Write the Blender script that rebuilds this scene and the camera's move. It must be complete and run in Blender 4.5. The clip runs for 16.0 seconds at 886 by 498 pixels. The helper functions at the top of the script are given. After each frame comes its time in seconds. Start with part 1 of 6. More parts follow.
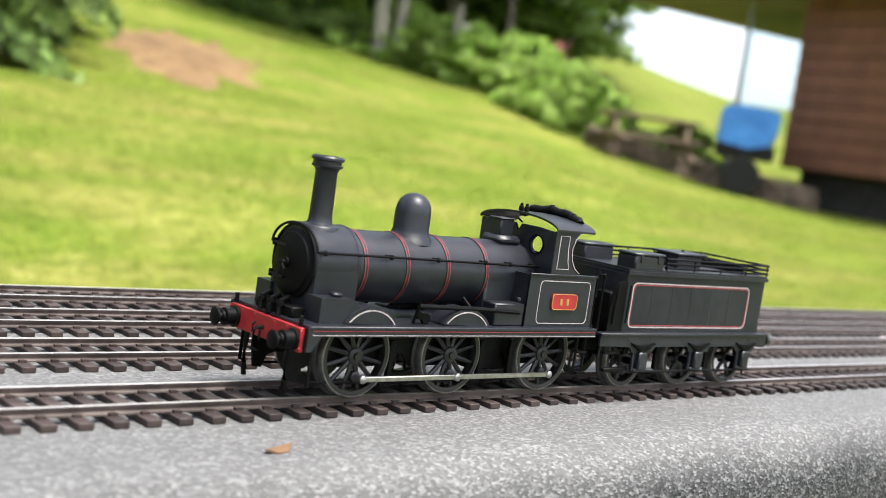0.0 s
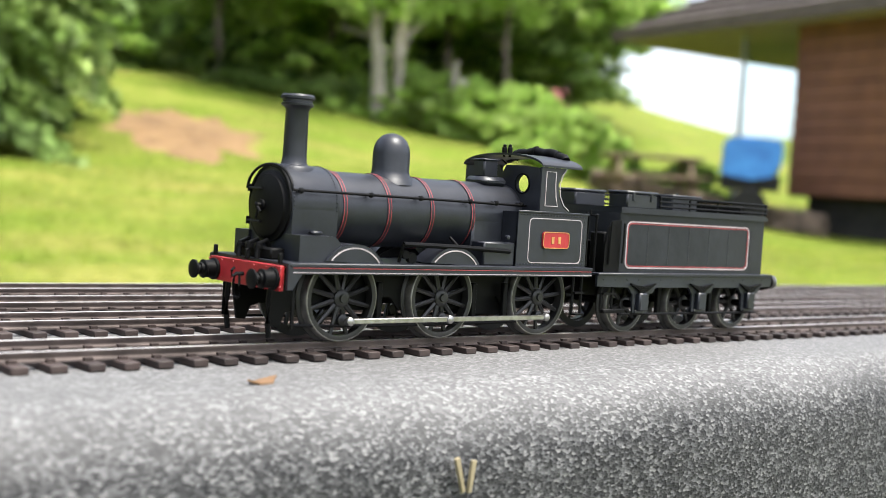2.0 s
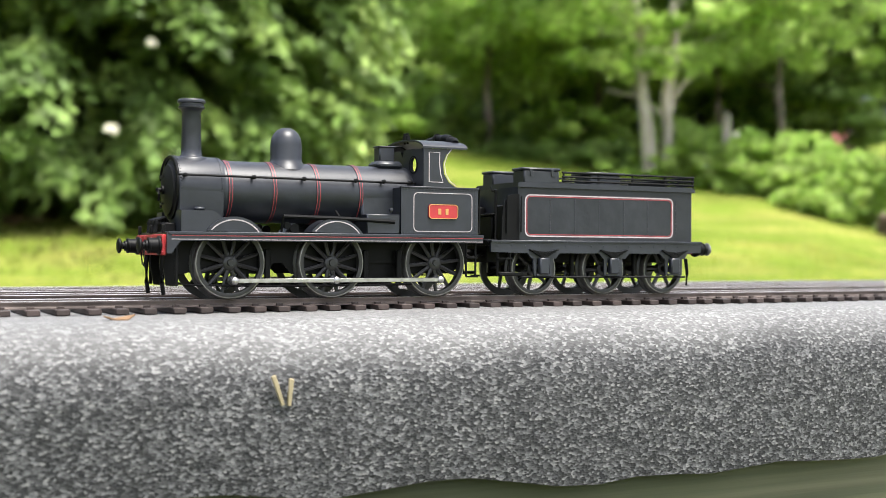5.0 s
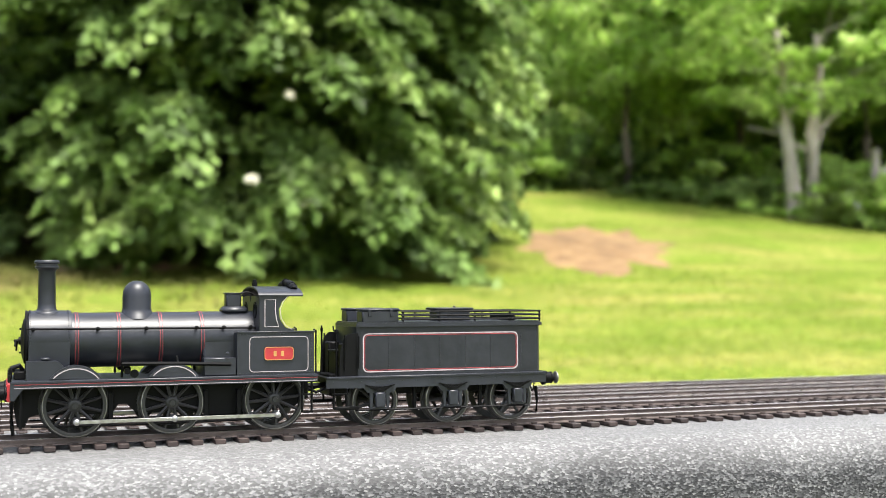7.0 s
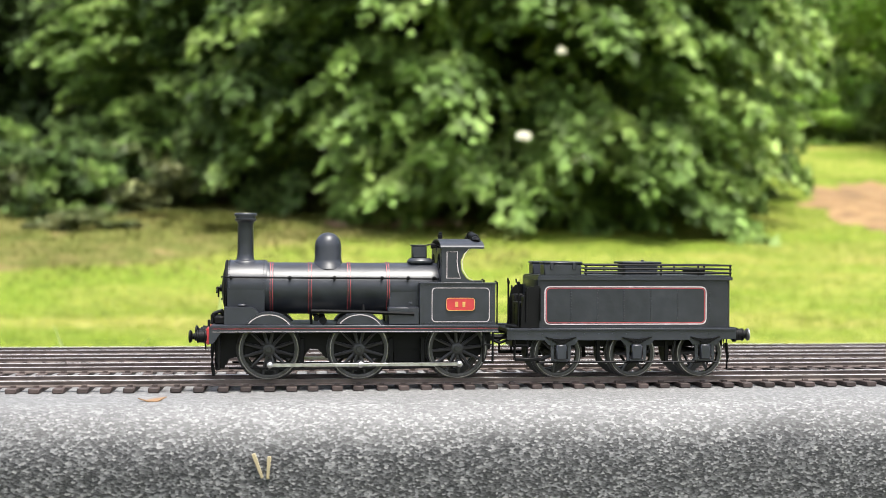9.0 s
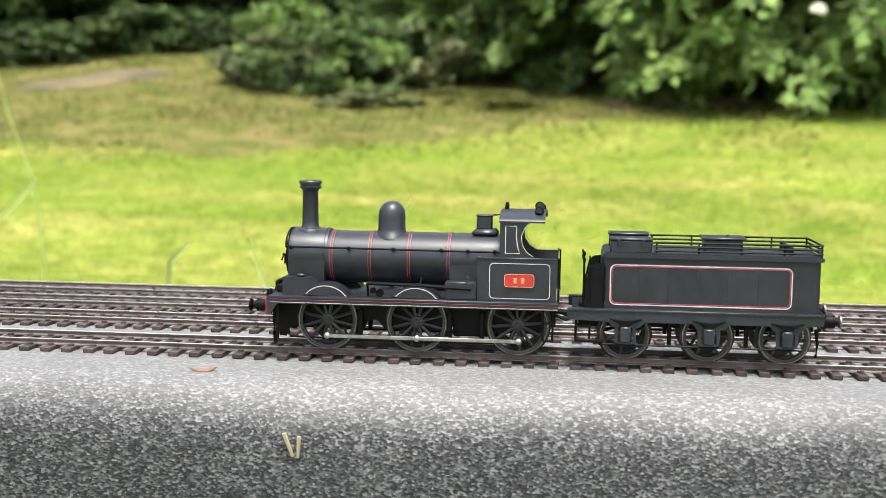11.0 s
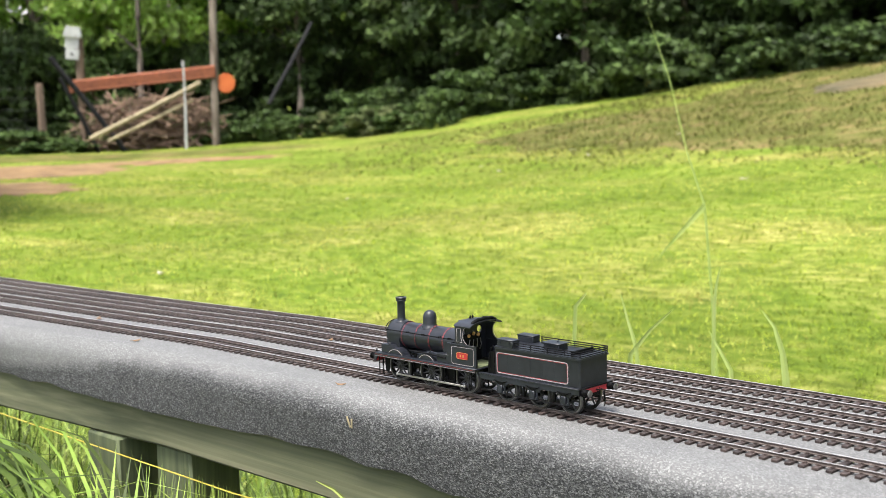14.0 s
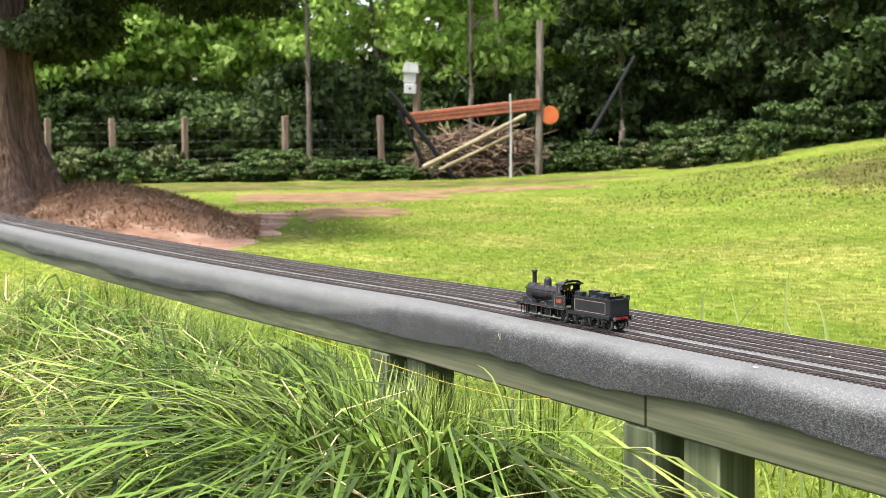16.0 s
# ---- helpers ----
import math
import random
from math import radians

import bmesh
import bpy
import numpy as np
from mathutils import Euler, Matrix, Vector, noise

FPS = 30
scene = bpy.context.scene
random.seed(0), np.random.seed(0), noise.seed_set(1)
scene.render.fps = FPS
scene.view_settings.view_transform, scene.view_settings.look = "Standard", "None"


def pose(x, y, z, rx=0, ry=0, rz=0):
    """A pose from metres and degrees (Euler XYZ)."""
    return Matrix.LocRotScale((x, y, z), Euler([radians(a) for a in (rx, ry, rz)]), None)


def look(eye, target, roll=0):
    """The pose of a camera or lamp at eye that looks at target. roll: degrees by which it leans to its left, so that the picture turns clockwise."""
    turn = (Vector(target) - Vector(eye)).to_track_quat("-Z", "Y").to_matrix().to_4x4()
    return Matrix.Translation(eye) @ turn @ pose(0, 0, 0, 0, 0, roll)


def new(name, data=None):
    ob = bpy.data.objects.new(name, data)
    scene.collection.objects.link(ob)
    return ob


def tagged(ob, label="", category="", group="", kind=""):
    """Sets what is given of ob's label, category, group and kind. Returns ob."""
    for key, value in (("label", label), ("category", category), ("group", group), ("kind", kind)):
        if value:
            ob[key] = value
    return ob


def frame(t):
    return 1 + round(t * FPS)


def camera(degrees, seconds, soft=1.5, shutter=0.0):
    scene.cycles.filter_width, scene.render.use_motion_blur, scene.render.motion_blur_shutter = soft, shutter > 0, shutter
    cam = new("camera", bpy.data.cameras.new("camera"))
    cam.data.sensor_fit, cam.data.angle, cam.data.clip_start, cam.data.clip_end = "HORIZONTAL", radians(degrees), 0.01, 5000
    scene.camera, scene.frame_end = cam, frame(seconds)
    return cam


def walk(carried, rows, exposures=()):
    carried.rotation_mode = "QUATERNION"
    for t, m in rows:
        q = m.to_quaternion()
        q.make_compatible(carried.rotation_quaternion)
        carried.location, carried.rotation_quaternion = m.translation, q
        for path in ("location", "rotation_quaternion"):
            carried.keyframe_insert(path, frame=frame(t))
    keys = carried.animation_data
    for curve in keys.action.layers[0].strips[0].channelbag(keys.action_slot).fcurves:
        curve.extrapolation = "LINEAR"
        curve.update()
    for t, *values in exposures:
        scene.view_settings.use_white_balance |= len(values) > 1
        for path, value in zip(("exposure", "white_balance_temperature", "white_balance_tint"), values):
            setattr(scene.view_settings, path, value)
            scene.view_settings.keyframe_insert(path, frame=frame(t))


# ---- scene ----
cam = camera(40.8, 16.0, soft=0.8)
PATH = [
    (0, (-0.183, -0.208, 0.057), (1.138, 1.283, -0.12), 8.3),
    (0.5, (-0.186, -0.211, 0.045), (1.144, 1.275, -0.109), 7.2),
    (1, (-0.181, -0.211, 0.04), (1.168, 1.26, -0.097), 6.0),
    (1.5, (-0.169, -0.208, 0.035), (1.152, 1.29, -0.073), 4.7),
    (2, (-0.172, -0.209, 0.031), (1.13, 1.307, -0.053), 3.7),
    (2.5, (-0.17, -0.212, 0.0265), (1.094, 1.338, -0.029), 2.7),
    (3, (-0.174, -0.218, 0.027), (1.054, 1.36, 0.009), 1.9),
    (3.2, (-0.168, -0.221, 0.0255), (1.065, 1.353, 0.010), 1.4),
    (5.3, (-0.109, -0.31, 0.011), (0.746, 1.497, 0.051), 0.2),
    (5.5, (-0.104, -0.315, 0.013), (0.725, 1.504, 0.082), 0.2),
    (6, (-0.085, -0.327, 0.02), (0.663, 1.527, 0.04), 0.9),
    (6.5, (-0.068, -0.34, 0.028), (0.653, 1.524, 0.107), 0.2),
    (7, (-0.046, -0.364, 0.04), (0.643, 1.512, 0.118), -0.2),
    (7.5, (-0.026, -0.379, 0.041), (0.49, 1.555, 0.071), 0.0),
    (8, (-0.028, -0.378, 0.039), (0.355, 1.586, 0.038), 0.1),
    (8.5, (-0.017, -0.372, 0.039), (0.343, 1.595, 0.042), -0.3),
    (8.7, (-0.021, -0.373, 0.038), (0.291, 1.602, 0.047), -0.1),
    (10.8, (0.04, -0.366, 0.066), (-0.08, 1.623, -0.118), 0.3),
    (11, (0.048, -0.359, 0.068), (-0.18, 1.614, -0.139), 0.7),
    (11.5, (0.065, -0.346, 0.068), (-0.37, 1.588, -0.16), 1.0),
    (12, (0.091, -0.342, 0.092), (-0.484, 1.554, -0.181), 0.9),
    (12.5, (0.163, -0.357, 0.113), (-0.645, 1.449, -0.175), 0.0),
    (13, (0.269, -0.396, 0.138), (-0.755, 1.299, -0.137), -1.0),
    (13.5, (0.38, -0.466, 0.15), (-0.811, 1.123, -0.092), -0.8),
    (14, (0.506, -0.506, 0.159), (-0.895, 0.905, -0.053), -1.4),
    (14.5, (0.633, -0.547, 0.156), (-0.916, 0.706, -0.018), -1.6),
    (15, (0.776, -0.608, 0.174), (-0.867, 0.519, 0.0), -2.0),
    (15.5, (0.93, -0.666, 0.178), (-0.784, 0.353, 0.02), -1.7),
    (16, (1.055, -0.736, 0.175), (-0.68, 0.251, 0.023), -0.9),
]
EXPOSURES = [(0, 1.82), (1.5, 1.95), (3, 2.03), (5.5, 2.15), (6.5, 2.12), (8.5, 2.1), (11, 2.05), (12.5, 1.92), (14, 1.9), (16, 1.93)]
walk(cam, [(t, look(eye, target, roll)) for t, eye, target, roll in PATH], EXPOSURES)
cam.data.dof.use_dof = True
cam.data.dof.aperture_fstop = 20.0

# ---- sky and sun: bright overcast summer day ----
world = bpy.data.worlds.new("sky")
scene.world = world
world.use_nodes = True
wt = world.node_tree
wbg = wt.nodes["Background"]
sky = wt.nodes.new("ShaderNodeTexSky")
sky.sky_type = "NISHITA"
sky.sun_disc = False
sky.sun_elevation, sky.sun_rotation = radians(69), radians(165)
sky.air_density, sky.dust_density = 1.0, 3.0
soft_sky = wt.nodes.new("ShaderNodeHueSaturation")
soft_sky.inputs["Saturation"].default_value = 0.5
wt.links.new(sky.outputs["Color"], soft_sky.inputs["Color"])
wt.links.new(soft_sky.outputs["Color"], wbg.inputs["Color"])
wbg.inputs["Strength"].default_value = 0.13
sun = new("sun", bpy.data.lights.new("sun", "SUN"))
sun.data.energy, sun.data.angle, sun.data.color = 2.2, radians(14), (1.0, 0.97, 0.9)
sun.matrix_world = look((0, 0, 0), (-math.sin(radians(165)) * 0.358, -math.cos(radians(165)) * 0.358, -0.934))


# ---- materials ----
def material(name, colors, scale=40.0, detail=6.0, rough=(0.5, 0.6), metal=0.0, bump=0.0, bump_scale=None, bump_dist=0.001,
             coarse=0.0, vary=0.0, spec=0.5, stops=None, sheen=0.0, stretch=(1, 1, 1), trans=0.0, island=0.0):
    """A procedural surface: a fine noise runs through the colours, a coarse one shifts their brightness, a third gives relief."""
    m = bpy.data.materials.new(name)
    m.use_nodes = True
    t = m.node_tree
    b = t.nodes["Principled BSDF"]
    co = t.nodes.new("ShaderNodeTexCoord")
    mp = t.nodes.new("ShaderNodeMapping")
    mp.inputs["Scale"].default_value = stretch
    t.links.new(co.outputs["Object"], mp.inputs["Vector"])
    n = t.nodes.new("ShaderNodeTexNoise")
    n.inputs["Scale"].default_value, n.inputs["Detail"].default_value = scale, detail
    t.links.new(mp.outputs["Vector"], n.inputs["Vector"])
    r = t.nodes.new("ShaderNodeValToRGB")
    e = r.color_ramp.elements
    k = len(colors)
    st = stops or [0.3 + 0.4 * i / max(1, k - 1) for i in range(k)]
    e[0].position, e[0].color = st[0], (*colors[0], 1)
    e[1].position, e[1].color = st[-1], (*colors[-1], 1)
    for i in range(1, k - 1):
        x = e.new(st[i])
        x.color = (*colors[i], 1)
    t.links.new(n.outputs["Fac"], r.inputs["Fac"])
    out = r.outputs["Color"]
    if coarse:
        c = t.nodes.new("ShaderNodeTexNoise")
        c.inputs["Scale"].default_value, c.inputs["Detail"].default_value = scale * 0.13, 3
        t.links.new(mp.outputs["Vector"], c.inputs["Vector"])
        out = brightness(t, out, c.outputs["Fac"], 1 - coarse, 1 + coarse)
    if vary:
        oi = t.nodes.new("ShaderNodeObjectInfo")
        out = brightness(t, out, oi.outputs["Random"], 1 - vary, 1 + vary)
    if island:
        gi = t.nodes.new("ShaderNodeNewGeometry")
        out = brightness(t, out, gi.outputs["Random Per Island"], 1 - island, 1 + island)
    t.links.new(out, b.inputs["Base Color"])
    rr = t.nodes.new("ShaderNodeMapRange")
    rr.inputs["To Min"].default_value, rr.inputs["To Max"].default_value = rough
    t.links.new(n.outputs["Fac"], rr.inputs["Value"])
    t.links.new(rr.outputs["Result"], b.inputs["Roughness"])
    b.inputs["Metallic"].default_value = metal
    b.inputs["Specular IOR Level"].default_value = spec
    if trans:
        b.inputs["Transmission Weight"].default_value = 0.0
        b.inputs["Subsurface Weight"].default_value = 0.0
        tl = t.nodes.new("ShaderNodeBsdfTranslucent")
        mx = t.nodes.new("ShaderNodeMixShader")
        mx.inputs["Fac"].default_value = trans
        t.links.new(out, tl.inputs["Color"])
        t.links.new(b.outputs["BSDF"], mx.inputs[1])
        t.links.new(tl.outputs["BSDF"], mx.inputs[2])
        t.links.new(mx.outputs["Shader"], t.nodes["Material Output"].inputs["Surface"])
    if bump:
        bn = t.nodes.new("ShaderNodeTexNoise")
        bn.inputs["Scale"].default_value, bn.inputs["Detail"].default_value = bump_scale or scale * 2, 5
        t.links.new(mp.outputs["Vector"], bn.inputs["Vector"])
        bp = t.nodes.new("ShaderNodeBump")
        bp.inputs["Strength"].default_value, bp.inputs["Distance"].default_value = bump, bump_dist
        t.links.new(bn.outputs["Fac"], bp.inputs["Height"])
        t.links.new(bp.outputs["Normal"], b.inputs["Normal"])
    return m


def brightness(t, color, fac, low, high):
    mr = t.nodes.new("ShaderNodeMapRange")
    mr.inputs["From Min"].default_value, mr.inputs["From Max"].default_value = 0.15, 0.85
    mr.inputs["To Min"].default_value, mr.inputs["To Max"].default_value = low, high
    t.links.new(fac, mr.inputs["Value"])
    mu = t.nodes.new("ShaderNodeVectorMath")
    mu.operation = "SCALE"
    t.links.new(color, mu.inputs[0])
    t.links.new(mr.outputs["Result"], mu.inputs["Scale"])
    return mu.outputs["Vector"]


def felt_material():
    """Mineral roofing felt: pale and dark granules of about a millimetre, worn lighter patches."""
    m = bpy.data.materials.new("mineral_felt")
    m.use_nodes = True
    t = m.node_tree
    b = t.nodes["Principled BSDF"]
    co = t.nodes.new("ShaderNodeTexCoord")
    v = t.nodes.new("ShaderNodeTexVoronoi")
    v.inputs["Scale"].default_value, v.inputs["Randomness"].default_value = 1900, 1.0
    lay = t.nodes.new("ShaderNodeMapping")
    lay.inputs["Scale"].default_value = (0.6, 1, 1)
    t.links.new(co.outputs["Object"], lay.inputs["Vector"])
    t.links.new(lay.outputs["Vector"], v.inputs["Vector"])
    sep = t.nodes.new("ShaderNodeSeparateColor")
    t.links.new(v.outputs["Color"], sep.inputs["Color"])
    r = t.nodes.new("ShaderNodeValToRGB")
    e = r.color_ramp.elements
    e[0].position, e[0].color = 0.0, (0.008, 0.008, 0.009, 1)
    e[1].position, e[1].color = 1.0, (0.15, 0.148, 0.146, 1)
    for p, c in ((0.3, 0.019), (0.5, 0.035), (0.72, 0.06), (0.88, 0.096)):
        x = e.new(p)
        x.color = (c, c, c * 1.02, 1)
    t.links.new(sep.outputs["Red"], r.inputs["Fac"])
    n = t.nodes.new("ShaderNodeTexNoise")
    n.inputs["Scale"].default_value, n.inputs["Detail"].default_value = 14, 7
    t.links.new(co.outputs["Object"], n.inputs["Vector"])
    out = brightness(t, r.outputs["Color"], n.outputs["Fac"], 0.68, 1.2)
    # brighter top from sky light, put into the colour; ends unevenly at the fold
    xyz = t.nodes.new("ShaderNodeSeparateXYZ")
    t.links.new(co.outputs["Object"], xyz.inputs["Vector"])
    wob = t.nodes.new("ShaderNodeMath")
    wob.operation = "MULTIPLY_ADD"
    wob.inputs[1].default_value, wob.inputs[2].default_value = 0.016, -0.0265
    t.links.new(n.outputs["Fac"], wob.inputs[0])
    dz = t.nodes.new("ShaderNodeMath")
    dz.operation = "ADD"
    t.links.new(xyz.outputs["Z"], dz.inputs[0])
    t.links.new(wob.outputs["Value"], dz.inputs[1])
    # farther along the line the painted brightness reaches down the fold
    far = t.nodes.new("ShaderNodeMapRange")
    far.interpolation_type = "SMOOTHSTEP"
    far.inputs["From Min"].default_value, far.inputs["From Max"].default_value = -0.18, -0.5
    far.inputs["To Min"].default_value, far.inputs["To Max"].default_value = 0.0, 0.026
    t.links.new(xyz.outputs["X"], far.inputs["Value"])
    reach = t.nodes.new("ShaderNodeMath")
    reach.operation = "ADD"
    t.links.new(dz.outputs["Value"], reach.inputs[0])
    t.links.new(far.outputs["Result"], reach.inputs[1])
    lit_fac = t.nodes.new("ShaderNodeMapRange")
    lit_fac.inputs["From Min"].default_value, lit_fac.inputs["From Max"].default_value = -0.0335, -0.0238
    lit_fac.inputs["To Min"].default_value, lit_fac.inputs["To Max"].default_value = 0.0, 0.6
    t.links.new(reach.outputs["Value"], lit_fac.inputs["Value"])
    lit_top = t.nodes.new("ShaderNodeMix")
    lit_top.data_type = "RGBA"
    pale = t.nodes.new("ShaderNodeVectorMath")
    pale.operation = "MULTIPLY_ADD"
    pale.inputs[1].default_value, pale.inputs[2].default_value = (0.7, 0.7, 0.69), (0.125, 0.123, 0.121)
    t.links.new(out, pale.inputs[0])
    t.links.new(pale.outputs["Vector"], lit_top.inputs[7])
    t.links.new(lit_fac.outputs["Result"], lit_top.inputs[0])
    t.links.new(out, lit_top.inputs[6])
    t.links.new(lit_top.outputs[2], b.inputs["Base Color"])
    b.inputs["Roughness"].default_value = 0.7
    b.inputs["Specular IOR Level"].default_value = 0.25
    bn = t.nodes.new("ShaderNodeTexNoise")
    bn.inputs["Scale"].default_value, bn.inputs["Detail"].default_value = 60, 6
    t.links.new(co.outputs["Object"], bn.inputs["Vector"])
    add = t.nodes.new("ShaderNodeMath")
    add.operation = "ADD"
    t.links.new(v.outputs["Distance"], add.inputs[0])
    t.links.new(bn.outputs["Fac"], add.inputs[1])
    bp = t.nodes.new("ShaderNodeBump")
    bp.inputs["Strength"].default_value, bp.inputs["Distance"].default_value = 0.3, 0.0005
    t.links.new(add.outputs["Value"], bp.inputs["Height"])
    t.links.new(bp.outputs["Normal"], b.inputs["Normal"])
    return m


def lawn_material():
    """Mown grass: green, lime and straw, in long worn streaks, soft patches and fine tufts."""
    m = bpy.data.materials.new("mown_lawn")
    m.use_nodes = True
    t = m.node_tree
    b = t.nodes["Principled BSDF"]
    co = t.nodes.new("ShaderNodeTexCoord")

    def field(stretch, scale, detail, seed):
        mp = t.nodes.new("ShaderNodeMapping")
        mp.inputs["Scale"].default_value, mp.inputs["Location"].default_value = stretch, (seed, seed * 2.0, 0)
        t.links.new(co.outputs["Object"], mp.inputs["Vector"])
        n = t.nodes.new("ShaderNodeTexNoise")
        n.inputs["Scale"].default_value, n.inputs["Detail"].default_value = scale, detail
        t.links.new(mp.outputs["Vector"], n.inputs["Vector"])
        return n.outputs["Fac"]

    def ramp(fac, stops):
        r = t.nodes.new("ShaderNodeValToRGB")
        e = r.color_ramp.elements
        e[0].position, e[0].color = stops[0][0], (*stops[0][1], 1)
        e[1].position, e[1].color = stops[-1][0], (*stops[-1][1], 1)
        for p, c in stops[1:-1]:
            x = e.new(p)
            x.color = (*c, 1)
        t.links.new(fac, r.inputs["Fac"])
        return r.outputs["Color"]

    def blend(fac, a, bcol):
        x = t.nodes.new("ShaderNodeMix")
        x.data_type = "RGBA"
        t.links.new(fac, x.inputs[0])
        t.links.new(a, x.inputs[6])
        t.links.new(bcol, x.inputs[7])
        return x.outputs[2]

    fine = field((0.55, 1, 1), 17.0, 9, 3.1)
    green = ramp(fine, [(0.3, (0.052, 0.083, 0.011)), (0.5, (0.098, 0.14, 0.016)), (0.7, (0.175, 0.2, 0.038))])
    straw = ramp(fine, [(0.3, (0.09, 0.096, 0.018)), (0.5, (0.18, 0.172, 0.04)), (0.7, (0.34, 0.3, 0.11))])
    streak = field((0.16, 1.0, 1), 1.5, 6, 7.7)
    spots = field((1, 1, 1), 1.1, 9, 1.2)
    mixf = t.nodes.new("ShaderNodeMath")
    mixf.operation = "MULTIPLY_ADD"
    mixf.inputs[1].default_value = 1.0
    t.links.new(streak, mixf.inputs[0])
    t.links.new(spots, mixf.inputs[2])
    f = t.nodes.new("ShaderNodeMapRange")
    f.inputs["From Min"].default_value, f.inputs["From Max"].default_value = 0.9, 1.36
    t.links.new(mixf.outputs["Value"], f.inputs["Value"])
    col = brightness(t, blend(f.outputs["Result"], green, straw), field((1, 1, 1), 0.55, 6, 9.0), 0.7, 1.36)
    t.links.new(col, b.inputs["Base Color"])
    b.inputs["Roughness"].default_value, b.inputs["Specular IOR Level"].default_value = 0.9, 0.05
    bp = t.nodes.new("ShaderNodeBump")
    bp.inputs["Strength"].default_value, bp.inputs["Distance"].default_value = 0.8, 0.03
    t.links.new(field((1, 1, 1), 45.0, 5, 0.3), bp.inputs["Height"])
    t.links.new(bp.outputs["Normal"], b.inputs["Normal"])
    return m


FELT = felt_material()
BLACK = material("satin_black_paint", [(0.005, 0.006, 0.0094), (0.0105, 0.012, 0.0174)], scale=300, rough=(0.33, 0.5), bump=0.12, bump_scale=900, bump_dist=0.0002, coarse=0.3, spec=0.43)
DULL = material("dull_black_paint", [(0.0009, 0.0009, 0.0011), (0.0026, 0.0025, 0.0026)], scale=240, rough=(0.42, 0.62), bump=0.15, bump_scale=800, bump_dist=0.0002, coarse=0.3, spec=0.12)
TANK = material("weathered_black_tank_paint", [(0.0072, 0.0082, 0.0108), (0.0145, 0.016, 0.0196)], scale=260, rough=(0.34, 0.5), bump=0.15, bump_scale=700, bump_dist=0.0003, coarse=0.35, spec=0.32)
RED = material("red_paint", [(0.21, 0.006, 0.009), (0.31, 0.014, 0.016)], scale=300, rough=(0.4, 0.6), coarse=0.25)
DARKRED = material("dull_red_paint", [(0.16, 0.006, 0.01), (0.30, 0.02, 0.024)], scale=260, rough=(0.5, 0.7), coarse=0.3)
LINE_RED = material("red_lining", [(0.18, 0.02, 0.024), (0.28, 0.035, 0.04)], scale=400, rough=(0.5, 0.6))
LINE_WHITE = material("pale_lining", [(0.24, 0.205, 0.21), (0.36, 0.32, 0.33)], scale=400, rough=(0.5, 0.6))
GOLD = material("dull_brass", [(0.32, 0.17, 0.05), (0.45, 0.27, 0.09)], scale=400, rough=(0.3, 0.5), metal=0.3)
STEEL = material("bright_steel", [(0.22, 0.215, 0.21), (0.38, 0.37, 0.36)], scale=500, rough=(0.25, 0.45), metal=0.9)
WHEEL = material("dark_wheel_paint", [(0.006, 0.0059, 0.0062), (0.017, 0.0162, 0.016)], scale=300, rough=(0.35, 0.55), coarse=0.3, spec=0.42)
TYRE = material("worn_steel_tyre", [(0.10, 0.098, 0.094), (0.27, 0.262, 0.255)], scale=300, rough=(0.28, 0.48), metal=0.8)
RAIL = material("weathered_rail", [(0.05, 0.039, 0.035), (0.108, 0.085, 0.076)], scale=200, rough=(0.45, 0.65), metal=0.25, coarse=0.25, spec=0.42)
RAILHEAD = material("polished_rail_head", [(0.42, 0.39, 0.37), (0.6, 0.57, 0.55)], scale=120, rough=(0.28, 0.45), metal=0.8, stretch=(0.1, 1, 1))
SLEEPER = material("brown_plastic_sleeper", [(0.02, 0.0135, 0.012), (0.054, 0.039, 0.034)], scale=160, rough=(0.5, 0.7), vary=0.3, coarse=0.3, bump=0.2, bump_dist=0.0003, spec=0.3)
GREENWOOD = material("green_stained_timber", [(0.036, 0.041, 0.019), (0.066, 0.07, 0.035), (0.11, 0.106, 0.06)], scale=34, detail=9, rough=(0.7, 0.9), stretch=(0.12, 5, 5), coarse=0.35, bump=0.3, bump_dist=0.001)
POSTWOOD = material("green_stained_post", [(0.038, 0.048, 0.02), (0.066, 0.08, 0.034), (0.105, 0.115, 0.058)], scale=34, detail=9, rough=(0.7, 0.9), stretch=(5, 5, 0.12), coarse=0.35, bump=0.3, bump_dist=0.001)
LAWN = lawn_material()
BLADE = material("lawn_grass_blade", [(0.11, 0.165, 0.013), (0.195, 0.245, 0.026), (0.39, 0.36, 0.105)], scale=1.7, detail=14, rough=(0.55, 0.7), trans=0.45, island=0.45, spec=0.12)
LONGGRASS = material("long_grass_blade", [(0.045, 0.085, 0.012), (0.12, 0.18, 0.028), (0.29, 0.32, 0.09)], scale=4, detail=6, rough=(0.45, 0.65), trans=0.35, island=0.65, spec=0.28)
STRAW = material("dry_grass_blade", [(0.36, 0.28, 0.12), (0.5, 0.42, 0.22)], scale=8, rough=(0.6, 0.8), trans=0.2, island=0.35)
LEAF = material("mid_green_leaves", [(0.066, 0.113, 0.027), (0.145, 0.228, 0.054), (0.28, 0.365, 0.11)], scale=1.3, detail=4, rough=(0.5, 0.7), trans=0.45, island=0.45, spec=0.25)
LEAF_DARK = material("dark_green_leaves", [(0.033, 0.06, 0.016), (0.06, 0.098, 0.026), (0.098, 0.14, 0.042)], scale=1.1, detail=4, rough=(0.55, 0.75), trans=0.35, island=0.5, spec=0.2)
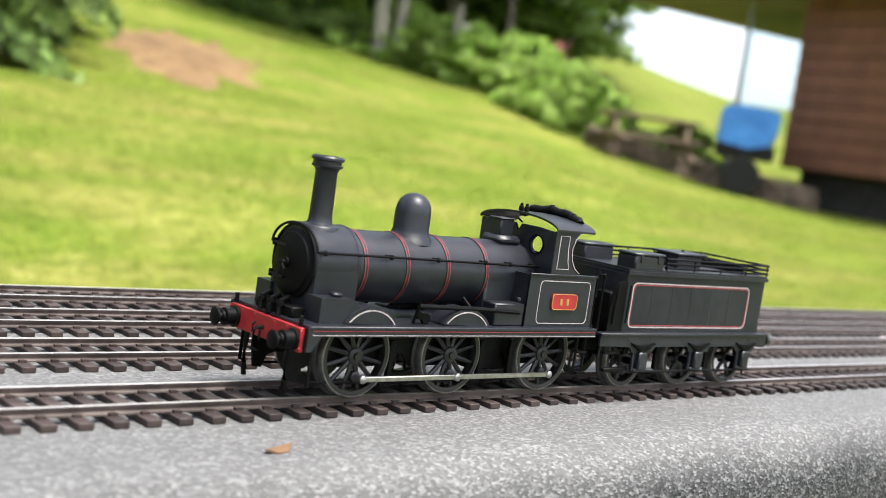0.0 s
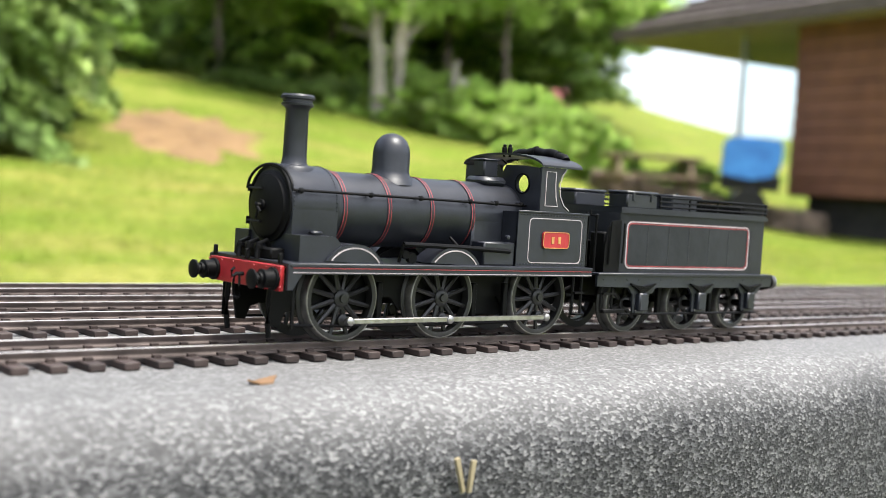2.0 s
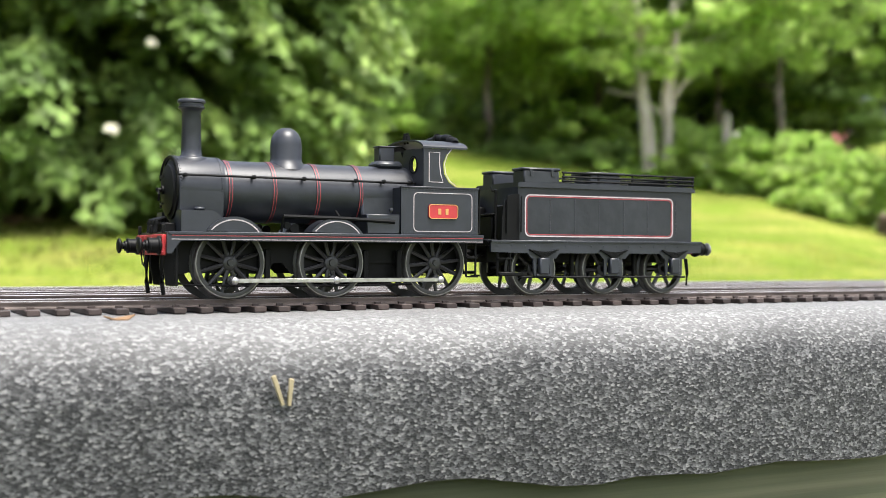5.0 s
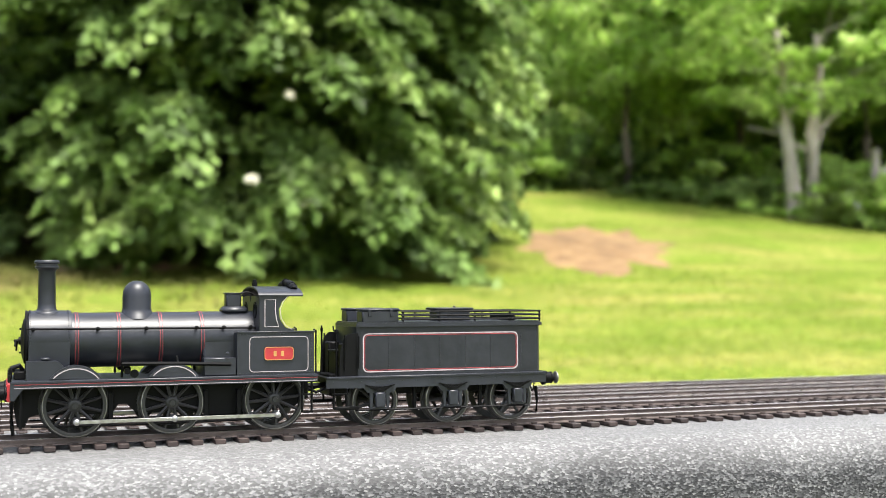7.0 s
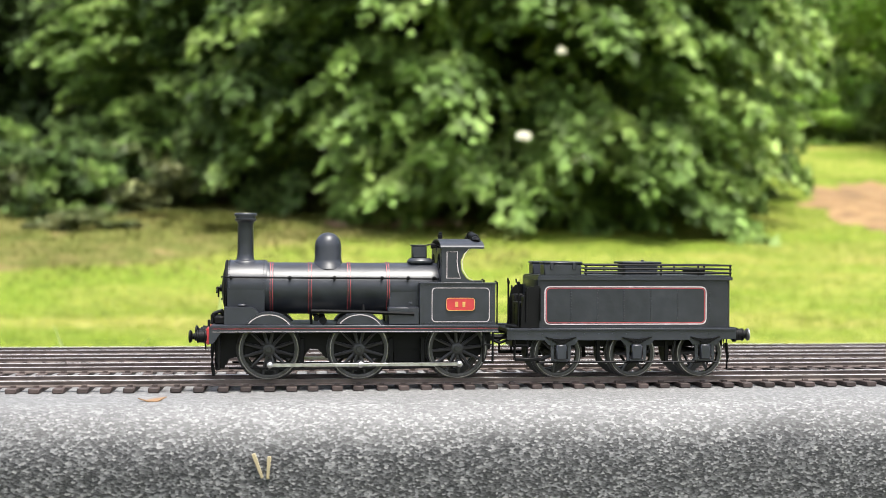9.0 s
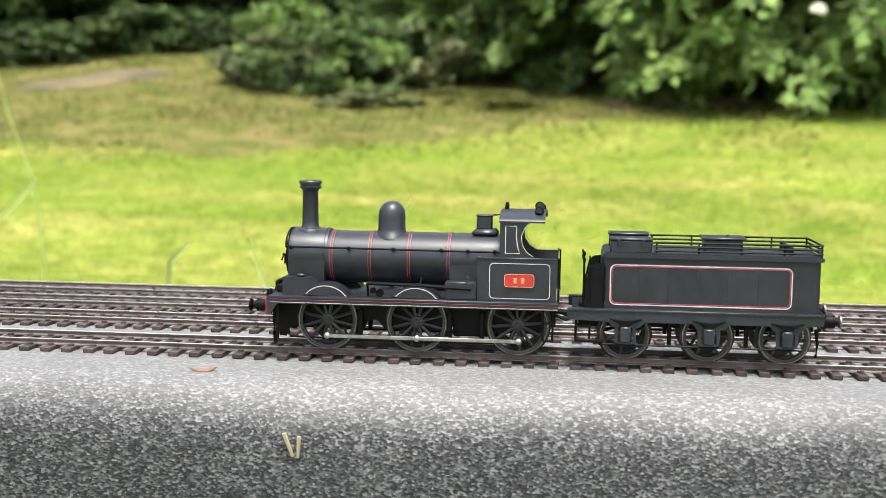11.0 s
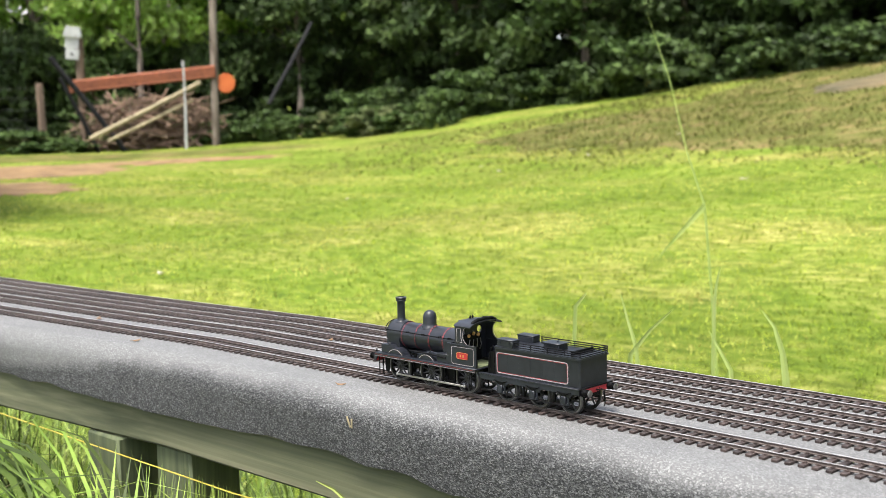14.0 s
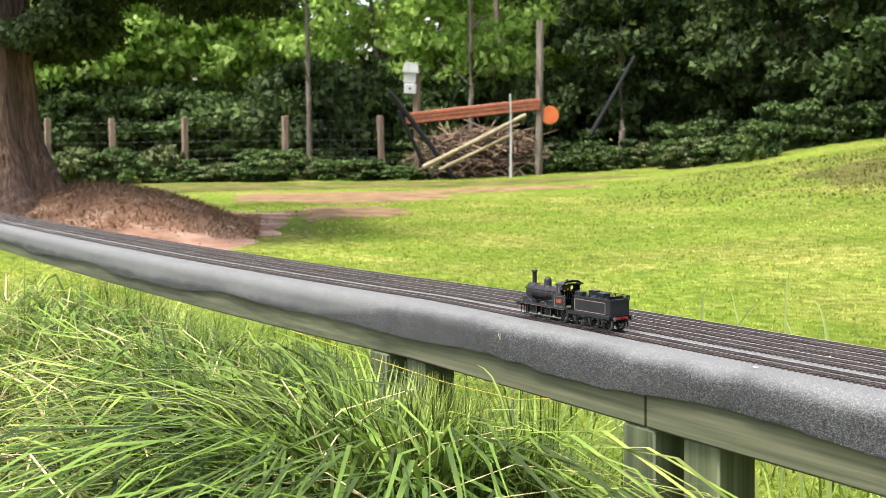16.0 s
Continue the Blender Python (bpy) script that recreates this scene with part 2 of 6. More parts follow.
LEAF_DEEP = material("deep_green_ivy_leaves", [(0.021, 0.038, 0.011), (0.04, 0.065, 0.018), (0.072, 0.104, 0.031)], scale=1.1, detail=4, rough=(0.55, 0.75), trans=0.3, island=0.5, spec=0.2)
LEAF_DULL = material("dull_weed_leaves", [(0.05, 0.068, 0.02), (0.085, 0.105, 0.035), (0.14, 0.145, 0.06)], scale=2.0, detail=5, rough=(0.5, 0.7), trans=0.3, island=0.5, spec=0.3)
TUSSOCK = material("rough_tussock_grass", [(0.076, 0.09, 0.018), (0.118, 0.125, 0.033), (0.19, 0.162, 0.064)], scale=1.6, detail=6, rough=(0.6, 0.8), trans=0.45, island=0.35, spec=0.1)
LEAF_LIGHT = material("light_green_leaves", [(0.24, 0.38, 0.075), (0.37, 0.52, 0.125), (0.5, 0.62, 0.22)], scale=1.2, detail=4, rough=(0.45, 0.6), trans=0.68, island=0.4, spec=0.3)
BARK = material("grey_brown_bark", [(0.06, 0.045, 0.035), (0.14, 0.11, 0.085), (0.2, 0.17, 0.14)], scale=6, rough=(0.8, 0.95), stretch=(3, 3, 0.5), coarse=0.3, bump=0.8, bump_dist=0.03)
PALEBARK = material("pale_bark", [(0.25, 0.22, 0.18), (0.42, 0.38, 0.32)], scale=5, rough=(0.8, 0.9), stretch=(2, 2, 0.6), coarse=0.3, bump=0.5, bump_dist=0.02)
REDBARK = material("reddish_conifer_bark", [(0.04, 0.022, 0.015), (0.11, 0.062, 0.042), (0.2, 0.125, 0.09)], scale=5, detail=9, rough=(0.85, 0.95), stretch=(5, 5, 0.9), coarse=0.35, bump=1.0, bump_dist=0.06)
SOIL = material("bare_reddish_soil", [(0.15, 0.074, 0.046), (0.27, 0.145, 0.094), (0.42, 0.29, 0.21)], scale=3, detail=10, rough=(0.9, 1.0), coarse=0.3, bump=0.8, bump_scale=20, bump_dist=0.04)
TANSOIL = material("bare_tan_soil", [(0.09, 0.052, 0.02), (0.16, 0.092, 0.038), (0.22, 0.14, 0.06)], scale=3, detail=10, rough=(0.9, 1.0), coarse=0.35, bump=0.8, bump_scale=20, bump_dist=0.04)
BANKSOIL = material("dark_bank_soil", [(0.04, 0.036, 0.014), (0.07, 0.054, 0.024), (0.11, 0.08, 0.038)], scale=2.2, detail=12, rough=(0.9, 1.0), coarse=0.35, bump=0.8, bump_scale=20, bump_dist=0.04)
OLDWOOD = material("weathered_fence_wood", [(0.09, 0.06, 0.04), (0.2, 0.14, 0.095)], scale=8, rough=(0.8, 0.9), stretch=(3, 3, 0.4), coarse=0.3, bump=0.4, bump_dist=0.01)
ORANGEWOOD = material("orange_stained_timber", [(0.16, 0.045, 0.02), (0.27, 0.085, 0.035)], scale=6, rough=(0.6, 0.8), stretch=(0.5, 3, 3), coarse=0.2)
ORANGE = material("orange_plastic", [(0.36, 0.07, 0.01), (0.46, 0.11, 0.02)], scale=6, rough=(0.45, 0.6))
WHITE = material("white_painted_board", [(0.3, 0.3, 0.295), (0.42, 0.42, 0.41)], scale=6, rough=(0.6, 0.7), coarse=0.15)
DARKMETAL = material("black_metal", [(0.008, 0.008, 0.009), (0.018, 0.018, 0.019)], scale=20, rough=(0.7, 0.85), spec=0.2)
WIRE = material("galvanised_wire", [(0.05, 0.055, 0.05), (0.09, 0.095, 0.09)], scale=20, rough=(0.5, 0.6), metal=0.5)
TWIG = material("dead_brushwood", [(0.09, 0.055, 0.035), (0.2, 0.13, 0.09)], scale=6, rough=(0.85, 0.95), island=0.5)
BRICKWALL = material("brown_brick", [(0.16, 0.064, 0.04), (0.25, 0.105, 0.062)], scale=3, rough=(0.8, 0.9), coarse=0.25, vary=0.2)
ROOF = material("brown_roof_tiles", [(0.06, 0.048, 0.045), (0.105, 0.085, 0.08)], scale=3, rough=(0.8, 0.9), coarse=0.2, vary=0.15)
SOFFIT = material("cream_soffit_board", [(0.26, 0.2, 0.13), (0.36, 0.29, 0.19)], scale=3, rough=(0.7, 0.8), coarse=0.15)
FASCIA = material("dark_fascia_board", [(0.07, 0.05, 0.045), (0.11, 0.085, 0.075)], scale=5, rough=(0.6, 0.8))
GAPSHADE = material("underfloor_shade", [(0.012, 0.011, 0.01), (0.03, 0.027, 0.025)], scale=5, rough=(0.9, 1.0))
BLUE = material("blue_tarpaulin", [(0.02, 0.13, 0.42), (0.045, 0.22, 0.58)], scale=5, rough=(0.4, 0.55), coarse=0.2)
STONE = material("rubble_stone", [(0.16, 0.12, 0.09), (0.3, 0.22, 0.17)], scale=9, rough=(0.85, 0.95), vary=0.3, coarse=0.3, bump=0.6, bump_dist=0.02)
RENDER = material("white_rendered_wall", [(0.62, 0.52, 0.5), (0.75, 0.66, 0.64)], scale=1, rough=(0.8, 0.9))
SLATE = material("grey_slate_roof", [(0.2, 0.19, 0.2), (0.3, 0.29, 0.3)], scale=2, rough=(0.7, 0.8))
FLOWER = material("cream_blossom", [(0.75, 0.72, 0.55), (0.85, 0.83, 0.7)], scale=20, rough=(0.7, 0.8), trans=0.3)
PINK = material("pink_blossom", [(0.6, 0.2, 0.22), (0.7, 0.3, 0.32)], scale=9, rough=(0.7, 0.8), trans=0.3)
GLASS = material("pale_window_glass", [(0.72, 0.82, 0.86), (0.8, 0.88, 0.9)], scale=2, rough=(0.02, 0.05))
GLASS.node_tree.nodes["Principled BSDF"].inputs["Transmission Weight"].default_value = 1.0
GLASS.node_tree.nodes["Principled BSDF"].inputs["IOR"].default_value = 1.1
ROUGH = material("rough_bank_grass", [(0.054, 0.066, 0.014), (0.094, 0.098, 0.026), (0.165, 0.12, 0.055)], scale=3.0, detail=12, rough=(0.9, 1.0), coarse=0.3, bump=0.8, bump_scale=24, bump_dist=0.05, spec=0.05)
PALEPOLE = material("pale_bare_pole", [(0.16, 0.13, 0.075), (0.3, 0.25, 0.15)], scale=8, rough=(0.7, 0.9), stretch=(3, 3, 0.5), coarse=0.25)
YELLOWCORD = material("yellow_cord", [(0.28, 0.22, 0.02), (0.4, 0.33, 0.04)], scale=60, rough=(0.5, 0.6))
PALEBLADE = material("pale_green_grass_blade", [(0.22, 0.30, 0.07), (0.36, 0.42, 0.14)], scale=20, rough=(0.5, 0.65), trans=0.4, spec=0.25)
BROWNLEAF = material("fallen_brown_leaf", [(0.13, 0.07, 0.03), (0.24, 0.14, 0.07)], scale=60, rough=(0.7, 0.8), trans=0.2)


# ---- mesh helpers ----
def finish(name, bm, mats, parent=None, scale=1.0, sharp=38):
    me = bpy.data.meshes.new(name)
    if scale != 1.0:
        bmesh.ops.scale(bm, vec=(scale, scale, scale), verts=bm.verts)
    bmesh.ops.recalc_face_normals(bm, faces=bm.faces)
    bm.to_mesh(me)
    bm.free()
    for m in (mats if isinstance(mats, (list, tuple)) else [mats]):
        me.materials.append(m)
    me.polygons.foreach_set("use_smooth", [True] * len(me.polygons))
    me.set_sharp_from_angle(angle=radians(sharp))
    ob = new(name, me)
    if parent is not None:
        ob.parent = parent
    return ob


def part(name, bm, mats, parent, label="", scale=1.0):
    return tagged(finish(name, bm, mats, parent, scale), label)


def box(bm, x0, x1, y0, y1, z0, z1, bevel=0.0):
    g = bmesh.ops.create_cube(bm, size=1, matrix=Matrix.Translation(((x0 + x1) / 2, (y0 + y1) / 2, (z0 + z1) / 2)) @ Matrix.Diagonal((x1 - x0, y1 - y0, z1 - z0, 1)))
    if bevel:
        vs = set(g["verts"])
        es = [e for e in bm.edges if e.verts[0] in vs and e.verts[1] in vs]
        bmesh.ops.bevel(bm, geom=es, offset=bevel, segments=1, affect="EDGES")
    return bm


def lathe(bm, prof, centre=(0, 0, 0), axis="z", seg=32, cap=True):
    """Turns (radius, height) pairs about an axis through centre."""
    rings = []
    for r, h in prof:
        ring = []
        for i in range(seg):
            a = 2 * math.pi * i / seg
            u, v = r * math.cos(a), r * math.sin(a)
            p = {"z": (u, v, h), "x": (h, u, v), "y": (u, h, v)}[axis]
            ring.append(bm.verts.new((p[0] + centre[0], p[1] + centre[1], p[2] + centre[2])))
        rings.append(ring)
    for a, b in zip(rings, rings[1:]):
        for i in range(seg):
            bm.faces.new((a[i], a[(i + 1) % seg], b[(i + 1) % seg], b[i]))
    if cap:
        bm.faces.new(rings[0][::-1])
        bm.faces.new(rings[-1])
    return bm


def extrude(bm, pts, y0, y1, plane="xz"):
    """A flat outline given in a plane, thickened between two depths."""
    def p(a, b, d):
        return (a, d, b) if plane == "xz" else ((d, a, b) if plane == "yz" else (a, b, d))
    lo = [bm.verts.new(p(a, b, y0)) for a, b in pts]
    hi = [bm.verts.new(p(a, b, y1)) for a, b in pts]
    n = len(pts)
    bm.faces.new(lo)
    bm.faces.new(hi[::-1])
    for i in range(n):
        bm.faces.new((lo[i], hi[i], hi[(i + 1) % n], lo[(i + 1) % n]))
    return bm


def tube(bm, pts, r, seg=8, taper=1.0):
    """A round bar along points, thinning towards its end by taper."""
    pts = [Vector(p) for p in pts]
    rings = []
    for i, p in enumerate(pts):
        d = (pts[min(i + 1, len(pts) - 1)] - pts[max(i - 1, 0)]).normalized()
        q = d.to_track_quat("Z", "Y")
        rad = r * (1 + (taper - 1) * i / max(1, len(pts) - 1))
        rings.append([bm.verts.new(p + q @ Vector((rad * math.cos(2 * math.pi * k / seg), rad * math.sin(2 * math.pi * k / seg), 0))) for k in range(seg)])
    for a, b in zip(rings, rings[1:]):
        for k in range(seg):
            bm.faces.new((a[k], a[(k + 1) % seg], b[(k + 1) % seg], b[k]))
    bm.faces.new(rings[0][::-1])
    bm.faces.new(rings[-1])
    return bm


def raw_mesh(name, verts, faces, mats, parent=None, smooth=False):
    me = bpy.data.meshes.new(name)
    verts = np.asarray(verts, dtype=np.float32).reshape(-1, 3)
    faces = np.asarray(faces, dtype=np.int32)
    k = faces.shape[1]
    me.vertices.add(len(verts))
    me.vertices.foreach_set("co", verts.ravel())
    me.loops.add(faces.size)
    me.loops.foreach_set("vertex_index", faces.ravel())
    me.polygons.add(len(faces))
    me.polygons.foreach_set("loop_start", np.arange(0, faces.size, k, dtype=np.int32))
    me.polygons.foreach_set("loop_total", np.full(len(faces), k, dtype=np.int32))
    if smooth:
        me.polygons.foreach_set("use_smooth", np.ones(len(faces), dtype=bool))
    me.update(calc_edges=True)
    for m in (mats if isinstance(mats, (list, tuple)) else [mats]):
        me.materials.append(m)
    ob = new(name, me)
    if parent is not None:
        ob.parent = parent
    return ob


def group_empty(name, at=(0, 0, 0)):
    ob = new(name)
    ob.location = at
    ob.empty_display_size = 0.01
    return ob


# ---- ground: a lawn that rises to a hedge bank, sheet to the horizon ----
EYE = (0.0, -0.35)
# azimuth from straight across the track, distance of the foot of the hedge, its elevation in degrees
BANK = [(-110, 22, -1.2), (-80, 25, -0.5), (-70, 24, -0.5), (-59, 24, -0.6), (-49, 23, -0.3), (-44, 21, 0.2), (-40, 20, 0.7), (-35, 19, 1.3), (-28, 18, 2.0), (-21, 17, 2.9), (-9, 16, 3.1),
        (0, 16, 3.3), (10, 17, 3.7), (20, 21, 4.7), (27, 24, 4.9), (33, 24, 4.3), (40, 24, 3.1), (44, 22, 2.3), (47, 20, 0.9), (53, 20, -0.2), (58, 18, -0.9), (66, 18, -0.8), (110, 22, -1.2)]
GROUND = -0.55


def bank(az):
    if az < BANK[0][0] or az > BANK[-1][0]:
        return 22.0, GROUND
    r = float(np.interp(az, [b[0] for b in BANK], [b[1] for b in BANK]))
    e = float(np.interp(az, [b[0] for b in BANK], [b[2] for b in BANK]))
    return r, 0.1 + r * math.tan(radians(e))


def ground_at(x, y):
    dx, dy = x - EYE[0], y - EYE[1]
    r, az = math.hypot(dx, dy), math.degrees(math.atan2(dx, dy))
    rh, zh = bank(az)
    if r < 2.5:
        return GROUND
    u = (r - 2.5) / (rh - 2.5)
    if u <= 1:
        z = GROUND + (zh - GROUND) * u ** 1.6
    else:
        z = zh + 0.05 * min(r - rh, 40)
        if 40 < az < 90 and r > 24:
            rise = float(np.interp(az, [40, 46, 50, 54, 70, 90], [6.0, 6.2, 4.8, 3.9, 3.4, 0]))
            z = max(z, zh + (0.1 + 60 * math.tan(radians(rise)) - zh) * min(1.0, (r - 24) / 36) ** 0.8)
    return z + 0.03 * noise.noise((x * 0.4, y * 0.4, 0)) * min(1, r / 6)


def polar(az, r, up=0.0):
    """A place on the ground at an azimuth and a distance."""
    x, y = EYE[0] + r * math.sin(radians(az)), EYE[1] + r * math.cos(radians(az))
    return Vector((x, y, ground_at(x, y) + up))


def build_ground():
    rings = [0.01, 1.2, 2.5] + [2.5 + 0.45 * i for i in range(1, 62)] + [32, 36, 42, 50, 62, 80, 120, 200, 400, 900, 2500]
    seg = 240
    vs, fs = [], []
    for r in rings:
        for k in range(seg):
            a = 2 * math.pi * k / seg
            x, y = EYE[0] + r * math.sin(a), EYE[1] + r * math.cos(a)
            vs.append((x, y, ground_at(x, y)))
    for i in range(len(rings) - 1):
        for k in range(seg):
            a, b = i * seg + k, i * seg + (k + 1) % seg
            fs.append((a, a + seg, b + seg, b))
    ob = raw_mesh("ground", vs, fs, LAWN, smooth=True)
    tagged(ob, "sloping green lawn with yellowish worn patches", "lawn", kind="structure")


build_ground()


def patch(name, az0, az1, r0, r1, label, mat, lift=0.006, seed=1, rag=0.25):
    """An uneven bare area lying on the lawn, with a ragged rim and a little height."""
    n, m = 64, 12
    vs = []
    ca, cr = (az0 + az1) / 2, (r0 + r1) / 2
    vs.append(polar(ca, cr, lift + 0.03))
    for j in range(1, m + 1):
        for k in range(n):
            a = 2 * math.pi * k / n
            w = (j / m) * (1 + 0.3 * noise.noise((math.cos(a) * 1.7 + seed, math.sin(a) * 1.7, seed)) + rag * noise.noise((math.cos(a) * 5 + seed, math.sin(a) * 5, seed)))
            p = polar(ca + (az1 - az0) / 2 * w * math.cos(a), cr + (r1 - r0) / 2 * w * math.sin(a), lift + 0.03 * (1 - j / m) - (0.03 if j == m else 0))
            p.z += 0.02 * noise.noise(p * 3) * (1 - j / m)
            vs.append(p)
    tri = [(0, 1 + k, 1 + (k + 1) % n) for k in range(n)]
    for j in range(m - 1):
        for k in range(n):
            a, b = 1 + j * n + k, 1 + j * n + (k + 1) % n
            tri += [(a, a + n, b + n), (a, b + n, b)]
    return tagged(raw_mesh(name, vs, tri, mat, smooth=True), label, "bare ground", kind="structure")


patch("bare_ground", 23.6, 30.6, 12.9, 18.2, "bare tan earth worn through the lawn", TANSOIL, seed=2, rag=0.5)
patch("bare_ground", -84, -66.5, 7.6, 13.5, "bare reddish earth with stones under the conifer", SOIL, seed=3)
patch("bare_ground", -71, -58, 14.6, 17.4, "strip of gravelly bare earth in the lawn", TANSOIL, seed=4)
patch("bare_ground", -61, -52, 16.4, 17.6, "thin strip of bare earth worn in the lawn", TANSOIL, seed=9, rag=0.6)
patch("bare_ground", -68, -61.5, 11.4, 13.6, "bare gravelly earth spreading from the mound", TANSOIL, seed=12, rag=0.7)


# grass strip darkened at the fence foot: shade put into its colour
patch("shaded_verge", -90, -50, 17.8, 20.8, "dull grass along the fence foot, shade in its colour", ROUGH, seed=14, lift=0.012, rag=0.4)
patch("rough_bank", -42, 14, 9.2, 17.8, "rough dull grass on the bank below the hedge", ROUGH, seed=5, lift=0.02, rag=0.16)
patch("bare_ground", -15, -3, 14.6, 16.2, "reddish earth showing through the rough bank", BANKSOIL, seed=6, lift=0.07)
patch("bare_ground", -26, -19, 13.8, 15.2, "reddish earth showing through the rough bank", BANKSOIL, seed=7, lift=0.07)
patch("bare_ground", 1, 8, 11.4, 12.1, "bare earth along the shrubs' foot", SOIL, seed=8, lift=0.03)


def blades(name, spots, heights, widths, mat, label, lean=0.4, seg=2, seed=5, kind="stuff", category="grass", curl=0.6):
    """Many tapered grass blades, each bent away from the upright, joined into one sheet of stuff."""
    rng = np.random.default_rng(seed)
    n = len(spots)
    spots = np.asarray(spots)
    ang = rng.uniform(0, 2 * np.pi, n)
    ln = np.abs(rng.normal(lean, lean * 0.5, n))
    d = np.stack([np.cos(ang), np.sin(ang), np.zeros(n)], 1)
    side = np.stack([-np.sin(ang + rng.normal(0, 0.6, n)), np.cos(ang + rng.normal(0, 0.6, n)), np.zeros(n)], 1)
    rows = []
    for i in range(seg + 1):
        f = i / seg
        out = ln * (f * (1 - curl) + curl * f * f)
        up = f - 0.35 * ln * f ** 3
        p = spots + d * (heights * out)[:, None] + np.array([0, 0, 1.0]) * (heights * up)[:, None]
        w = widths * (1 - f) ** 0.6 * 0.5
        if i < seg:
            rows += [p - side * w[:, None], p + side * w[:, None]]
        else:
            rows.append(p)
    k = 2 * seg + 1
    v = np.stack(rows, 1).reshape(-1, 3)
    base = (np.arange(n) * k)[:, None]
    tris = []
    for i in range(seg - 1):
        tris += [np.array([2 * i, 2 * i + 1, 2 * i + 3]), np.array([2 * i, 2 * i + 3, 2 * i + 2])]
    tris.append(np.array([2 * seg - 2, 2 * seg - 1, 2 * seg]))
    f = np.concatenate([base + t[None, :] for t in tris], 0)
    return tagged(raw_mesh(name, v, f, mat), label, category, kind=kind)


def lawn_grass():
    rng = np.random.default_rng(11)
    spots = []
    while len(spots) < 230000:
        az = rng.uniform(-88, 66)
        r = 0.62 + 14 * rng.random() ** 1.5
        x, y = EYE[0] + r * math.sin(radians(az)), EYE[1] + r * math.cos(radians(az))
        if y < 0.25:
            continue
        if -32 < az < 10 and r > 9.6 + 0.6 * math.sin(az):
            continue
        if az < -66 and 8 < r < 13.2 or (24.5 < az < 31 and r > 14.5):
            continue
        spots.append((x, y, ground_at(x, y) - 0.005))
    n = len(spots)
    far = np.hypot(np.array(spots)[:, 0], np.array(spots)[:, 1])
    blades("lawn_grass", spots, rng.uniform(0.016, 0.036, n), 0.0017 + 0.0008 * far, BLADE, "short mown grass of the lawn, yellow-green", lean=1.15, seed=12)


lawn_grass()


def bank_grass():
    """Rough dull tussocks over the bank below the hedge."""
    rng = np.random.default_rng(15)
    spots, hs = [], []
    while len(spots) < 34000:
        az, r = rng.uniform(-54, 11), rng.uniform(8.0, 17.6)
        x, y = EYE[0] + r * math.sin(radians(az)), EYE[1] + r * math.cos(radians(az))
        deep = max(0.0, min(1.0, (r - (8.0 if az > -22 else 8.0 + 0.12 * (-22 - az))) / 2.6) * min(1.0, (az + 54) / 20))
        if rng.random() > deep * (0.6 + 0.8 * noise.noise((x * 0.8, y * 0.8, 4))):
            continue
        spots.append((x, y, ground_at(x, y) + 0.02 * deep))
        hs.append(rng.uniform(0.025, 0.04) + deep ** 2 * rng.uniform(0.0, 0.06))
    n = len(spots)
    blades("bank_grass", spots, np.array(hs), rng.uniform(0.010, 0.024, n), TUSSOCK, "rough dull tussock grass on the bank", lean=1.2, seed=16)


bank_grass()
# ---- the raised trackbed ----
def bend(x):
    """How far the line swings towards the near side."""
    return -0.1 * (1 - math.exp(-max(0.0, -x - 0.25) / 1.0))


def stations(x0, x1):
    xs, x = [], x0
    while x < x1:
        xs.append(x)
        x += 0.012 if -1.5 < x < 0.8 else 0.03
    return xs + [x1]


def sweep(name, prof, x0, x1, mats, parent=None, mat_of=None, warp=None):
    """A cross-section of (y, z) pairs carried along the line, closed at both ends."""
    xs = stations(x0, x1)
    n = len(prof)
    bm = bmesh.new()
    rows = []
    for x in xs:
        pts = [(y, z) if warp is None else warp(x, i, y, z) for i, (y, z) in enumerate(prof)]
        rows.append([bm.verts.new((x, y + bend(x), z)) for y, z in pts])
    for a, b in zip(rows, rows[1:]):
        for i in range(n):
            f = bm.faces.new((a[i], b[i], b[(i + 1) % n], a[(i + 1) % n]))
            if mat_of:
                f.material_index = mat_of(i)
    bm.faces.new(rows[0])
    bm.faces.new(rows[-1][::-1])
    return finish(name, bm, mats, parent, sharp=40)


X0, X1 = -7.0, 5.0
TOP = -0.0032


def felt_profile():
    out = [(0.132, -0.030), (0.132, -0.010), (0.1305, -0.0055), (0.127, TOP), (0.06, TOP), (0.0, TOP), (-0.033, TOP - 0.0003)]
    for i in range(1, 10):
        a = math.pi / 2 * i / 9
        out.append((-0.033 - 0.017 * math.sin(a), TOP - 0.0003 - 0.018 * (1 - math.cos(a))))
    out += [(-0.0505, -0.033), (-0.050, -0.046)]
    inner = [(-0.047, -0.046), (-0.0475, -0.033), (-0.0455, -0.022), (-0.040, -0.0125), (-0.030, -0.0088), (0.12, -0.0085), (0.126, -0.012), (0.127, -0.030)]
    return out + inner


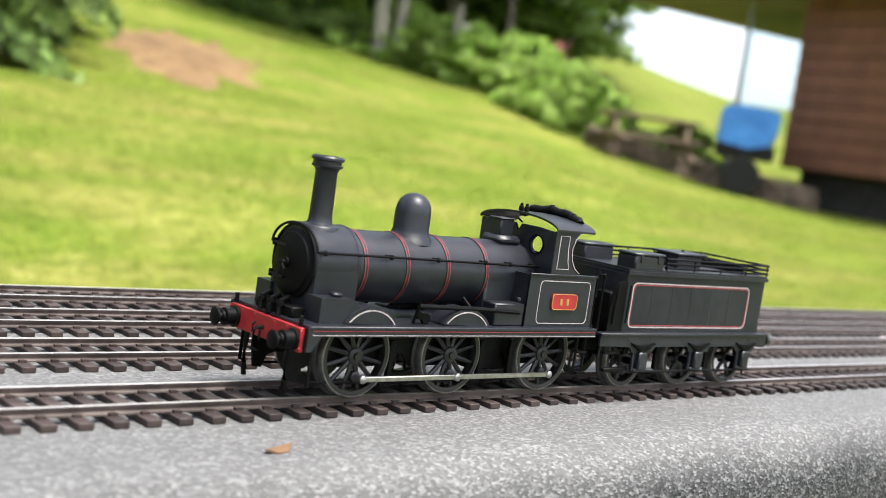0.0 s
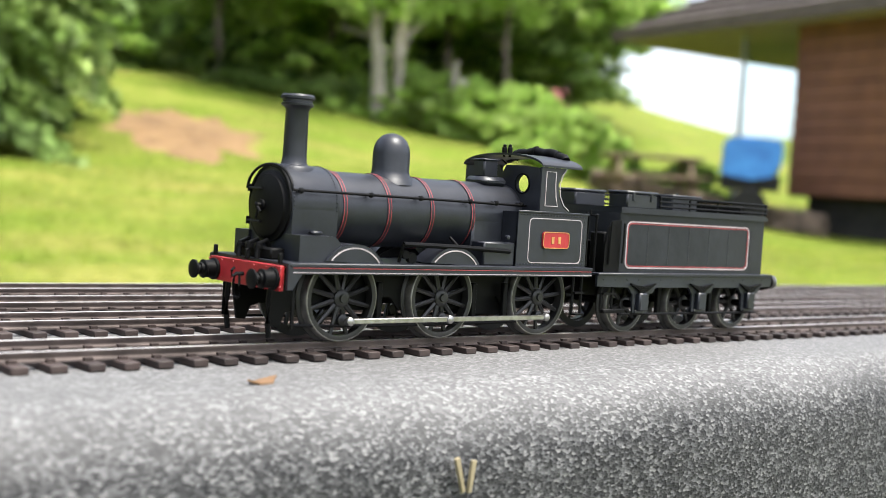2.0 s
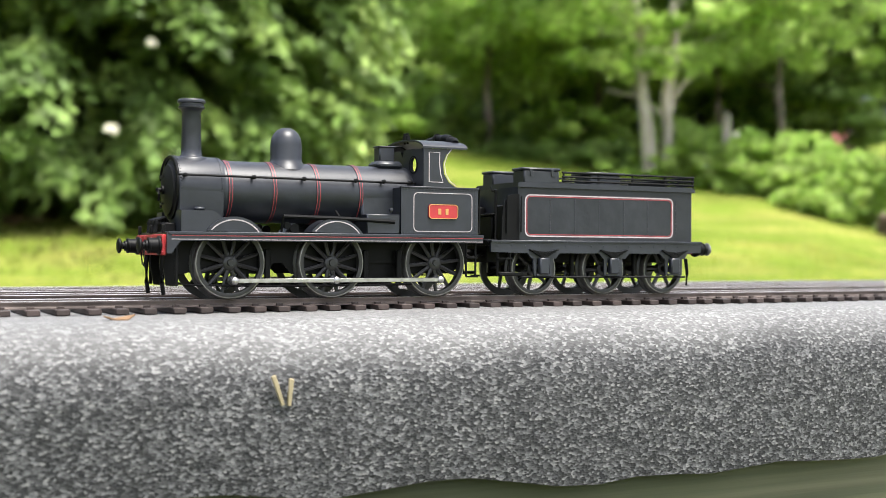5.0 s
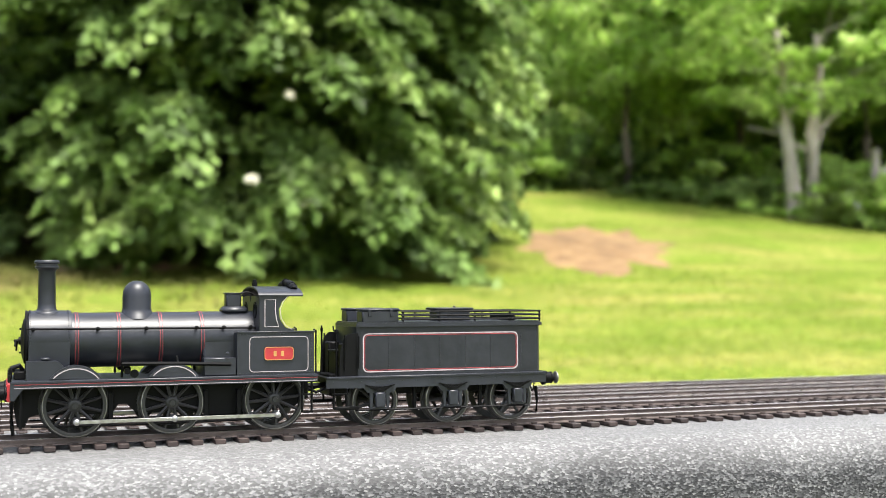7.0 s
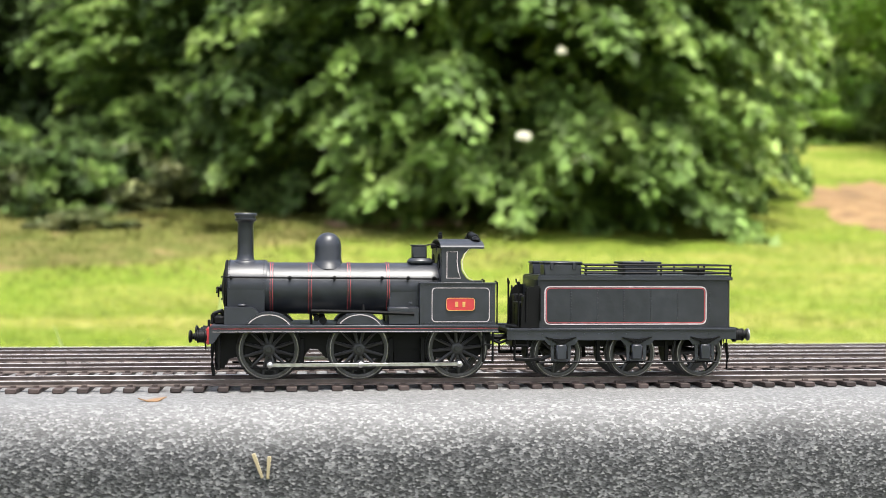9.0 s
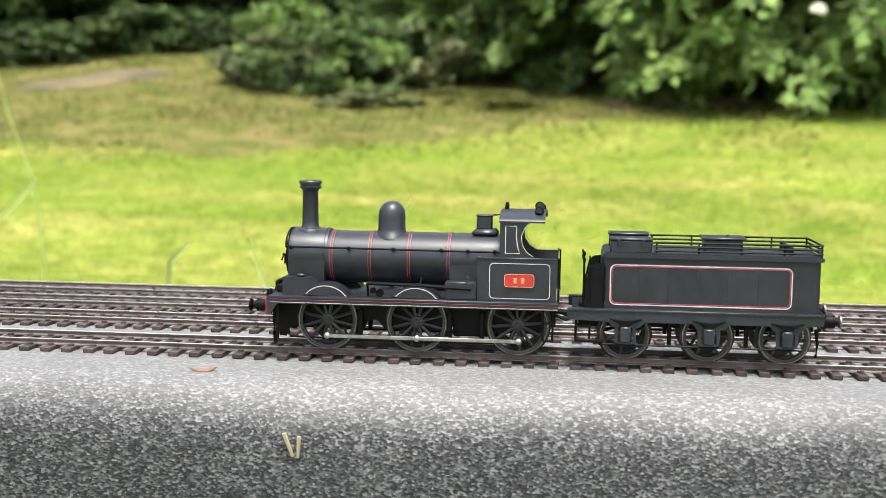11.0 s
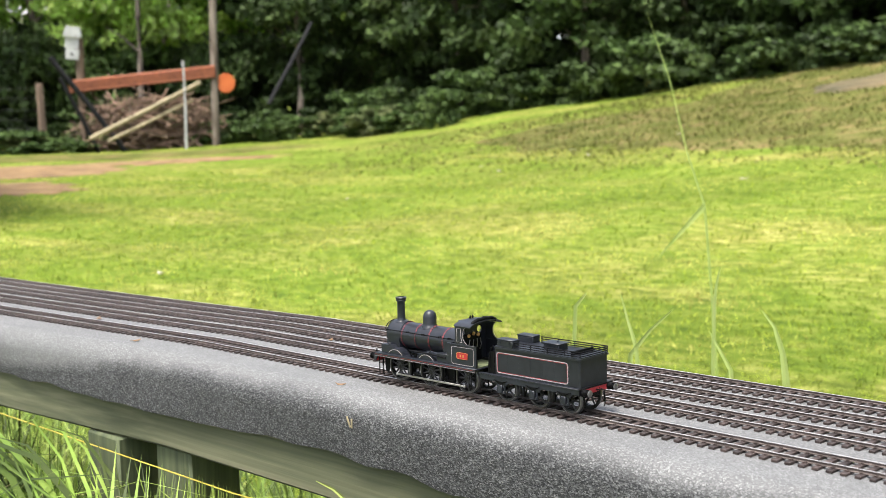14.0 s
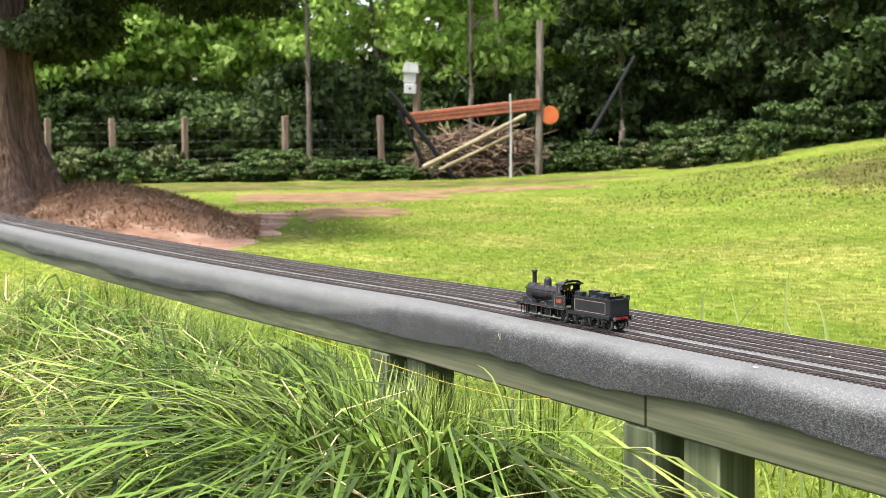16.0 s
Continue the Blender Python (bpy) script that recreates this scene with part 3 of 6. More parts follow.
def felt_warp(x, i, y, z):
    lo = 0.0058 + 0.0048 * math.sin(x * 7.0 + 0.6) + 0.0025 * math.sin(x * 16.3 + 2.0) + 0.003 * noise.noise((x * 30, 0, 0)) - 0.006 * min(1, max(0, (-x - 0.3) / 0.6)) - 0.0095 * math.exp(-((x - 0.08) / 0.15) ** 2)
    bulge = 0.004 * noise.noise((x * 5.0, 3.1, 0)) + 0.0015 * noise.noise((x * 23.0, 7.7, 0))
    if y < -0.044 and z < -0.02:
        y -= bulge * min(1, (-0.02 - z) / 0.015)
    if z < -0.04 and y < 0:
        z += lo
    if abs(z - TOP) < 1e-5:
        z += 0.0005 * noise.noise((x * 11, y * 40, 0))
    return y, z


trackbed = group_empty("trackbed")
tagged(trackbed, "raised timber trackbed covered with grey mineral roofing felt", "baseboard", kind="structure")
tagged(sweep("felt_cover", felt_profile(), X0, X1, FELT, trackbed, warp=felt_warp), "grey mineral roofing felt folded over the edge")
sweep("deck_board", [(-0.028, -0.009), (-0.028, -0.024), (0.124, -0.024), (0.124, -0.009)], X0 + 0.01, X1 - 0.01, POSTWOOD, trackbed)
for xa, xb in ((X0 + 0.02, -3.80), (-3.797, 0.208), (0.2115, 2.4), (2.403, X1 - 0.02)):
    tagged(sweep("fascia_board", [(-0.0445, -0.022), (-0.0445, -0.0725), (-0.0425, -0.0745), (-0.0245, -0.0745), (-0.0225, -0.0725), (-0.0225, -0.022)], xa, xb, GREENWOOD, trackbed), "green-stained timber board")
    sweep("fascia_board", [(0.102, -0.0245), (0.102, -0.0745), (0.122, -0.0745), (0.122, -0.0245)], xa, xb, GREENWOOD, trackbed)


def support_post(x, y0, y1, z1=-0.075, w=0.046):
    bm = bmesh.new()
    box(bm, x, x + w, y0 + bend(x), y1 + bend(x), GROUND - 0.05, z1, 0.002)
    part("support_post", bm, POSTWOOD, trackbed, "square green-stained timber post")


for px in (0.175, -0.345, -3.9, 2.33):
    support_post(px, -0.044, 0.0)
    support_post(px + 0.078, -0.038, 0.006)
bm = bmesh.new()
for px in (0.175, -0.345, -3.9, 2.33):
    box(bm, px + 0.048, px + 0.076, -0.02 + bend(px), 0.1 + bend(px), -0.0735, -0.0255, 0.001)
part("cross_batten", bm, POSTWOOD, trackbed)

# ---- four model tracks ----
GAUGE, PITCH = 0.0147, 0.0068


def sleeper_mesh():
    bm = bmesh.new()
    box(bm, -1.6, 1.6, -12.7, 12.7, -3.3, -1.85, 0.2)
    for s in (-1, 1):
        for q in (-1, 1):
            yy = s * 7.35 + q * 1.2
            box(bm, -0.8, 0.8, yy - 0.5, yy + 0.5, -1.85, -1.3)
    ob = finish("sleeper", bm, SLEEPER, None, 0.001)
    me = ob.data
    bpy.data.objects.remove(ob)
    return me


SLEEPER_MESH = sleeper_mesh()
RAIL_PROF = [(-0.00095, -0.0019), (0.00095, -0.0019), (0.00095, -0.0016), (0.0003, -0.0013), (0.0003, -0.0008), (0.0005, -0.00055), (0.0005, -0.0001), (0.00035, 0.0), (-0.00035, 0.0), (-0.0005, -0.0001), (-0.0005, -0.00055), (-0.0003, -0.0008), (-0.0003, -0.0013), (-0.00095, -0.0016)]


def model_track(yc, n_single, label):
    root = group_empty("model_railway_track", (0, yc, 0))
    tagged(root, label, "model track", group="model railway tracks")
    for s in (-1, 1):
        r = sweep("rail", [(y + s * GAUGE / 2, z) for y, z in RAIL_PROF], X0 + 0.02, X1 - 0.02, [RAIL, RAILHEAD], root, mat_of=lambda i: 1 if i in (6, 7, 8) else 0)
        tagged(r, "steel rail with a shiny worn top")
    k0, k1 = int((X0 + 0.03) / PITCH), int((X1 - 0.03) / PITCH)
    rest_v, rest_f, src = [], [], None
    lo, hi = -n_single * 6 // 10, n_single * 4 // 10
    me = SLEEPER_MESH
    co = np.empty(len(me.vertices) * 3, dtype=np.float32)
    me.vertices.foreach_get("co", co)
    co = co.reshape(-1, 3)
    me.calc_loop_triangles()
    tri = np.empty(len(me.loop_triangles) * 3, dtype=np.int32)
    me.loop_triangles.foreach_get("vertices", tri)
    tri = tri.reshape(-1, 3)
    rng = random.Random(int(yc * 1e4))
    for k in range(k0, k1):
        x = k * PITCH + rng.uniform(-0.0002, 0.0002)
        turn = math.atan2(bend(x + 0.01) - bend(x - 0.01), 0.02) + rng.gauss(0, 0.008)
        if lo <= k < hi:
            o = new("sleeper", me)
            o.parent = root
            o.matrix_basis = Matrix.Translation((x, bend(x), 0)) @ Matrix.Rotation(turn, 4, "Z")
        else:
            c, s = math.cos(turn), math.sin(turn)
            p = co @ np.array([[c, s, 0], [-s, c, 0], [0, 0, 1]], dtype=np.float32) + np.array([x, bend(x), 0], dtype=np.float32)
            rest_f.append(tri + len(rest_v) * len(co))
            rest_v.append(p)
    tagged(raw_mesh("sleeper_run", np.concatenate(rest_v), np.concatenate(rest_f), SLEEPER, root), kind="stuff")


model_track(0.0, 300, "dark brown model track with close sleepers on felt")
model_track(0.0425, 160, "dark brown model track beside the engine's line")
model_track(0.0775, 140, "dark brown model track on the bed's far side")
model_track(0.1115, 140, "dark brown model track along the bed's far edge")
# ---- the model engine (lengths in millimetres; faces towards -x) ----
MM = 0.001


def strip(bm, pts, w, y, depth=0.08, closed=True, side=-1):
    """A flat painted line of width w along points in the side plane, standing a hair proud."""
    n = len(pts)
    P = [Vector((p[0], 0, p[1])) for p in pts]
    inn, outp = [], []
    for i in range(n):
        a = P[i - 1] if (closed or i) else P[i]
        b = P[(i + 1) % n] if (closed or i < n - 1) else P[i]
        d = (b - a).normalized()
        m = Vector((-d.z, 0, d.x)) * w / 2
        inn.append(P[i] + m)
        outp.append(P[i] - m)
    rows = []
    for q in (0, depth):
        rows.append([bm.verts.new((v.x, y + side * q, v.z)) for v in inn])
        rows.append([bm.verts.new((v.x, y + side * q, v.z)) for v in outp])
    for i in range(n if closed else n - 1):
        j = (i + 1) % n
        bm.faces.new((rows[2][i], rows[2][j], rows[3][j], rows[3][i]))
        bm.faces.new((rows[0][i], rows[2][i], rows[2][j], rows[0][j]))
        bm.faces.new((rows[1][i], rows[3][i], rows[3][j], rows[1][j]))
    return bm


def rounded(x0, x1, z0, z1, r, k=5):
    out = []
    for cx, cz, a0 in ((x1 - r, z1 - r, 0), (x0 + r, z1 - r, 90), (x0 + r, z0 + r, 180), (x1 - r, z0 + r, 270)):
        for i in range(k + 1):
            a = radians(a0 + 90 * i / k)
            out.append((cx + r * math.cos(a), cz + r * math.sin(a)))
    return out


def rivets(bm, pts, y, side, r=0.22):
    for x, z in pts:
        lathe(bm, [(r, 0), (r * 0.8, side * 0.12), (r * 0.3, side * 0.17)], (x, y, z), "y", 6)
    return bm


def wheel(parent, x, s, rad, spokes, throw=None, name="driving_wheel", bright=False):
    """A spoked wheel on side s (-1 near, 1 far): tyre with flange, spokes, boss and axle end."""
    w = part(name, wheel_tyre(x, s, rad), WHEEL, parent, "", MM)
    bm = bmesh.new()
    lathe(bm, [(rad - 0.42, s * 9.4), (rad - 0.42, s * 9.58), (rad - 0.2, s * 9.56), (rad + 0.03, s * 9.22), (rad + 0.1, s * 7.6)], (x, 0, rad), "y", 48, cap=False)
    part("tyre", bm, TYRE, w, "worn bright steel tyre rim", MM)
    bm = bmesh.new()
    y0 = s * 7.7
    ri = rad - 1.25
    for k in range(spokes):
        a = 2 * math.pi * (k + 0.5) / spokes + x
        c, d = math.cos(a), math.sin(a)
        tube(bm, [(x + c * 1.3, s * 8.6, rad + d * 1.3), (x + c * (ri + 0.2), s * 8.4, rad + d * (ri + 0.2))], 0.62, 6, 0.75)
    lathe(bm, [(ri - 0.1, y0), (rad - 0.42, y0), (rad - 0.42, s * 9.56), (rad - 0.6, s * 9.62), (ri - 0.1, s * 9.5), (ri - 0.1, y0)], (x, 0, rad), "y", 40, cap=False)
    lathe(bm, [(1.9, s * 7.5), (1.9, s * 9.4), (1.5, s * 9.7), (0.9, s * 9.7), (0.8, s * 10.1), (0.3, s * 10.1)], (x, 0, rad), "y", 16)
    if throw:
        lathe(bm, [(1.2, s * 8.1), (1.2, s * 9.6), (0.9, s * 9.8)], (x + throw[0], 0, rad + throw[1]), "y", 12)
    part("spokes", bm, STEEL if bright else WHEEL, w, "", MM)
    return w


def wheel_tyre(x, s, rad):
    bm = bmesh.new()
    r = rad
    lathe(bm, [(r - 1.0, s * 6.7), (r + 0.75, s * 6.7), (r + 0.75, s * 7.1), (r + 0.1, s * 7.5), (r, s * 9.2), (r - 0.25, s * 9.5), (r - 1.0, s * 9.5), (r - 1.0, s * 6.7)], (x, 0, rad), "y", 48, cap=False)
    return bm


def buffer_set(parent, x, s, d, long=6.2, head=None):
    """A sprung buffer on side s, pointing along d: flanged base, stepped stock, round head."""
    bm = bmesh.new()
    y = s * 11.4
    lathe(bm, [(2.3, 0), (2.3, d * 0.7), (1.9, d * 0.9), (1.8, d * 2.6), (1.95, d * 2.7), (1.95, d * 3.1), (1.35, d * 3.3), (1.3, d * 3.8), (0.95, d * 3.9), (0.85, d * (long - 0.9)), (0.85, d * (long - 0.9))], (x, y, 13.3), "x", 20)
    b = part("buffer", bm, DULL, parent, "", MM)
    bm = bmesh.new()
    lathe(bm, [(0.85, d * (long - 1.2)), (1.6, d * (long - 0.9)), (1.95, d * (long - 0.6)), (1.95, d * (long - 0.25)), (1.3, d * long), (0.2, d * (long + 0.05))], (x, y, 13.3), "x", 24)
    part("buffer_head", bm, head or DULL, b, "round steel buffer head", MM)


def coupling(parent, x, d):
    bm = bmesh.new()
    tube(bm, [(x, 0, 13.3), (x + d * 1.6, 0, 13.3), (x + d * 2.6, 0, 12.7), (x + d * 2.7, 0, 14.0), (x + d * 2.1, 0, 14.5)], 0.42, 8, 0.7)
    for q in (-0.9, 0.9):
        tube(bm, [(x + d * 1.4, q, 13.2), (x + d * 1.5, q * 1.4, 11.0), (x + d * 1.3, q * 1.3, 8.8), (x + d * 1.2, 0, 8.4)], 0.25, 6)
    part("coupling_hook", bm, DULL, parent, "", MM)


BR, BZ = 7.95, 27.4          # boiler
SR, SZ = 8.15, 27.9         # smokebox
WR = 9.1                    # driving wheel
AX = (-27.2, 0.0, 30.2)
CRANK = (0.4, -4.5)


def engine():
    e = group_empty("model_locomotive")
    tagged(e, "black model steam locomotive with red and white lining on rails", "model train")

    # boiler, smokebox, firebox
    bm = bmesh.new()
    lathe(bm, [(BR, -28.2), (BR, 26.2)], (0, 0, BZ), "x", 64)
    part("boiler", bm, BLACK, e, "", MM)
    bm = bmesh.new()
    lathe(bm, [(SR - 0.5, -40.0), (SR, -39.6), (SR, -28.4), (SR - 0.1, -28.0)], (0, 0, SZ), "x", 64)
    prof = [(-8.1, 27.9), (8.1, 27.9), (8.1, 22), (7.2, 18.5), (7.2, 15.6), (-7.2, 15.6), (-7.2, 18.5), (-8.1, 22)]
    extrude(bm, prof, -39.7, -28.6, "yz")
    sb = part("smokebox", bm, BLACK, e, "", MM)
    bm = bmesh.new()
    for k in range(44):
        a = radians(-35 + 250 * k / 43)
        for xx in (-28.9, -39.3):
            lathe(bm, [(0.22, 0), (0.15, 0.15)], (0, 0, 0), "z", 6)
            bm.verts.ensure_lookup_table()
            m = Matrix.Translation((xx, SR * math.cos(a), SZ + SR * math.sin(a))) @ Vector((0, math.cos(a), math.sin(a))).to_track_quat("Z", "Y").to_matrix().to_4x4()
            bmesh.ops.transform(bm, matrix=m, verts=bm.verts[-12:])
    part("rivets", bm, BLACK, sb, "", MM)
    bm = bmesh.new()
    lathe(bm, [(7.3, -39.9), (7.3, -40.2), (6.6, -40.5), (6.4, -40.9), (4.5, -41.4), (2.0, -41.75), (0.3, -41.8)], (0, 0, 27.4), "x", 48)
    lathe(bm, [(7.95, -39.8), (7.95, -40.25), (7.45, -40.3), (7.45, -39.8)], (0, 0, SZ), "x", 48, cap=False)
    dr = part("smokebox_door", bm, DULL, e, "round black smokebox door", MM)
    bm = bmesh.new()
    lathe(bm, [(1.1, -41.6), (1.1, -42.3), (0.5, -42.4), (0.45, -43.2), (0.7, -43.3), (0.2, -43.6)], (0, 0, 27.4), "x", 16)
    tube(bm, [(-42.7, 0, 27.4), (-42.9, 0.5, 24.6)], 0.28, 8)
    tube(bm, [(-43.1, 0, 27.4), (-43.3, -1.8, 26.0)], 0.28, 8)
    part("door_handle", bm, DULL, dr, "", MM)
    bm = bmesh.new()
    for z in (24.0, 30.8):
        tube(bm, [(-40.6, 7.3, z), (-41.5, 3.4, z), (-41.9, 0.4, z)], 0.3, 6)
        lathe(bm, [(0.45, -0.8), (0.45, 0.8)], (-40.5, 7.4, z), "z", 8)
    part("hinge", bm, DULL, dr, "", MM)
    bm = bmesh.new()
    box(bm, 9.2, 25.8, -BR, BR, 15.0, 27.8, 0.5)
    lathe(bm, [(BR + 0.06, 9.0), (BR + 0.06, 25.8)], (0, 0, BZ), "x", 64)
    part("firebox", bm, BLACK, e, "", MM)

    # boiler bands with doubled red lines
    for x in (-26.6, -14.9, -3.0, 9.0):
        bm = bmesh.new()
        rr = BR if x < 8 else BR + 0.06
        lathe(bm, [(rr, x - 0.65), (rr + 0.14, x - 0.6), (rr + 0.14, x + 0.6), (rr, x + 0.65)], (0, 0, BZ), "x", 64, cap=False)
        b = part("boiler_band", bm, BLACK, e, "", MM)
        bm = bmesh.new()
        for o in (-0.36, 0.36):
            lathe(bm, [(rr + 0.05, x + o - 0.1), (rr + 0.18, x + o - 0.08), (rr + 0.18, x + o + 0.08), (rr + 0.05, x + o + 0.1)], (0, 0, BZ), "x", 64, cap=False)
        part("lining", bm, LINE_RED, b, "thin red lining", MM)

    # chimney, dome, safety valves, whistle
    bm = bmesh.new()
    lathe(bm, [(4.5, 34.4), (4.3, 35.5), (3.9, 35.9), (2.9, 36.1), (2.6, 36.7), (2.5, 38), (2.4, 47.2), (2.7, 47.9), (3.35, 48.3), (3.4, 48.7), (3.1, 48.9), (3.1, 49.5), (3.55, 49.7), (3.55, 50.2), (3.2, 50.6), (2.2, 50.6), (2.0, 46)], (-34.7, 0, 0), "z", 40)
    ch = part("chimney", bm, BLACK, e, "tall black chimney with a flared cap", MM)
    bm = bmesh.new()
    for k in range(14):
        a = 2 * math.pi * k / 14
        lathe(bm, [(0.2, 35.55 - 0.15), (0.12, 35.95)], (-34.7 + 4.0 * math.cos(a), 4.0 * math.sin(a) * 0.9, -0.6 * abs(math.sin(a))), "z", 6)
    part("rivets", bm, BLACK, ch, "", MM)
    bm = bmesh.new()
    prof = [(5.6, 33.4), (5.0, 34.6), (4.4, 35.5), (4.15, 36.4), (4.15, 40.2), (3.9, 41.8), (3.3, 43.1), (2.3, 44.1), (1.2, 44.6), (0.15, 44.75)]
    lathe(bm, prof, (-9.3, 0, 0), "z", 48)
    part("dome", bm, BLACK, e, "", MM)
    bm = bmesh.new()
    box(bm, 15.6, 23.4, -3.6, 3.6, 34.6, 36.9, 0.9)
    box(bm, 16.9, 21.5, -2.0, 2.0, 36.7, 40.9, 0.4)
    box(bm, 16.6, 21.8, -2.2, 2.2, 40.7, 41.1, 0.15)
    part("safety_valve_cover", bm, BLACK, e, "", MM)
    bm = bmesh.new()
    tube(bm, [(21.6, -0.5, 41.0), (23.8, -0.5, 41.3), (25.4, -0.5, 40.4)], 0.25, 6)
    part("valve_lever", bm, DULL, e, "", MM)
    for yy in (-0.9, 1.0):
        bm = bmesh.new()
        lathe(bm, [(0.3, 42.0), (0.3, 43.0), (0.62, 43.1), (0.62, 44.3), (0.4, 44.4), (0.45, 44.9), (0.1, 45.1)], (25.9, yy, 0), "z", 12)
        part("whistle", bm, DULL, e, "", MM)

    # handrail with knobs, both sides and over the smokebox door
    bm = bmesh.new()
    pts = [(24.5, -9.0, 30.6), (-39.0, -9.0, 30.9)] + [(-40.3, -8.7 * math.cos(radians(a)), 30.4 + 5.5 * math.sin(radians(a))) for a in range(5, 176, 10)] + [(-39.0, 9.0, 30.9), (24.5, 9.0, 30.6)]
    tube(bm, pts, 0.3, 8)
    hr = part("handrail", bm, DULL, e, "", MM)
    for s in (-1, 1):
        for x in (-38.6, -21, -7.5, 7, 15, 23):
            bm = bmesh.new()
            lathe(bm, [(0.35, s * 7.0), (0.3, s * 8.6), (0.6, s * 8.7), (0.6, s * 9.3), (0.2, s * 9.5)], (x, 0, 30.8), "y", 8)
            part("handrail_knob", bm, DULL, hr, "", MM)

    # footplate, valance with red and white lines, splashers, sand boxes
    bm = bmesh.new()
    box(bm, -44.2, 42.2, -15.4, 15.4, 15.9, 16.7, 0.15)
    for s in (-1, 1):
        box(bm, -44.0, 42.0, s * 14.9 - 0.3, s * 14.9 + 0.3, 14.5, 15.9)
        extrude(bm, [(-44.6, 16.5), (-44.6, 11.4), (-43.4, 11.4), (-42.2, 13.2), (-41.2, 14.5), (-41.2, 16.0)], s * 14.55, s * 15.25)
    fp = part("footplate", bm, BLACK, e, "", MM)
    for s in (-1, 1):
        bm = bmesh.new()
        strip(bm, [(-43.5, 15.75), (42.0, 15.75)], 0.15, s * 15.2, 0.1, False, s)
        part("lining", bm, LINE_RED, fp, "thin red lining", MM)
        bm = bmesh.new()
        strip(bm, [(-43.5, 14.85), (42.0, 14.85)], 0.14, s * 15.2, 0.1, False, s)
        part("lining", bm, LINE_WHITE, fp, "thin pale lining", MM)
        for x in AX[:2]:
            arc = [(x + 8.3 * math.cos(radians(a)), 13.0 + 7.6 * math.sin(radians(a))) for a in range(28, 153, 8)]
            bm = bmesh.new()
            extrude(bm, arc, s * 7.4, s * 13.2)
            sp = part("splasher", bm, BLACK, e, "", MM)
            bm = bmesh.new()
            arc2 = [(x + 7.5 * math.cos(radians(a)), 13.0 + 6.8 * math.sin(radians(a))) for a in range(34, 147, 6)]
            strip(bm, arc2, 0.27, s * 13.2, 0.1, False, s)
            part("lining", bm, LINE_WHITE, sp, "pale curved lining", MM)
        bm = bmesh.new()
        extrude(bm, [(-40.4, 16.7), (-40.4, 22.0), (-32.6, 22.0), (-31.4, 21.5), (-28.8, 18.6), (-28.8, 16.7)], s * 7.0, s * 12.4)
        box(bm, -36.5, -34.0, s * 10 - 1.0, s * 10 + 1.0, 22.1, 22.9, 0.3)
        part("sand_box", bm, BLACK, e, "", MM)
        bm = bmesh.new()
        tube(bm, [(-14.5, s * 12.8, 20.9), (2.0, s * 12.8, 20.6), (16.5, s * 12.8, 20.0)], 0.55, 8)
        tube(bm, [(-14.5, s * 12.8, 20.9), (-14.5, s * 11.5, 17.0)], 0.35, 8)
        tube(bm, [(1.2, s * 12.6, 20.6), (1.2, s * 9.5, 22.5)], 0.35, 8)
        lathe(bm, [(0.9, s * 10.8), (0.9, s * 12.0)], (-13.0, 0, 18.6), "y", 12)
        lathe(bm, [(1.2, s * 10.8), (1.2, s * 11.8)], (-11.0, 0, 17.9), "y", 12)
        part("reversing_rod", bm, DULL, e, "", MM)
        bm = bmesh.new()
        box(bm, 8.6, 18.2, s * 10.5 - 2.3, s * 10.5 + 2.3, 16.7, 22.0, 0.3)
        lathe(bm, [(0.5, s * 12.6), (0.5, s * 13.4), (0.2, s * 13.5)], (15.4, 0, 23.2), "y", 10)
        part("firebox_step", bm, BLACK, e, "", MM)

    # cab
    def spectacle(s):
        """One half of the cab front, cut round the circular window."""
        bm = bmesh.new()
        cy, cz, r, k = s * 7.2, 35.8, 2.1, 20
        ring = [(cy + r * math.cos(2 * math.pi * i / k), cz + r * math.sin(2 * math.pi * i / k)) for i in range(k)]
        rect = []
        for i in range(k):
            c, d = math.cos(2 * math.pi * i / k), math.sin(2 * math.pi * i / k)
            hy = (13.1 - 7.2) if c * s > 0 else 7.2
            hz = 4.3 - 0.5 * max(0, c * s) if d > 0 else 19.0
            t = min(hy / abs(c) if abs(c) > 1e-6 else 1e9, hz / abs(d) if abs(d) > 1e-6 else 1e9)
            rect.append((cy + t * c, cz + t * d))
        fr = [[bm.verts.new((x, a, b)) for a, b in loop] for x in (24.7, 25.4) for loop in (ring, rect)]
        for i in range(k):
            j = (i + 1) % k
            bm.faces.new((fr[0][i], fr[0][j], fr[1][j], fr[1][i]))
            bm.faces.new((fr[2][i], fr[2][j], fr[3][j], fr[3][i]))
            bm.faces.new((fr[0][i], fr[0][j], fr[2][j], fr[2][i]))
            bm.faces.new((fr[1][i], fr[1][j], fr[3][j], fr[3][i]))
        return bm

    for s in (-1, 1):
        c = part("cab_front", spectacle(s), BLACK, e, "", MM)
        bm = bmesh.new()
        lathe(bm, [(2.1, 24.5), (2.5, 24.5), (2.5, 25.5), (2.1, 25.5)], (0, s * 7.2, 35.8), "x", 24, cap=False)
        part("window_rim", bm, DULL, c, "", MM)
        side = [(18.2, 16.7), (18.2, 29.3), (24.8, 29.3), (24.8, 39.9), (33.6, 39.9), (31.6, 38.4), (30.6, 36.0), (30.9, 33.2), (32.4, 30.9), (34.4, 29.7), (36.5, 29.3), (41.4, 29.3), (41.4, 16.7)]
        bm = bmesh.new()
        extrude(bm, side, s * 12.7, s * 13.3)
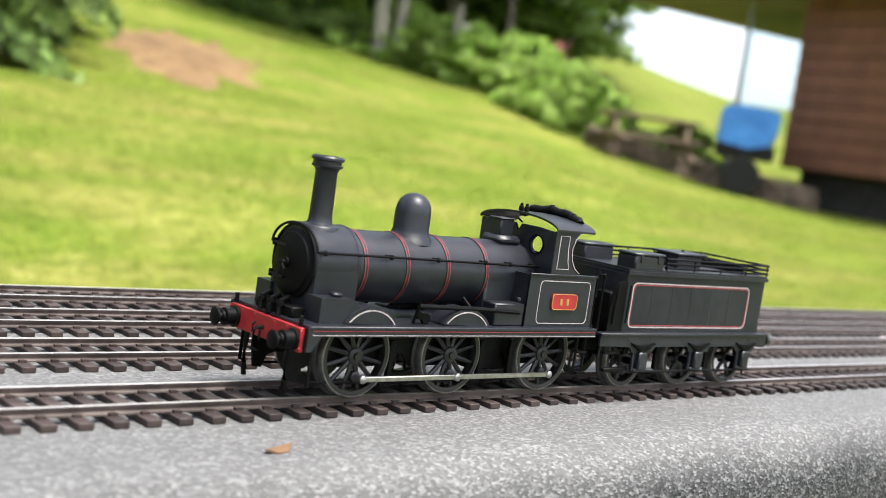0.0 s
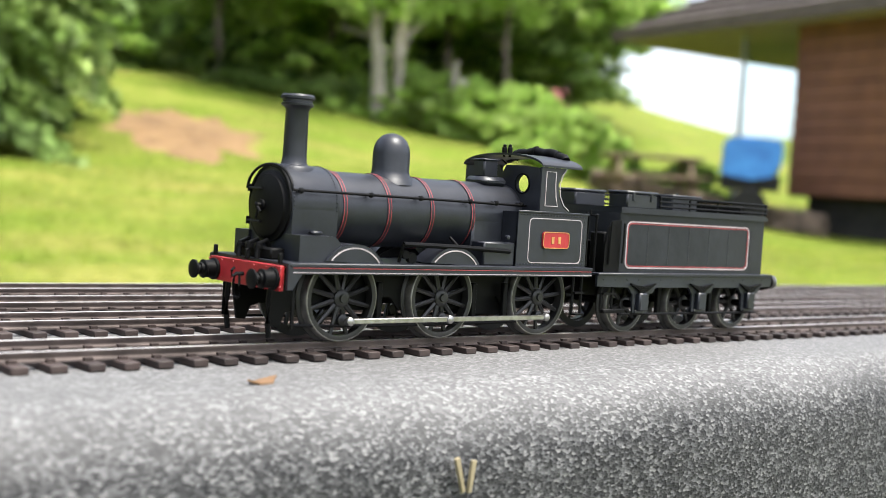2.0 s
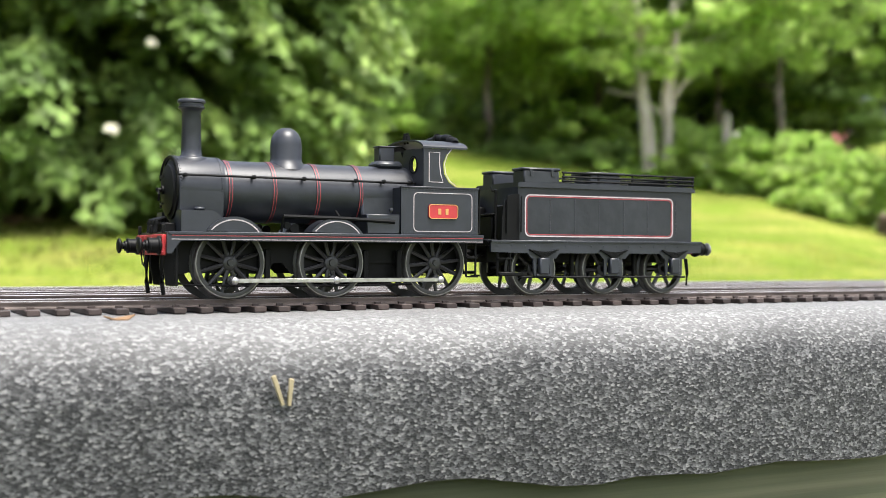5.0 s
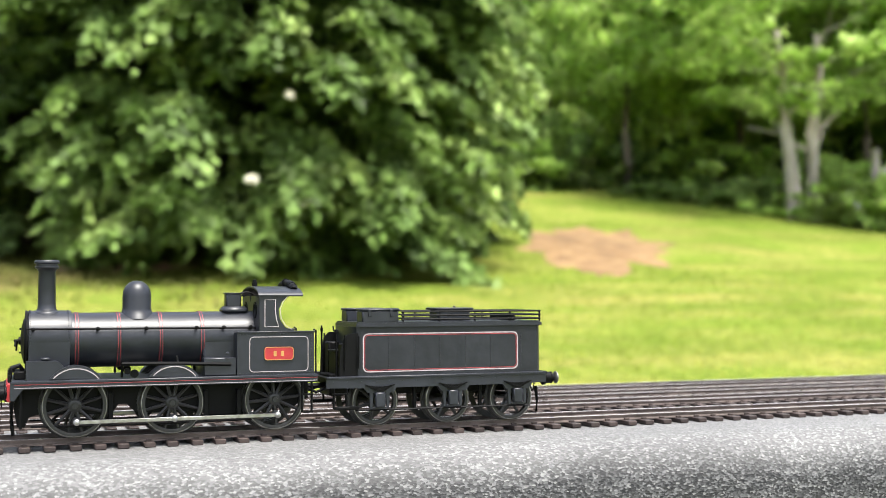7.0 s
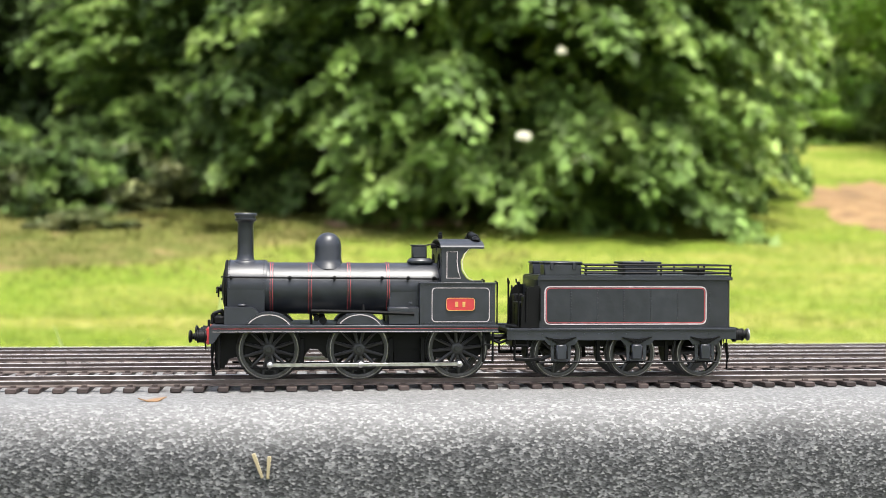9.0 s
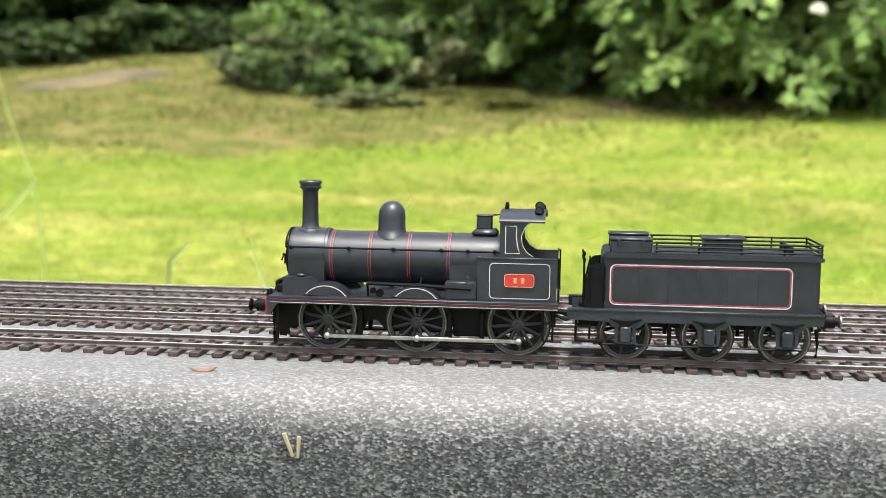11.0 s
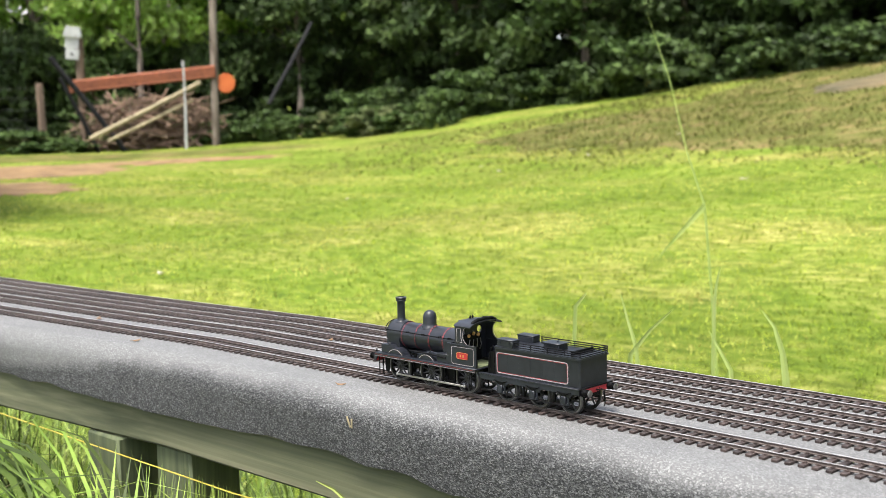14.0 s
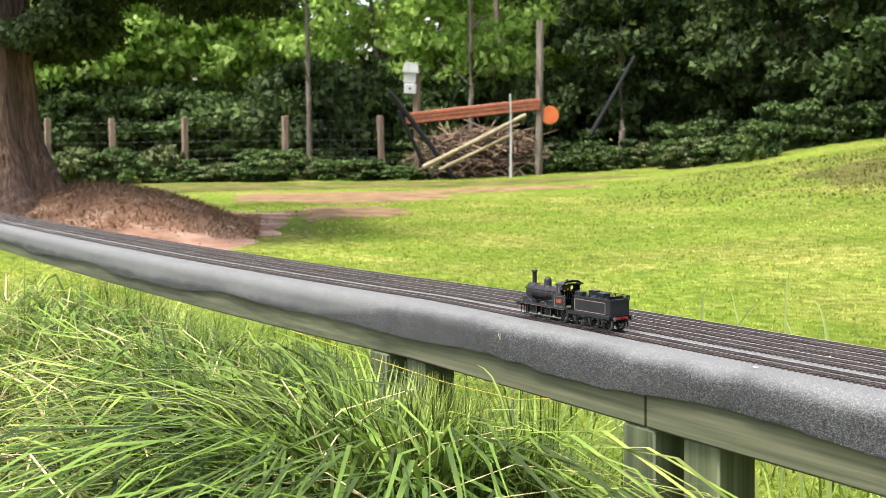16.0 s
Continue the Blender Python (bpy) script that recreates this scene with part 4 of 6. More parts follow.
        box(bm, 18.2, 18.8, min(s * 8.0, s * 13.0), max(s * 8.0, s * 13.0), 16.7, 29.2)
        box(bm, 18.0, 41.7, s * 13.1 - 0.5, s * 13.1 + 0.5, 29.1, 29.6, 0.1)
        sd = part("cab_side", bm, BLACK, e, "", MM)
        bm = bmesh.new()
        strip(bm, rounded(21.9, 39.5, 17.6, 27.9, 1.2), 0.2, s * 13.3, 0.1, True, s)
        up = [(26.4, 30.9), (26.4, 38.9), (29.6, 38.9), (29.5, 36.0), (29.9, 33.0), (30.6, 30.9)]
        strip(bm, up, 0.26, s * 13.3, 0.1, True, s)
        edge = [(33.2, 39.9), (31.9, 38.4), (31.0, 36.0), (31.3, 33.4), (32.7, 31.2), (34.6, 30.0)]
        strip(bm, edge, 0.2, s * 13.3, 0.1, False, s)
        part("lining", bm, LINE_WHITE, sd, "thin pale lining", MM)
        bm = bmesh.new()
        rivets(bm, [(40.5, 17.4 + i * 0.85) for i in range(14)] + [(19.0 + i * 1.0, 17.2) for i in range(22)] + [(19.0 + i * 1.0, 28.7) for i in range(22)], s * 13.3, s, 0.2)
        part("rivets", bm, BLACK, sd, "", MM)
        bm = bmesh.new()
        extrude(bm, rounded(26.2, 35.0, 21.0, 24.9, 0.9), s * 13.3, s * 13.75)
        np_ = part("plate", bm, RED, sd, "small red plate with a raised brass edge", MM)
        bm = bmesh.new()
        strip(bm, rounded(26.3, 34.9, 21.1, 24.8, 0.85), 0.16, s * 13.75, 0.1, True, s)
        for x0 in (28.8, 31.0):
            box(bm, x0 + 0.15, x0 + 1.05, min(s * 13.75, s * 13.87), max(s * 13.75, s * 13.87), 22.15, 23.7, 0.03)
        part("plate_relief", bm, GOLD, np_, "raised brass edge and bars", MM)
        bm = bmesh.new()
        tube(bm, [(42.0, s * 13.0, 17.0), (42.0, s * 13.0, 29.6), (41.2, s * 13.0, 30.0)], 0.28, 8)
        part("cab_handrail", bm, DULL, e, "", MM)
    # roof: curved sheet, with a rolled sheet lashed along its back edge
    bm = bmesh.new()
    arc = [(13.9 * math.sin(radians(a)), 39.6 + 2.9 * math.cos(radians(a))) for a in range(-84, 85, 8)]
    n = len(arc)
    lo0 = [bm.verts.new((24.4, y, z)) for y, z in arc]
    lo1 = [bm.verts.new((37.8, y, z)) for y, z in arc]
    hi0 = [bm.verts.new((24.4, y, z + 0.5)) for y, z in arc]
    hi1 = [bm.verts.new((37.8, y, z + 0.5)) for y, z in arc]
    for i in range(n - 1):
        bm.faces.new((lo0[i], lo0[i + 1], lo1[i + 1], lo1[i]))
        bm.faces.new((hi0[i], hi0[i + 1], hi1[i + 1], hi1[i]))
        bm.faces.new((lo0[i], lo0[i + 1], hi0[i + 1], hi0[i]))
        bm.faces.new((lo1[i], lo1[i + 1], hi1[i + 1], hi1[i]))
    for i in (0, n - 1):
        bm.faces.new((lo0[i], lo1[i], hi1[i], hi0[i]))
    part("cab_roof", bm, BLACK, e, "", MM)
    bm = bmesh.new()
    rp = [(35.9 + 0.25 * math.sin(k * 2.1), 10.4 * math.sin(radians(a)), 41.0 + 2.9 * math.cos(radians(a)) + 0.2 * math.sin(k * 1.7)) for k, a in enumerate(range(-72, 73, 9))]
    tube(bm, rp, 1.15, 12)
    for k in (3, 8, 13):
        p = rp[k]
        lathe(bm, [(1.35, -0.25), (1.35, 0.25)], (p[0], p[1], p[2]), "y", 14)
    part("roof_sheet_roll", bm, DULL, e, "rolled dark canvas weather sheet", MM)
    # backhead and cab fittings
    bm = bmesh.new()
    box(bm, 25.6, 27.0, -7.6, 7.6, 16.7, 34.0, 0.6)
    part("backhead", bm, DULL, e, "", MM)
    for y, z in ((-4.0, 33.0), (0.0, 34.0), (4.0, 33.0)):
        bm = bmesh.new()
        lathe(bm, [(1.1, 27.0), (1.1, 27.7), (0.9, 27.8)], (0, y, z), "x", 16)
        part("gauge", bm, [GOLD], e, "small brass gauge", MM)
    bm = bmesh.new()
    for y in (-5.5, -1.5, 2.2, 5.5):
        tube(bm, [(27.0, y, 24.0), (28.4, y, 27.0), (28.6, y * 0.8, 31.0)], 0.28, 6)
    part("cab_pipes", bm, [STEEL], e, "bright pipes and levers", MM)
    bm = bmesh.new()
    box(bm, 25.5, 42.0, -12.6, 12.6, 16.7, 17.4, 0.1)
    part("cab_floor", bm, [POSTWOOD], e, "", MM)

    # frames, buffer beam, front fittings
    bm = bmesh.new()
    for s in (-1, 1):
        extrude(bm, [(-43.4, 15.8), (-43.4, 8.0), (-42.6, 3.4), (-40.6, 3.2), (-39.4, 6.0), (-37.4, 6.6), (-17, 6.2), (-15, 9), (-12.5, 9), (-10, 6.2), (9.5, 6.2), (11.5, 9), (19, 9), (21, 6.2), (36, 6.2), (41.0, 9.0), (41.0, 15.8)], s * 6.2, s * 6.9)
    box(bm, -36, 36, -6.0, 6.0, 11.6, 15.2)
    box(bm, 10.5, 24.0, -6.0, 6.0, 4.6, 12.0, 0.4)
    part("main_frame", bm, DULL, e, "", MM)
    bm = bmesh.new()
    box(bm, -45.4, -44.4, -13.7, 13.7, 11.0, 16.0, 0.15)
    bb = part("buffer_beam", bm, RED, e, "red painted buffer beam", MM)
    bm = bmesh.new()
    rivets(bm, [], 0, -1)
    for y in (-13.8, -8.6, -4.0, 4.0, 8.6, 13.8):
        for z in (11.8, 15.4):
            lathe(bm, [(0.25, -45.35), (0.15, -45.6)], (0, y, z), "x", 6)
    part("rivets", bm, RED, bb, "", MM)
    for s in (-1, 1):
        buffer_set(e, -45.2, s, -1, 5.6)
        bm = bmesh.new()
        tube(bm, [(-43.9, s * 8.0, 11.5), (-44.1, s * 8.0, 8.0), (-44.0, s * 8.0, 4.0), (-43.6, s * 8.0, 1.2)], 0.62, 6, 0.9)
        box(bm, -42.2, -41.3, min(s * 12.9, s * 13.4), max(s * 12.9, s * 13.4), 3.4, 15.6, 0.2)
        part("guard_iron", bm, DULL, e, "", MM)
        bm = bmesh.new()
        box(bm, 37.5, 40.8, s * 13.6 - 0.8, s * 13.6 + 0.8, 10.4, 10.8)
        box(bm, 37.8, 40.8, s * 13.9 - 0.8, s * 13.9 + 0.8, 5.2, 5.6)
        tube(bm, [(37.7, s * 13.4, 15.5), (37.7, s * 13.4, 5.4)], 0.35, 6)
        tube(bm, [(40.6, s * 13.4, 15.5), (40.6, s * 13.4, 5.4)], 0.35, 6)
        part("cab_step", bm, DULL, e, "", MM)
    coupling(e, -45.4, -1)
    bm = bmesh.new()
    for k in range(3):
        tube(bm, [(-44.6, -3.5 + 3.5 * k, 16.6), (-44.2, -3.2 + 3.5 * k, 19.6), (-42.0, -2.6 + 3.5 * k, 20.3), (-40.8, -2.4 + 3.5 * k, 18.4)], 0.55, 8)
        lathe(bm, [(0.9, 18.6), (0.9, 19.4)], (-44.1, -3.2 + 3.5 * k, 0), "z", 10)
    box(bm, -43.6, -40.2, -7.0, 7.0, 16.7, 19.0, 0.3)
    part("front_pipework", bm, DULL, e, "", MM)
    for y in (-12.5, 0.0, 12.5):
        bm = bmesh.new()
        box(bm, -45.2, -44.4, y - 0.35, y + 0.35, 16.3, 18.4, 0.1)
        part("lamp_iron", bm, DULL, e, "", MM)
    # wheels, rods
    for i, x in enumerate(AX):
        for s in (-1, 1):
            wheel(e, x, s, WR, 12, CRANK)
        bm = bmesh.new()
        lathe(bm, [(1.2, -8.6), (1.2, 8.6)], (x, 0, WR), "y", 12)
        part("axle", bm, DULL, e, "", MM)
    for s in (-1, 1):
        bm = bmesh.new()
        z = WR + CRANK[1]
        x0, x1 = AX[0] + CRANK[0], AX[2] + CRANK[0]
        box(bm, x0, x1, s * 12.0 - 0.35, s * 12.0 + 0.35, z - 0.55, z + 0.55, 0.12)
        for x in (x0, AX[1] + CRANK[0], x1):
            lathe(bm, [(0.92, s * 11.5), (0.92, s * 12.5), (0.7, s * 12.7), (0.3, s * 12.85)], (x, 0, z), "y", 16)
        part("coupling_rod", bm, STEEL, e, "bright steel coupling rod", MM)
        bm = bmesh.new()
        tube(bm, [(-39.0, s * 9.2, 3.6), (-18.0, s * 9.2, 3.2), (6.0, s * 9.2, 3.2), (24.0, s * 9.2, 3.4)], 0.35, 6)
        for x in (-17.3, 9.8, 19.5):
            box(bm, x - 0.7, x + 0.7, s * 8.8 - 0.6, s * 8.8 + 0.6, 3.2, 12.5, 0.2)
        part("brake_gear", bm, DULL, e, "", MM)
    return e


def tender():
    o = group_empty("model_tender")
    tagged(o, "black model tender with red and white lining behind the engine", "model train")
    bm = bmesh.new()
    plan = [(115.4, -12.5), (116.4, -11.5), (116.4, 11.5), (115.4, 12.5), (56.4, 12.5), (55.0, 11.8), (54.4, 10.4), (54.4, -10.4), (55.0, -11.8), (56.4, -12.5)]
    extrude(bm, plan, 15.0, 30.4, "xy")
    t = part("water_tank", bm, TANK, o, "", MM)
    bm = bmesh.new()
    cop = [(116.0, -13.2), (117.2, -12.2), (117.2, 12.2), (116.0, 13.2), (56.4, 13.2), (54.8, 12.2), (54.8, -12.2), (56.4, -13.2)]
    extrude(bm, cop, 30.4, 31.4, "xy")
    extrude(bm, [(x * 0.985 + 1.25, y * 0.97) for x, y in cop], 31.4, 31.9, "xy")
    part("coping", bm, BLACK, o, "", MM)
    for s in (-1, 1):
        bm = bmesh.new()
        strip(bm, rounded(57.0, 108.4, 16.7, 28.3, 1.6), 0.34, s * 12.5, 0.12, True, s)
        part("lining", bm, LINE_WHITE, t, "pale rectangular lining", MM)
        bm = bmesh.new()
        strip(bm, rounded(57.45, 107.95, 17.15, 27.85, 1.3), 0.2, s * 12.5, 0.11, True, s)
        part("lining", bm, LINE_RED, t, "thin red lining", MM)
        bm = bmesh.new()
        for x in (65.2, 73.6, 82.0, 90.6, 99.2, 109.6):
            rivets(bm, [(x, 17.8 + 0.78 * i) for i in range(13)], s * 12.5, s, 0.22)
        part("rivets", bm, BLACK, t, "", MM)
        bm = bmesh.new()
        for z in (32.6, 33.8, 35.0):
            tube(bm, [(69.5, s * 12.0, z), (116.6, s * 12.2, z)], 0.32, 6)
        for x in (70, 82, 94, 106, 116.4):
            box(bm, x - 0.25, x + 0.25, s * 12.0 - 0.15, s * 12.0 + 0.15, 31.6, 35.2)
        part("coal_rail", bm, DULL, o, "", MM)
        bm = bmesh.new()
        box(bm, 56.8, 68.6, s * 8.9 - 3.2, s * 8.9 + 3.2, 31.6, 35.4, 0.4)
        box(bm, 56.5, 68.9, s * 8.9 - 3.4, s * 8.9 + 3.4, 35.3, 36.1, 0.3)
        for q in (59.2, 66.2):
            box(bm, q - 0.5, q + 0.5, s * 12.1 - 0.25, s * 12.1 + 0.25, 33.6, 35.8, 0.1)
        part("tool_box", bm, BLACK, o, "", MM)
        bm = bmesh.new()
        tube(bm, [(51.2, s * 12.3, 17.5), (51.2, s * 12.5, 28.0)], 0.28, 6)
        tube(bm, [(55.4, s * 12.9, 17.8), (55.4, s * 13.1, 27.8)], 0.25, 6)
        part("tender_handrail", bm, DULL, o, "", MM)
        bm = bmesh.new()
        extrude(bm, [(49.6, 15.2), (49.8, 22.0), (50.8, 26.6), (52.2, 28.2), (55.4, 28.6), (55.4, 15.2)], s * 11.4, s * 12.0)
        part("front_wing", bm, DULL, o, "", MM)
        # outside frame with spring and axle boxes
        bm = bmesh.new()
        extrude(bm, [(44.8, 15.2), (117.4, 15.2), (117.4, 12.2), (112.5, 12.0), (111.3, 10.4), (103.5, 10.4), (102.3, 11.9), (91.0, 11.9), (89.8, 10.4), (81.8, 10.4), (80.6, 11.9), (67.0, 11.9), (65.8, 10.4), (57.8, 10.4), (56.6, 11.9), (44.8, 12.2)], s * 14.0, s * 14.7)
        f = part("outside_frame", bm, BLACK, o, "", MM)
        bm = bmesh.new()
        strip(bm, [(45.0, 14.8), (117.2, 14.8)], 0.3, s * 14.7, 0.15, False, s)
        rivets(bm, [(47 + 4.4 * i, 13.9) for i in range(16)], s * 14.7, s, 0.2)
        part("rivets", bm, BLACK, f, "", MM)
        bm = bmesh.new()
        box(bm, 44.8, 117.4, s * 13.8 - 1.3, s * 13.8 + 1.3, 14.9, 15.5, 0.1)
        part("running_board", bm, BLACK, o, "", MM)
        for x in (61.6, 85.4, 107.3):
            bm = bmesh.new()
            box(bm, x - 1.6, x + 1.6, s * 14.9 - 0.9, s * 14.9 + 0.9, 6.0, 10.6, 0.35)
            box(bm, x - 2.2, x + 2.2, s * 14.4 - 0.5, s * 14.4 + 0.5, 5.4, 6.1, 0.1)
            extrude(bm, [(x - 3.2, 10.6), (x - 3.0, 5.6), (x - 2.3, 5.6), (x - 2.0, 10.6)], s * 14.0, s * 14.6)
            extrude(bm, [(x + 3.2, 10.6), (x + 3.0, 5.6), (x + 2.3, 5.6), (x + 2.0, 10.6)], s * 14.0, s * 14.6)
            ab = part("axle_box", bm, BLACK, o, "", MM)
            bm = bmesh.new()
            for k in range(4):
                half = 4.6 - 0.9 * k
                pts = [(x + half * q, 13.0 - 0.45 * k - 0.7 * (1 - q * q)) for q in (-1, -0.5, 0, 0.5, 1)]
                extrude(bm, pts + [(a, b - 0.35) for a, b in pts[::-1]], s * 14.6, s * 15.5)
            part("leaf_spring", bm, DULL, ab, "", MM)
        bm = bmesh.new()
        tube(bm, [(54.0, s * 13.9, 5.2), (112.0, s * 13.9, 5.0)], 0.3, 6)
        part("tie_rod", bm, DULL, o, "", MM)
        bm = bmesh.new()
        box(bm, 47.0, 51.5, s * 14.2 - 0.9, s * 14.2 + 0.9, 10.2, 10.6)
        box(bm, 47.2, 55.0, s * 14.4 - 0.9, s * 14.4 + 0.9, 5.6, 6.6, 0.2)
        tube(bm, [(47.3, s * 13.9, 12.0), (47.3, s * 13.9, 5.8)], 0.35, 6)
        tube(bm, [(51.3, s * 13.9, 12.0), (51.3, s * 13.9, 5.8)], 0.35, 6)
        part("tender_step", bm, DULL, o, "", MM)
        for x in (61.6, 85.4, 107.3):
            wheel(o, x, s, 7.4, 6, name="tender_wheel")
        for x in (74.5, 96.5):
            bm = bmesh.new()
            box(bm, x - 0.6, x + 0.6, s * 9.4 - 0.6, s * 9.4 + 0.6, 4.6, 12.0, 0.2)
            part("brake_hanger", bm, DULL, o, "", MM)
        buffer_set(o, 117.6, s, 1, 5.2, TYRE)
        bm = bmesh.new()
        tube(bm, [(116.2, s * 9.0, 10.5), (116.8, s * 9.0, 6.0), (116.4, s * 9.0, 2.2)], 0.55, 6, 0.8)
        part("guard_iron", bm, DULL, o, "", MM)
    bm = bmesh.new()
    box(bm, 116.9, 117.8, -11.2, 11.2, 11.8, 14.7, 0.15)
    part("buffer_beam", bm, DARKRED, o, "dull red painted rear buffer beam", MM)
    bm = bmesh.new()
    box(bm, 116.6, 118.0, -14.6, 14.6, 14.8, 15.6, 0.15)
    for q in (-12.9, 12.9):
        box(bm, 116.7, 117.7, q - 1.4, q + 1.4, 11.6, 14.8, 0.15)
    part("end_plate", bm, DULL, o, "", MM)
    coupling(o, 117.8, 1)
    bm = bmesh.new()
    tube(bm, [(117.6, 4.6, 12.5), (119.2, 4.6, 12.2), (119.6, 4.6, 10.5), (119.3, 4.6, 6.0)], 0.55, 8)
    part("brake_pipe", bm, DULL, o, "", MM)
    bm = bmesh.new()
    for z in (32.6, 33.8, 35.0):
        tube(bm, [(116.6, -12.2, z), (116.6, 12.2, z)], 0.32, 6)
    part("coal_rail", bm, DULL, o, "", MM)
    bm = bmesh.new()
    box(bm, 84.4, 95.4, -4.2, 4.2, 31.6, 35.5, 0.4)
    box(bm, 83.4, 96.4, -5.0, 5.0, 35.4, 36.1, 0.2)
    lathe(bm, [(0.5, 36.0), (0.45, 36.6), (0.1, 36.7)], (91.5, 0, 0), "z", 10)
    part("water_filler", bm, BLACK, o, "", MM)
    bm = bmesh.new()
    box(bm, 108.0, 109.0, -9.5, 9.5, 31.6, 34.2, 0.1)
    part("coal_plate", bm, DULL, o, "", MM)
    bm = bmesh.new()
    box(bm, 48, 116, -6.5, 6.5, 9.2, 15.8, 0.3)
    box(bm, 46, 117, -13.6, 13.6, 14.0, 14.95)
    part("tender_underframe", bm, DULL, o, "", MM)
    for x in (61.6, 85.4, 107.3):
        bm = bmesh.new()
        lathe(bm, [(1.0, -14.5), (1.0, 14.5)], (x, 0, 7.4), "y", 10)
        part("axle", bm, DULL, o, "", MM)
    bm = bmesh.new()
    tube(bm, [(41.0, 0, 12.4), (44.0, 0, 12.0), (48.2, 0, 12.4)], 0.8, 8)
    for y in (-4.5, 4.5):
        tube(bm, [(41.2, y, 11.8), (44.2, y, 10.4), (48.0, y, 11.8)], 0.45, 8)
    part("drawbar", bm, DULL, o, "", MM)
    # footplate fittings: shovelling plate, lockers, brake and scoop columns
    bm = bmesh.new()
    box(bm, 50.6, 54.5, -4.6, 4.6, 15.2, 22.6, 0.3)
    box(bm, 50.2, 54.5, -5.0, 5.0, 22.5, 23.1, 0.1)
    part("shovelling_plate", bm, DULL, o, "", MM)
    for s in (-1, 1):
        bm = bmesh.new()
        box(bm, 50.8, 54.5, s * 8.3 - 2.6, s * 8.3 + 2.6, 15.2, 25.4, 0.4)
        part("locker", bm, DULL, o, "", MM)
        bm = bmesh.new()
        lathe(bm, [(0.6, 15.2), (0.45, 16.0), (0.32, 17.0), (0.32, 28.6), (0.5, 28.8), (0.5, 29.6), (0.2, 29.8)], (49.4, s * 9.0, 0), "z", 10)
        tube(bm, [(49.4, s * 9.0, 29.3), (49.0, s * 7.4, 29.4), (48.9, s * 7.2, 30.6)], 0.26, 6)
        part("brake_column", bm, DULL, o, "", MM)
    return o


ENGINE = engine()
TENDER = tender()
cam.data.dof.focus_object = ENGINE
# ---- trees, hedges and bushes ----
def leaf_cloud(rng, clumps, per, size, droop=0.3):
    """Bent leaves scattered through clumps: (centre, radii). Returns vertices and triangles."""
    cs, rs = np.array([c for c, _ in clumps]), np.array([r for _, r in clumps])
    n = len(clumps) * per
    d = rng.normal(size=(n, 3))
    d /= np.linalg.norm(d, axis=1)[:, None]
    rad = rng.random(n) ** 0.45
    idx = np.repeat(np.arange(len(clumps)), per)
    p = cs[idx] + d * rs[idx] * rad[:, None]
    a = rng.normal(size=(n, 3)) + d * 0.5
    a[:, 2] -= droop
    a /= np.linalg.norm(a, axis=1)[:, None]
    up = d + rng.normal(size=(n, 3)) * 0.6
    up[:, 2] += 0.5
    b = np.cross(a, up)
    b /= np.linalg.norm(b, axis=1)[:, None] + 1e-9
    c = np.cross(a, b)
    s = size * rng.uniform(0.6, 1.35, n)[:, None]
    v = np.stack([p - a * s * 0.5, p + b * s * 0.32 + c * s * 0.1, p + a * s * 0.55, p - b * s * 0.32 + c * s * 0.1], 1).reshape(-1, 3)
    k = (np.arange(n) * 4)[:, None]
    return v, np.concatenate([k + np.array([[0, 1, 2]]), k + np.array([[0, 2, 3]])], 0)


def spray_cloud(rng, sprays, per, size):
    """Leaves laid along drooping side shoots: (foot, outward direction, length, width)."""
    c, o = np.array([q[0] for q in sprays]), np.array([q[1] for q in sprays])
    L, W = np.array([q[2] for q in sprays]), np.array([q[3] for q in sprays])
    i = np.repeat(np.arange(len(sprays)), per)
    n = len(i)
    side = np.cross(o, [0, 0, 1.0])
    side /= np.linalg.norm(side, axis=1)[:, None] + 1e-9
    up = np.cross(side, o)
    u, v = rng.random(n) ** 0.8, rng.uniform(-1, 1, n)
    p = c[i] + o[i] * (L[i] * u)[:, None] + side[i] * (W[i] * (1 - 0.65 * u) * v)[:, None] + up[i] * rng.normal(0, 0.05, n)[:, None] * L[i][:, None]
    p[:, 2] -= L[i] * (0.45 * u ** 2 + 0.16 * v ** 2)
    a = o[i] * 0.7 + side[i] * (np.sign(v) * 0.7)[:, None] + rng.normal(0, 0.3, (n, 3))
    a[:, 2] -= 0.35 + 0.4 * u
    a /= np.linalg.norm(a, axis=1)[:, None]
    nr = up[i] + rng.normal(0, 0.35, (n, 3))
    b = np.cross(a, nr)
    b /= np.linalg.norm(b, axis=1)[:, None] + 1e-9
    d = np.cross(a, b)
    s = size * rng.uniform(0.6, 1.3, n)[:, None]
    w = np.stack([p - a * s * 0.5, p + b * s * 0.3 + d * s * 0.08, p + a * s * 0.55, p - b * s * 0.3 + d * s * 0.08], 1).reshape(-1, 3)
    k = (np.arange(n) * 4)[:, None]
    return w, np.concatenate([k + np.array([[0, 1, 2]]), k + np.array([[0, 2, 3]])], 0)


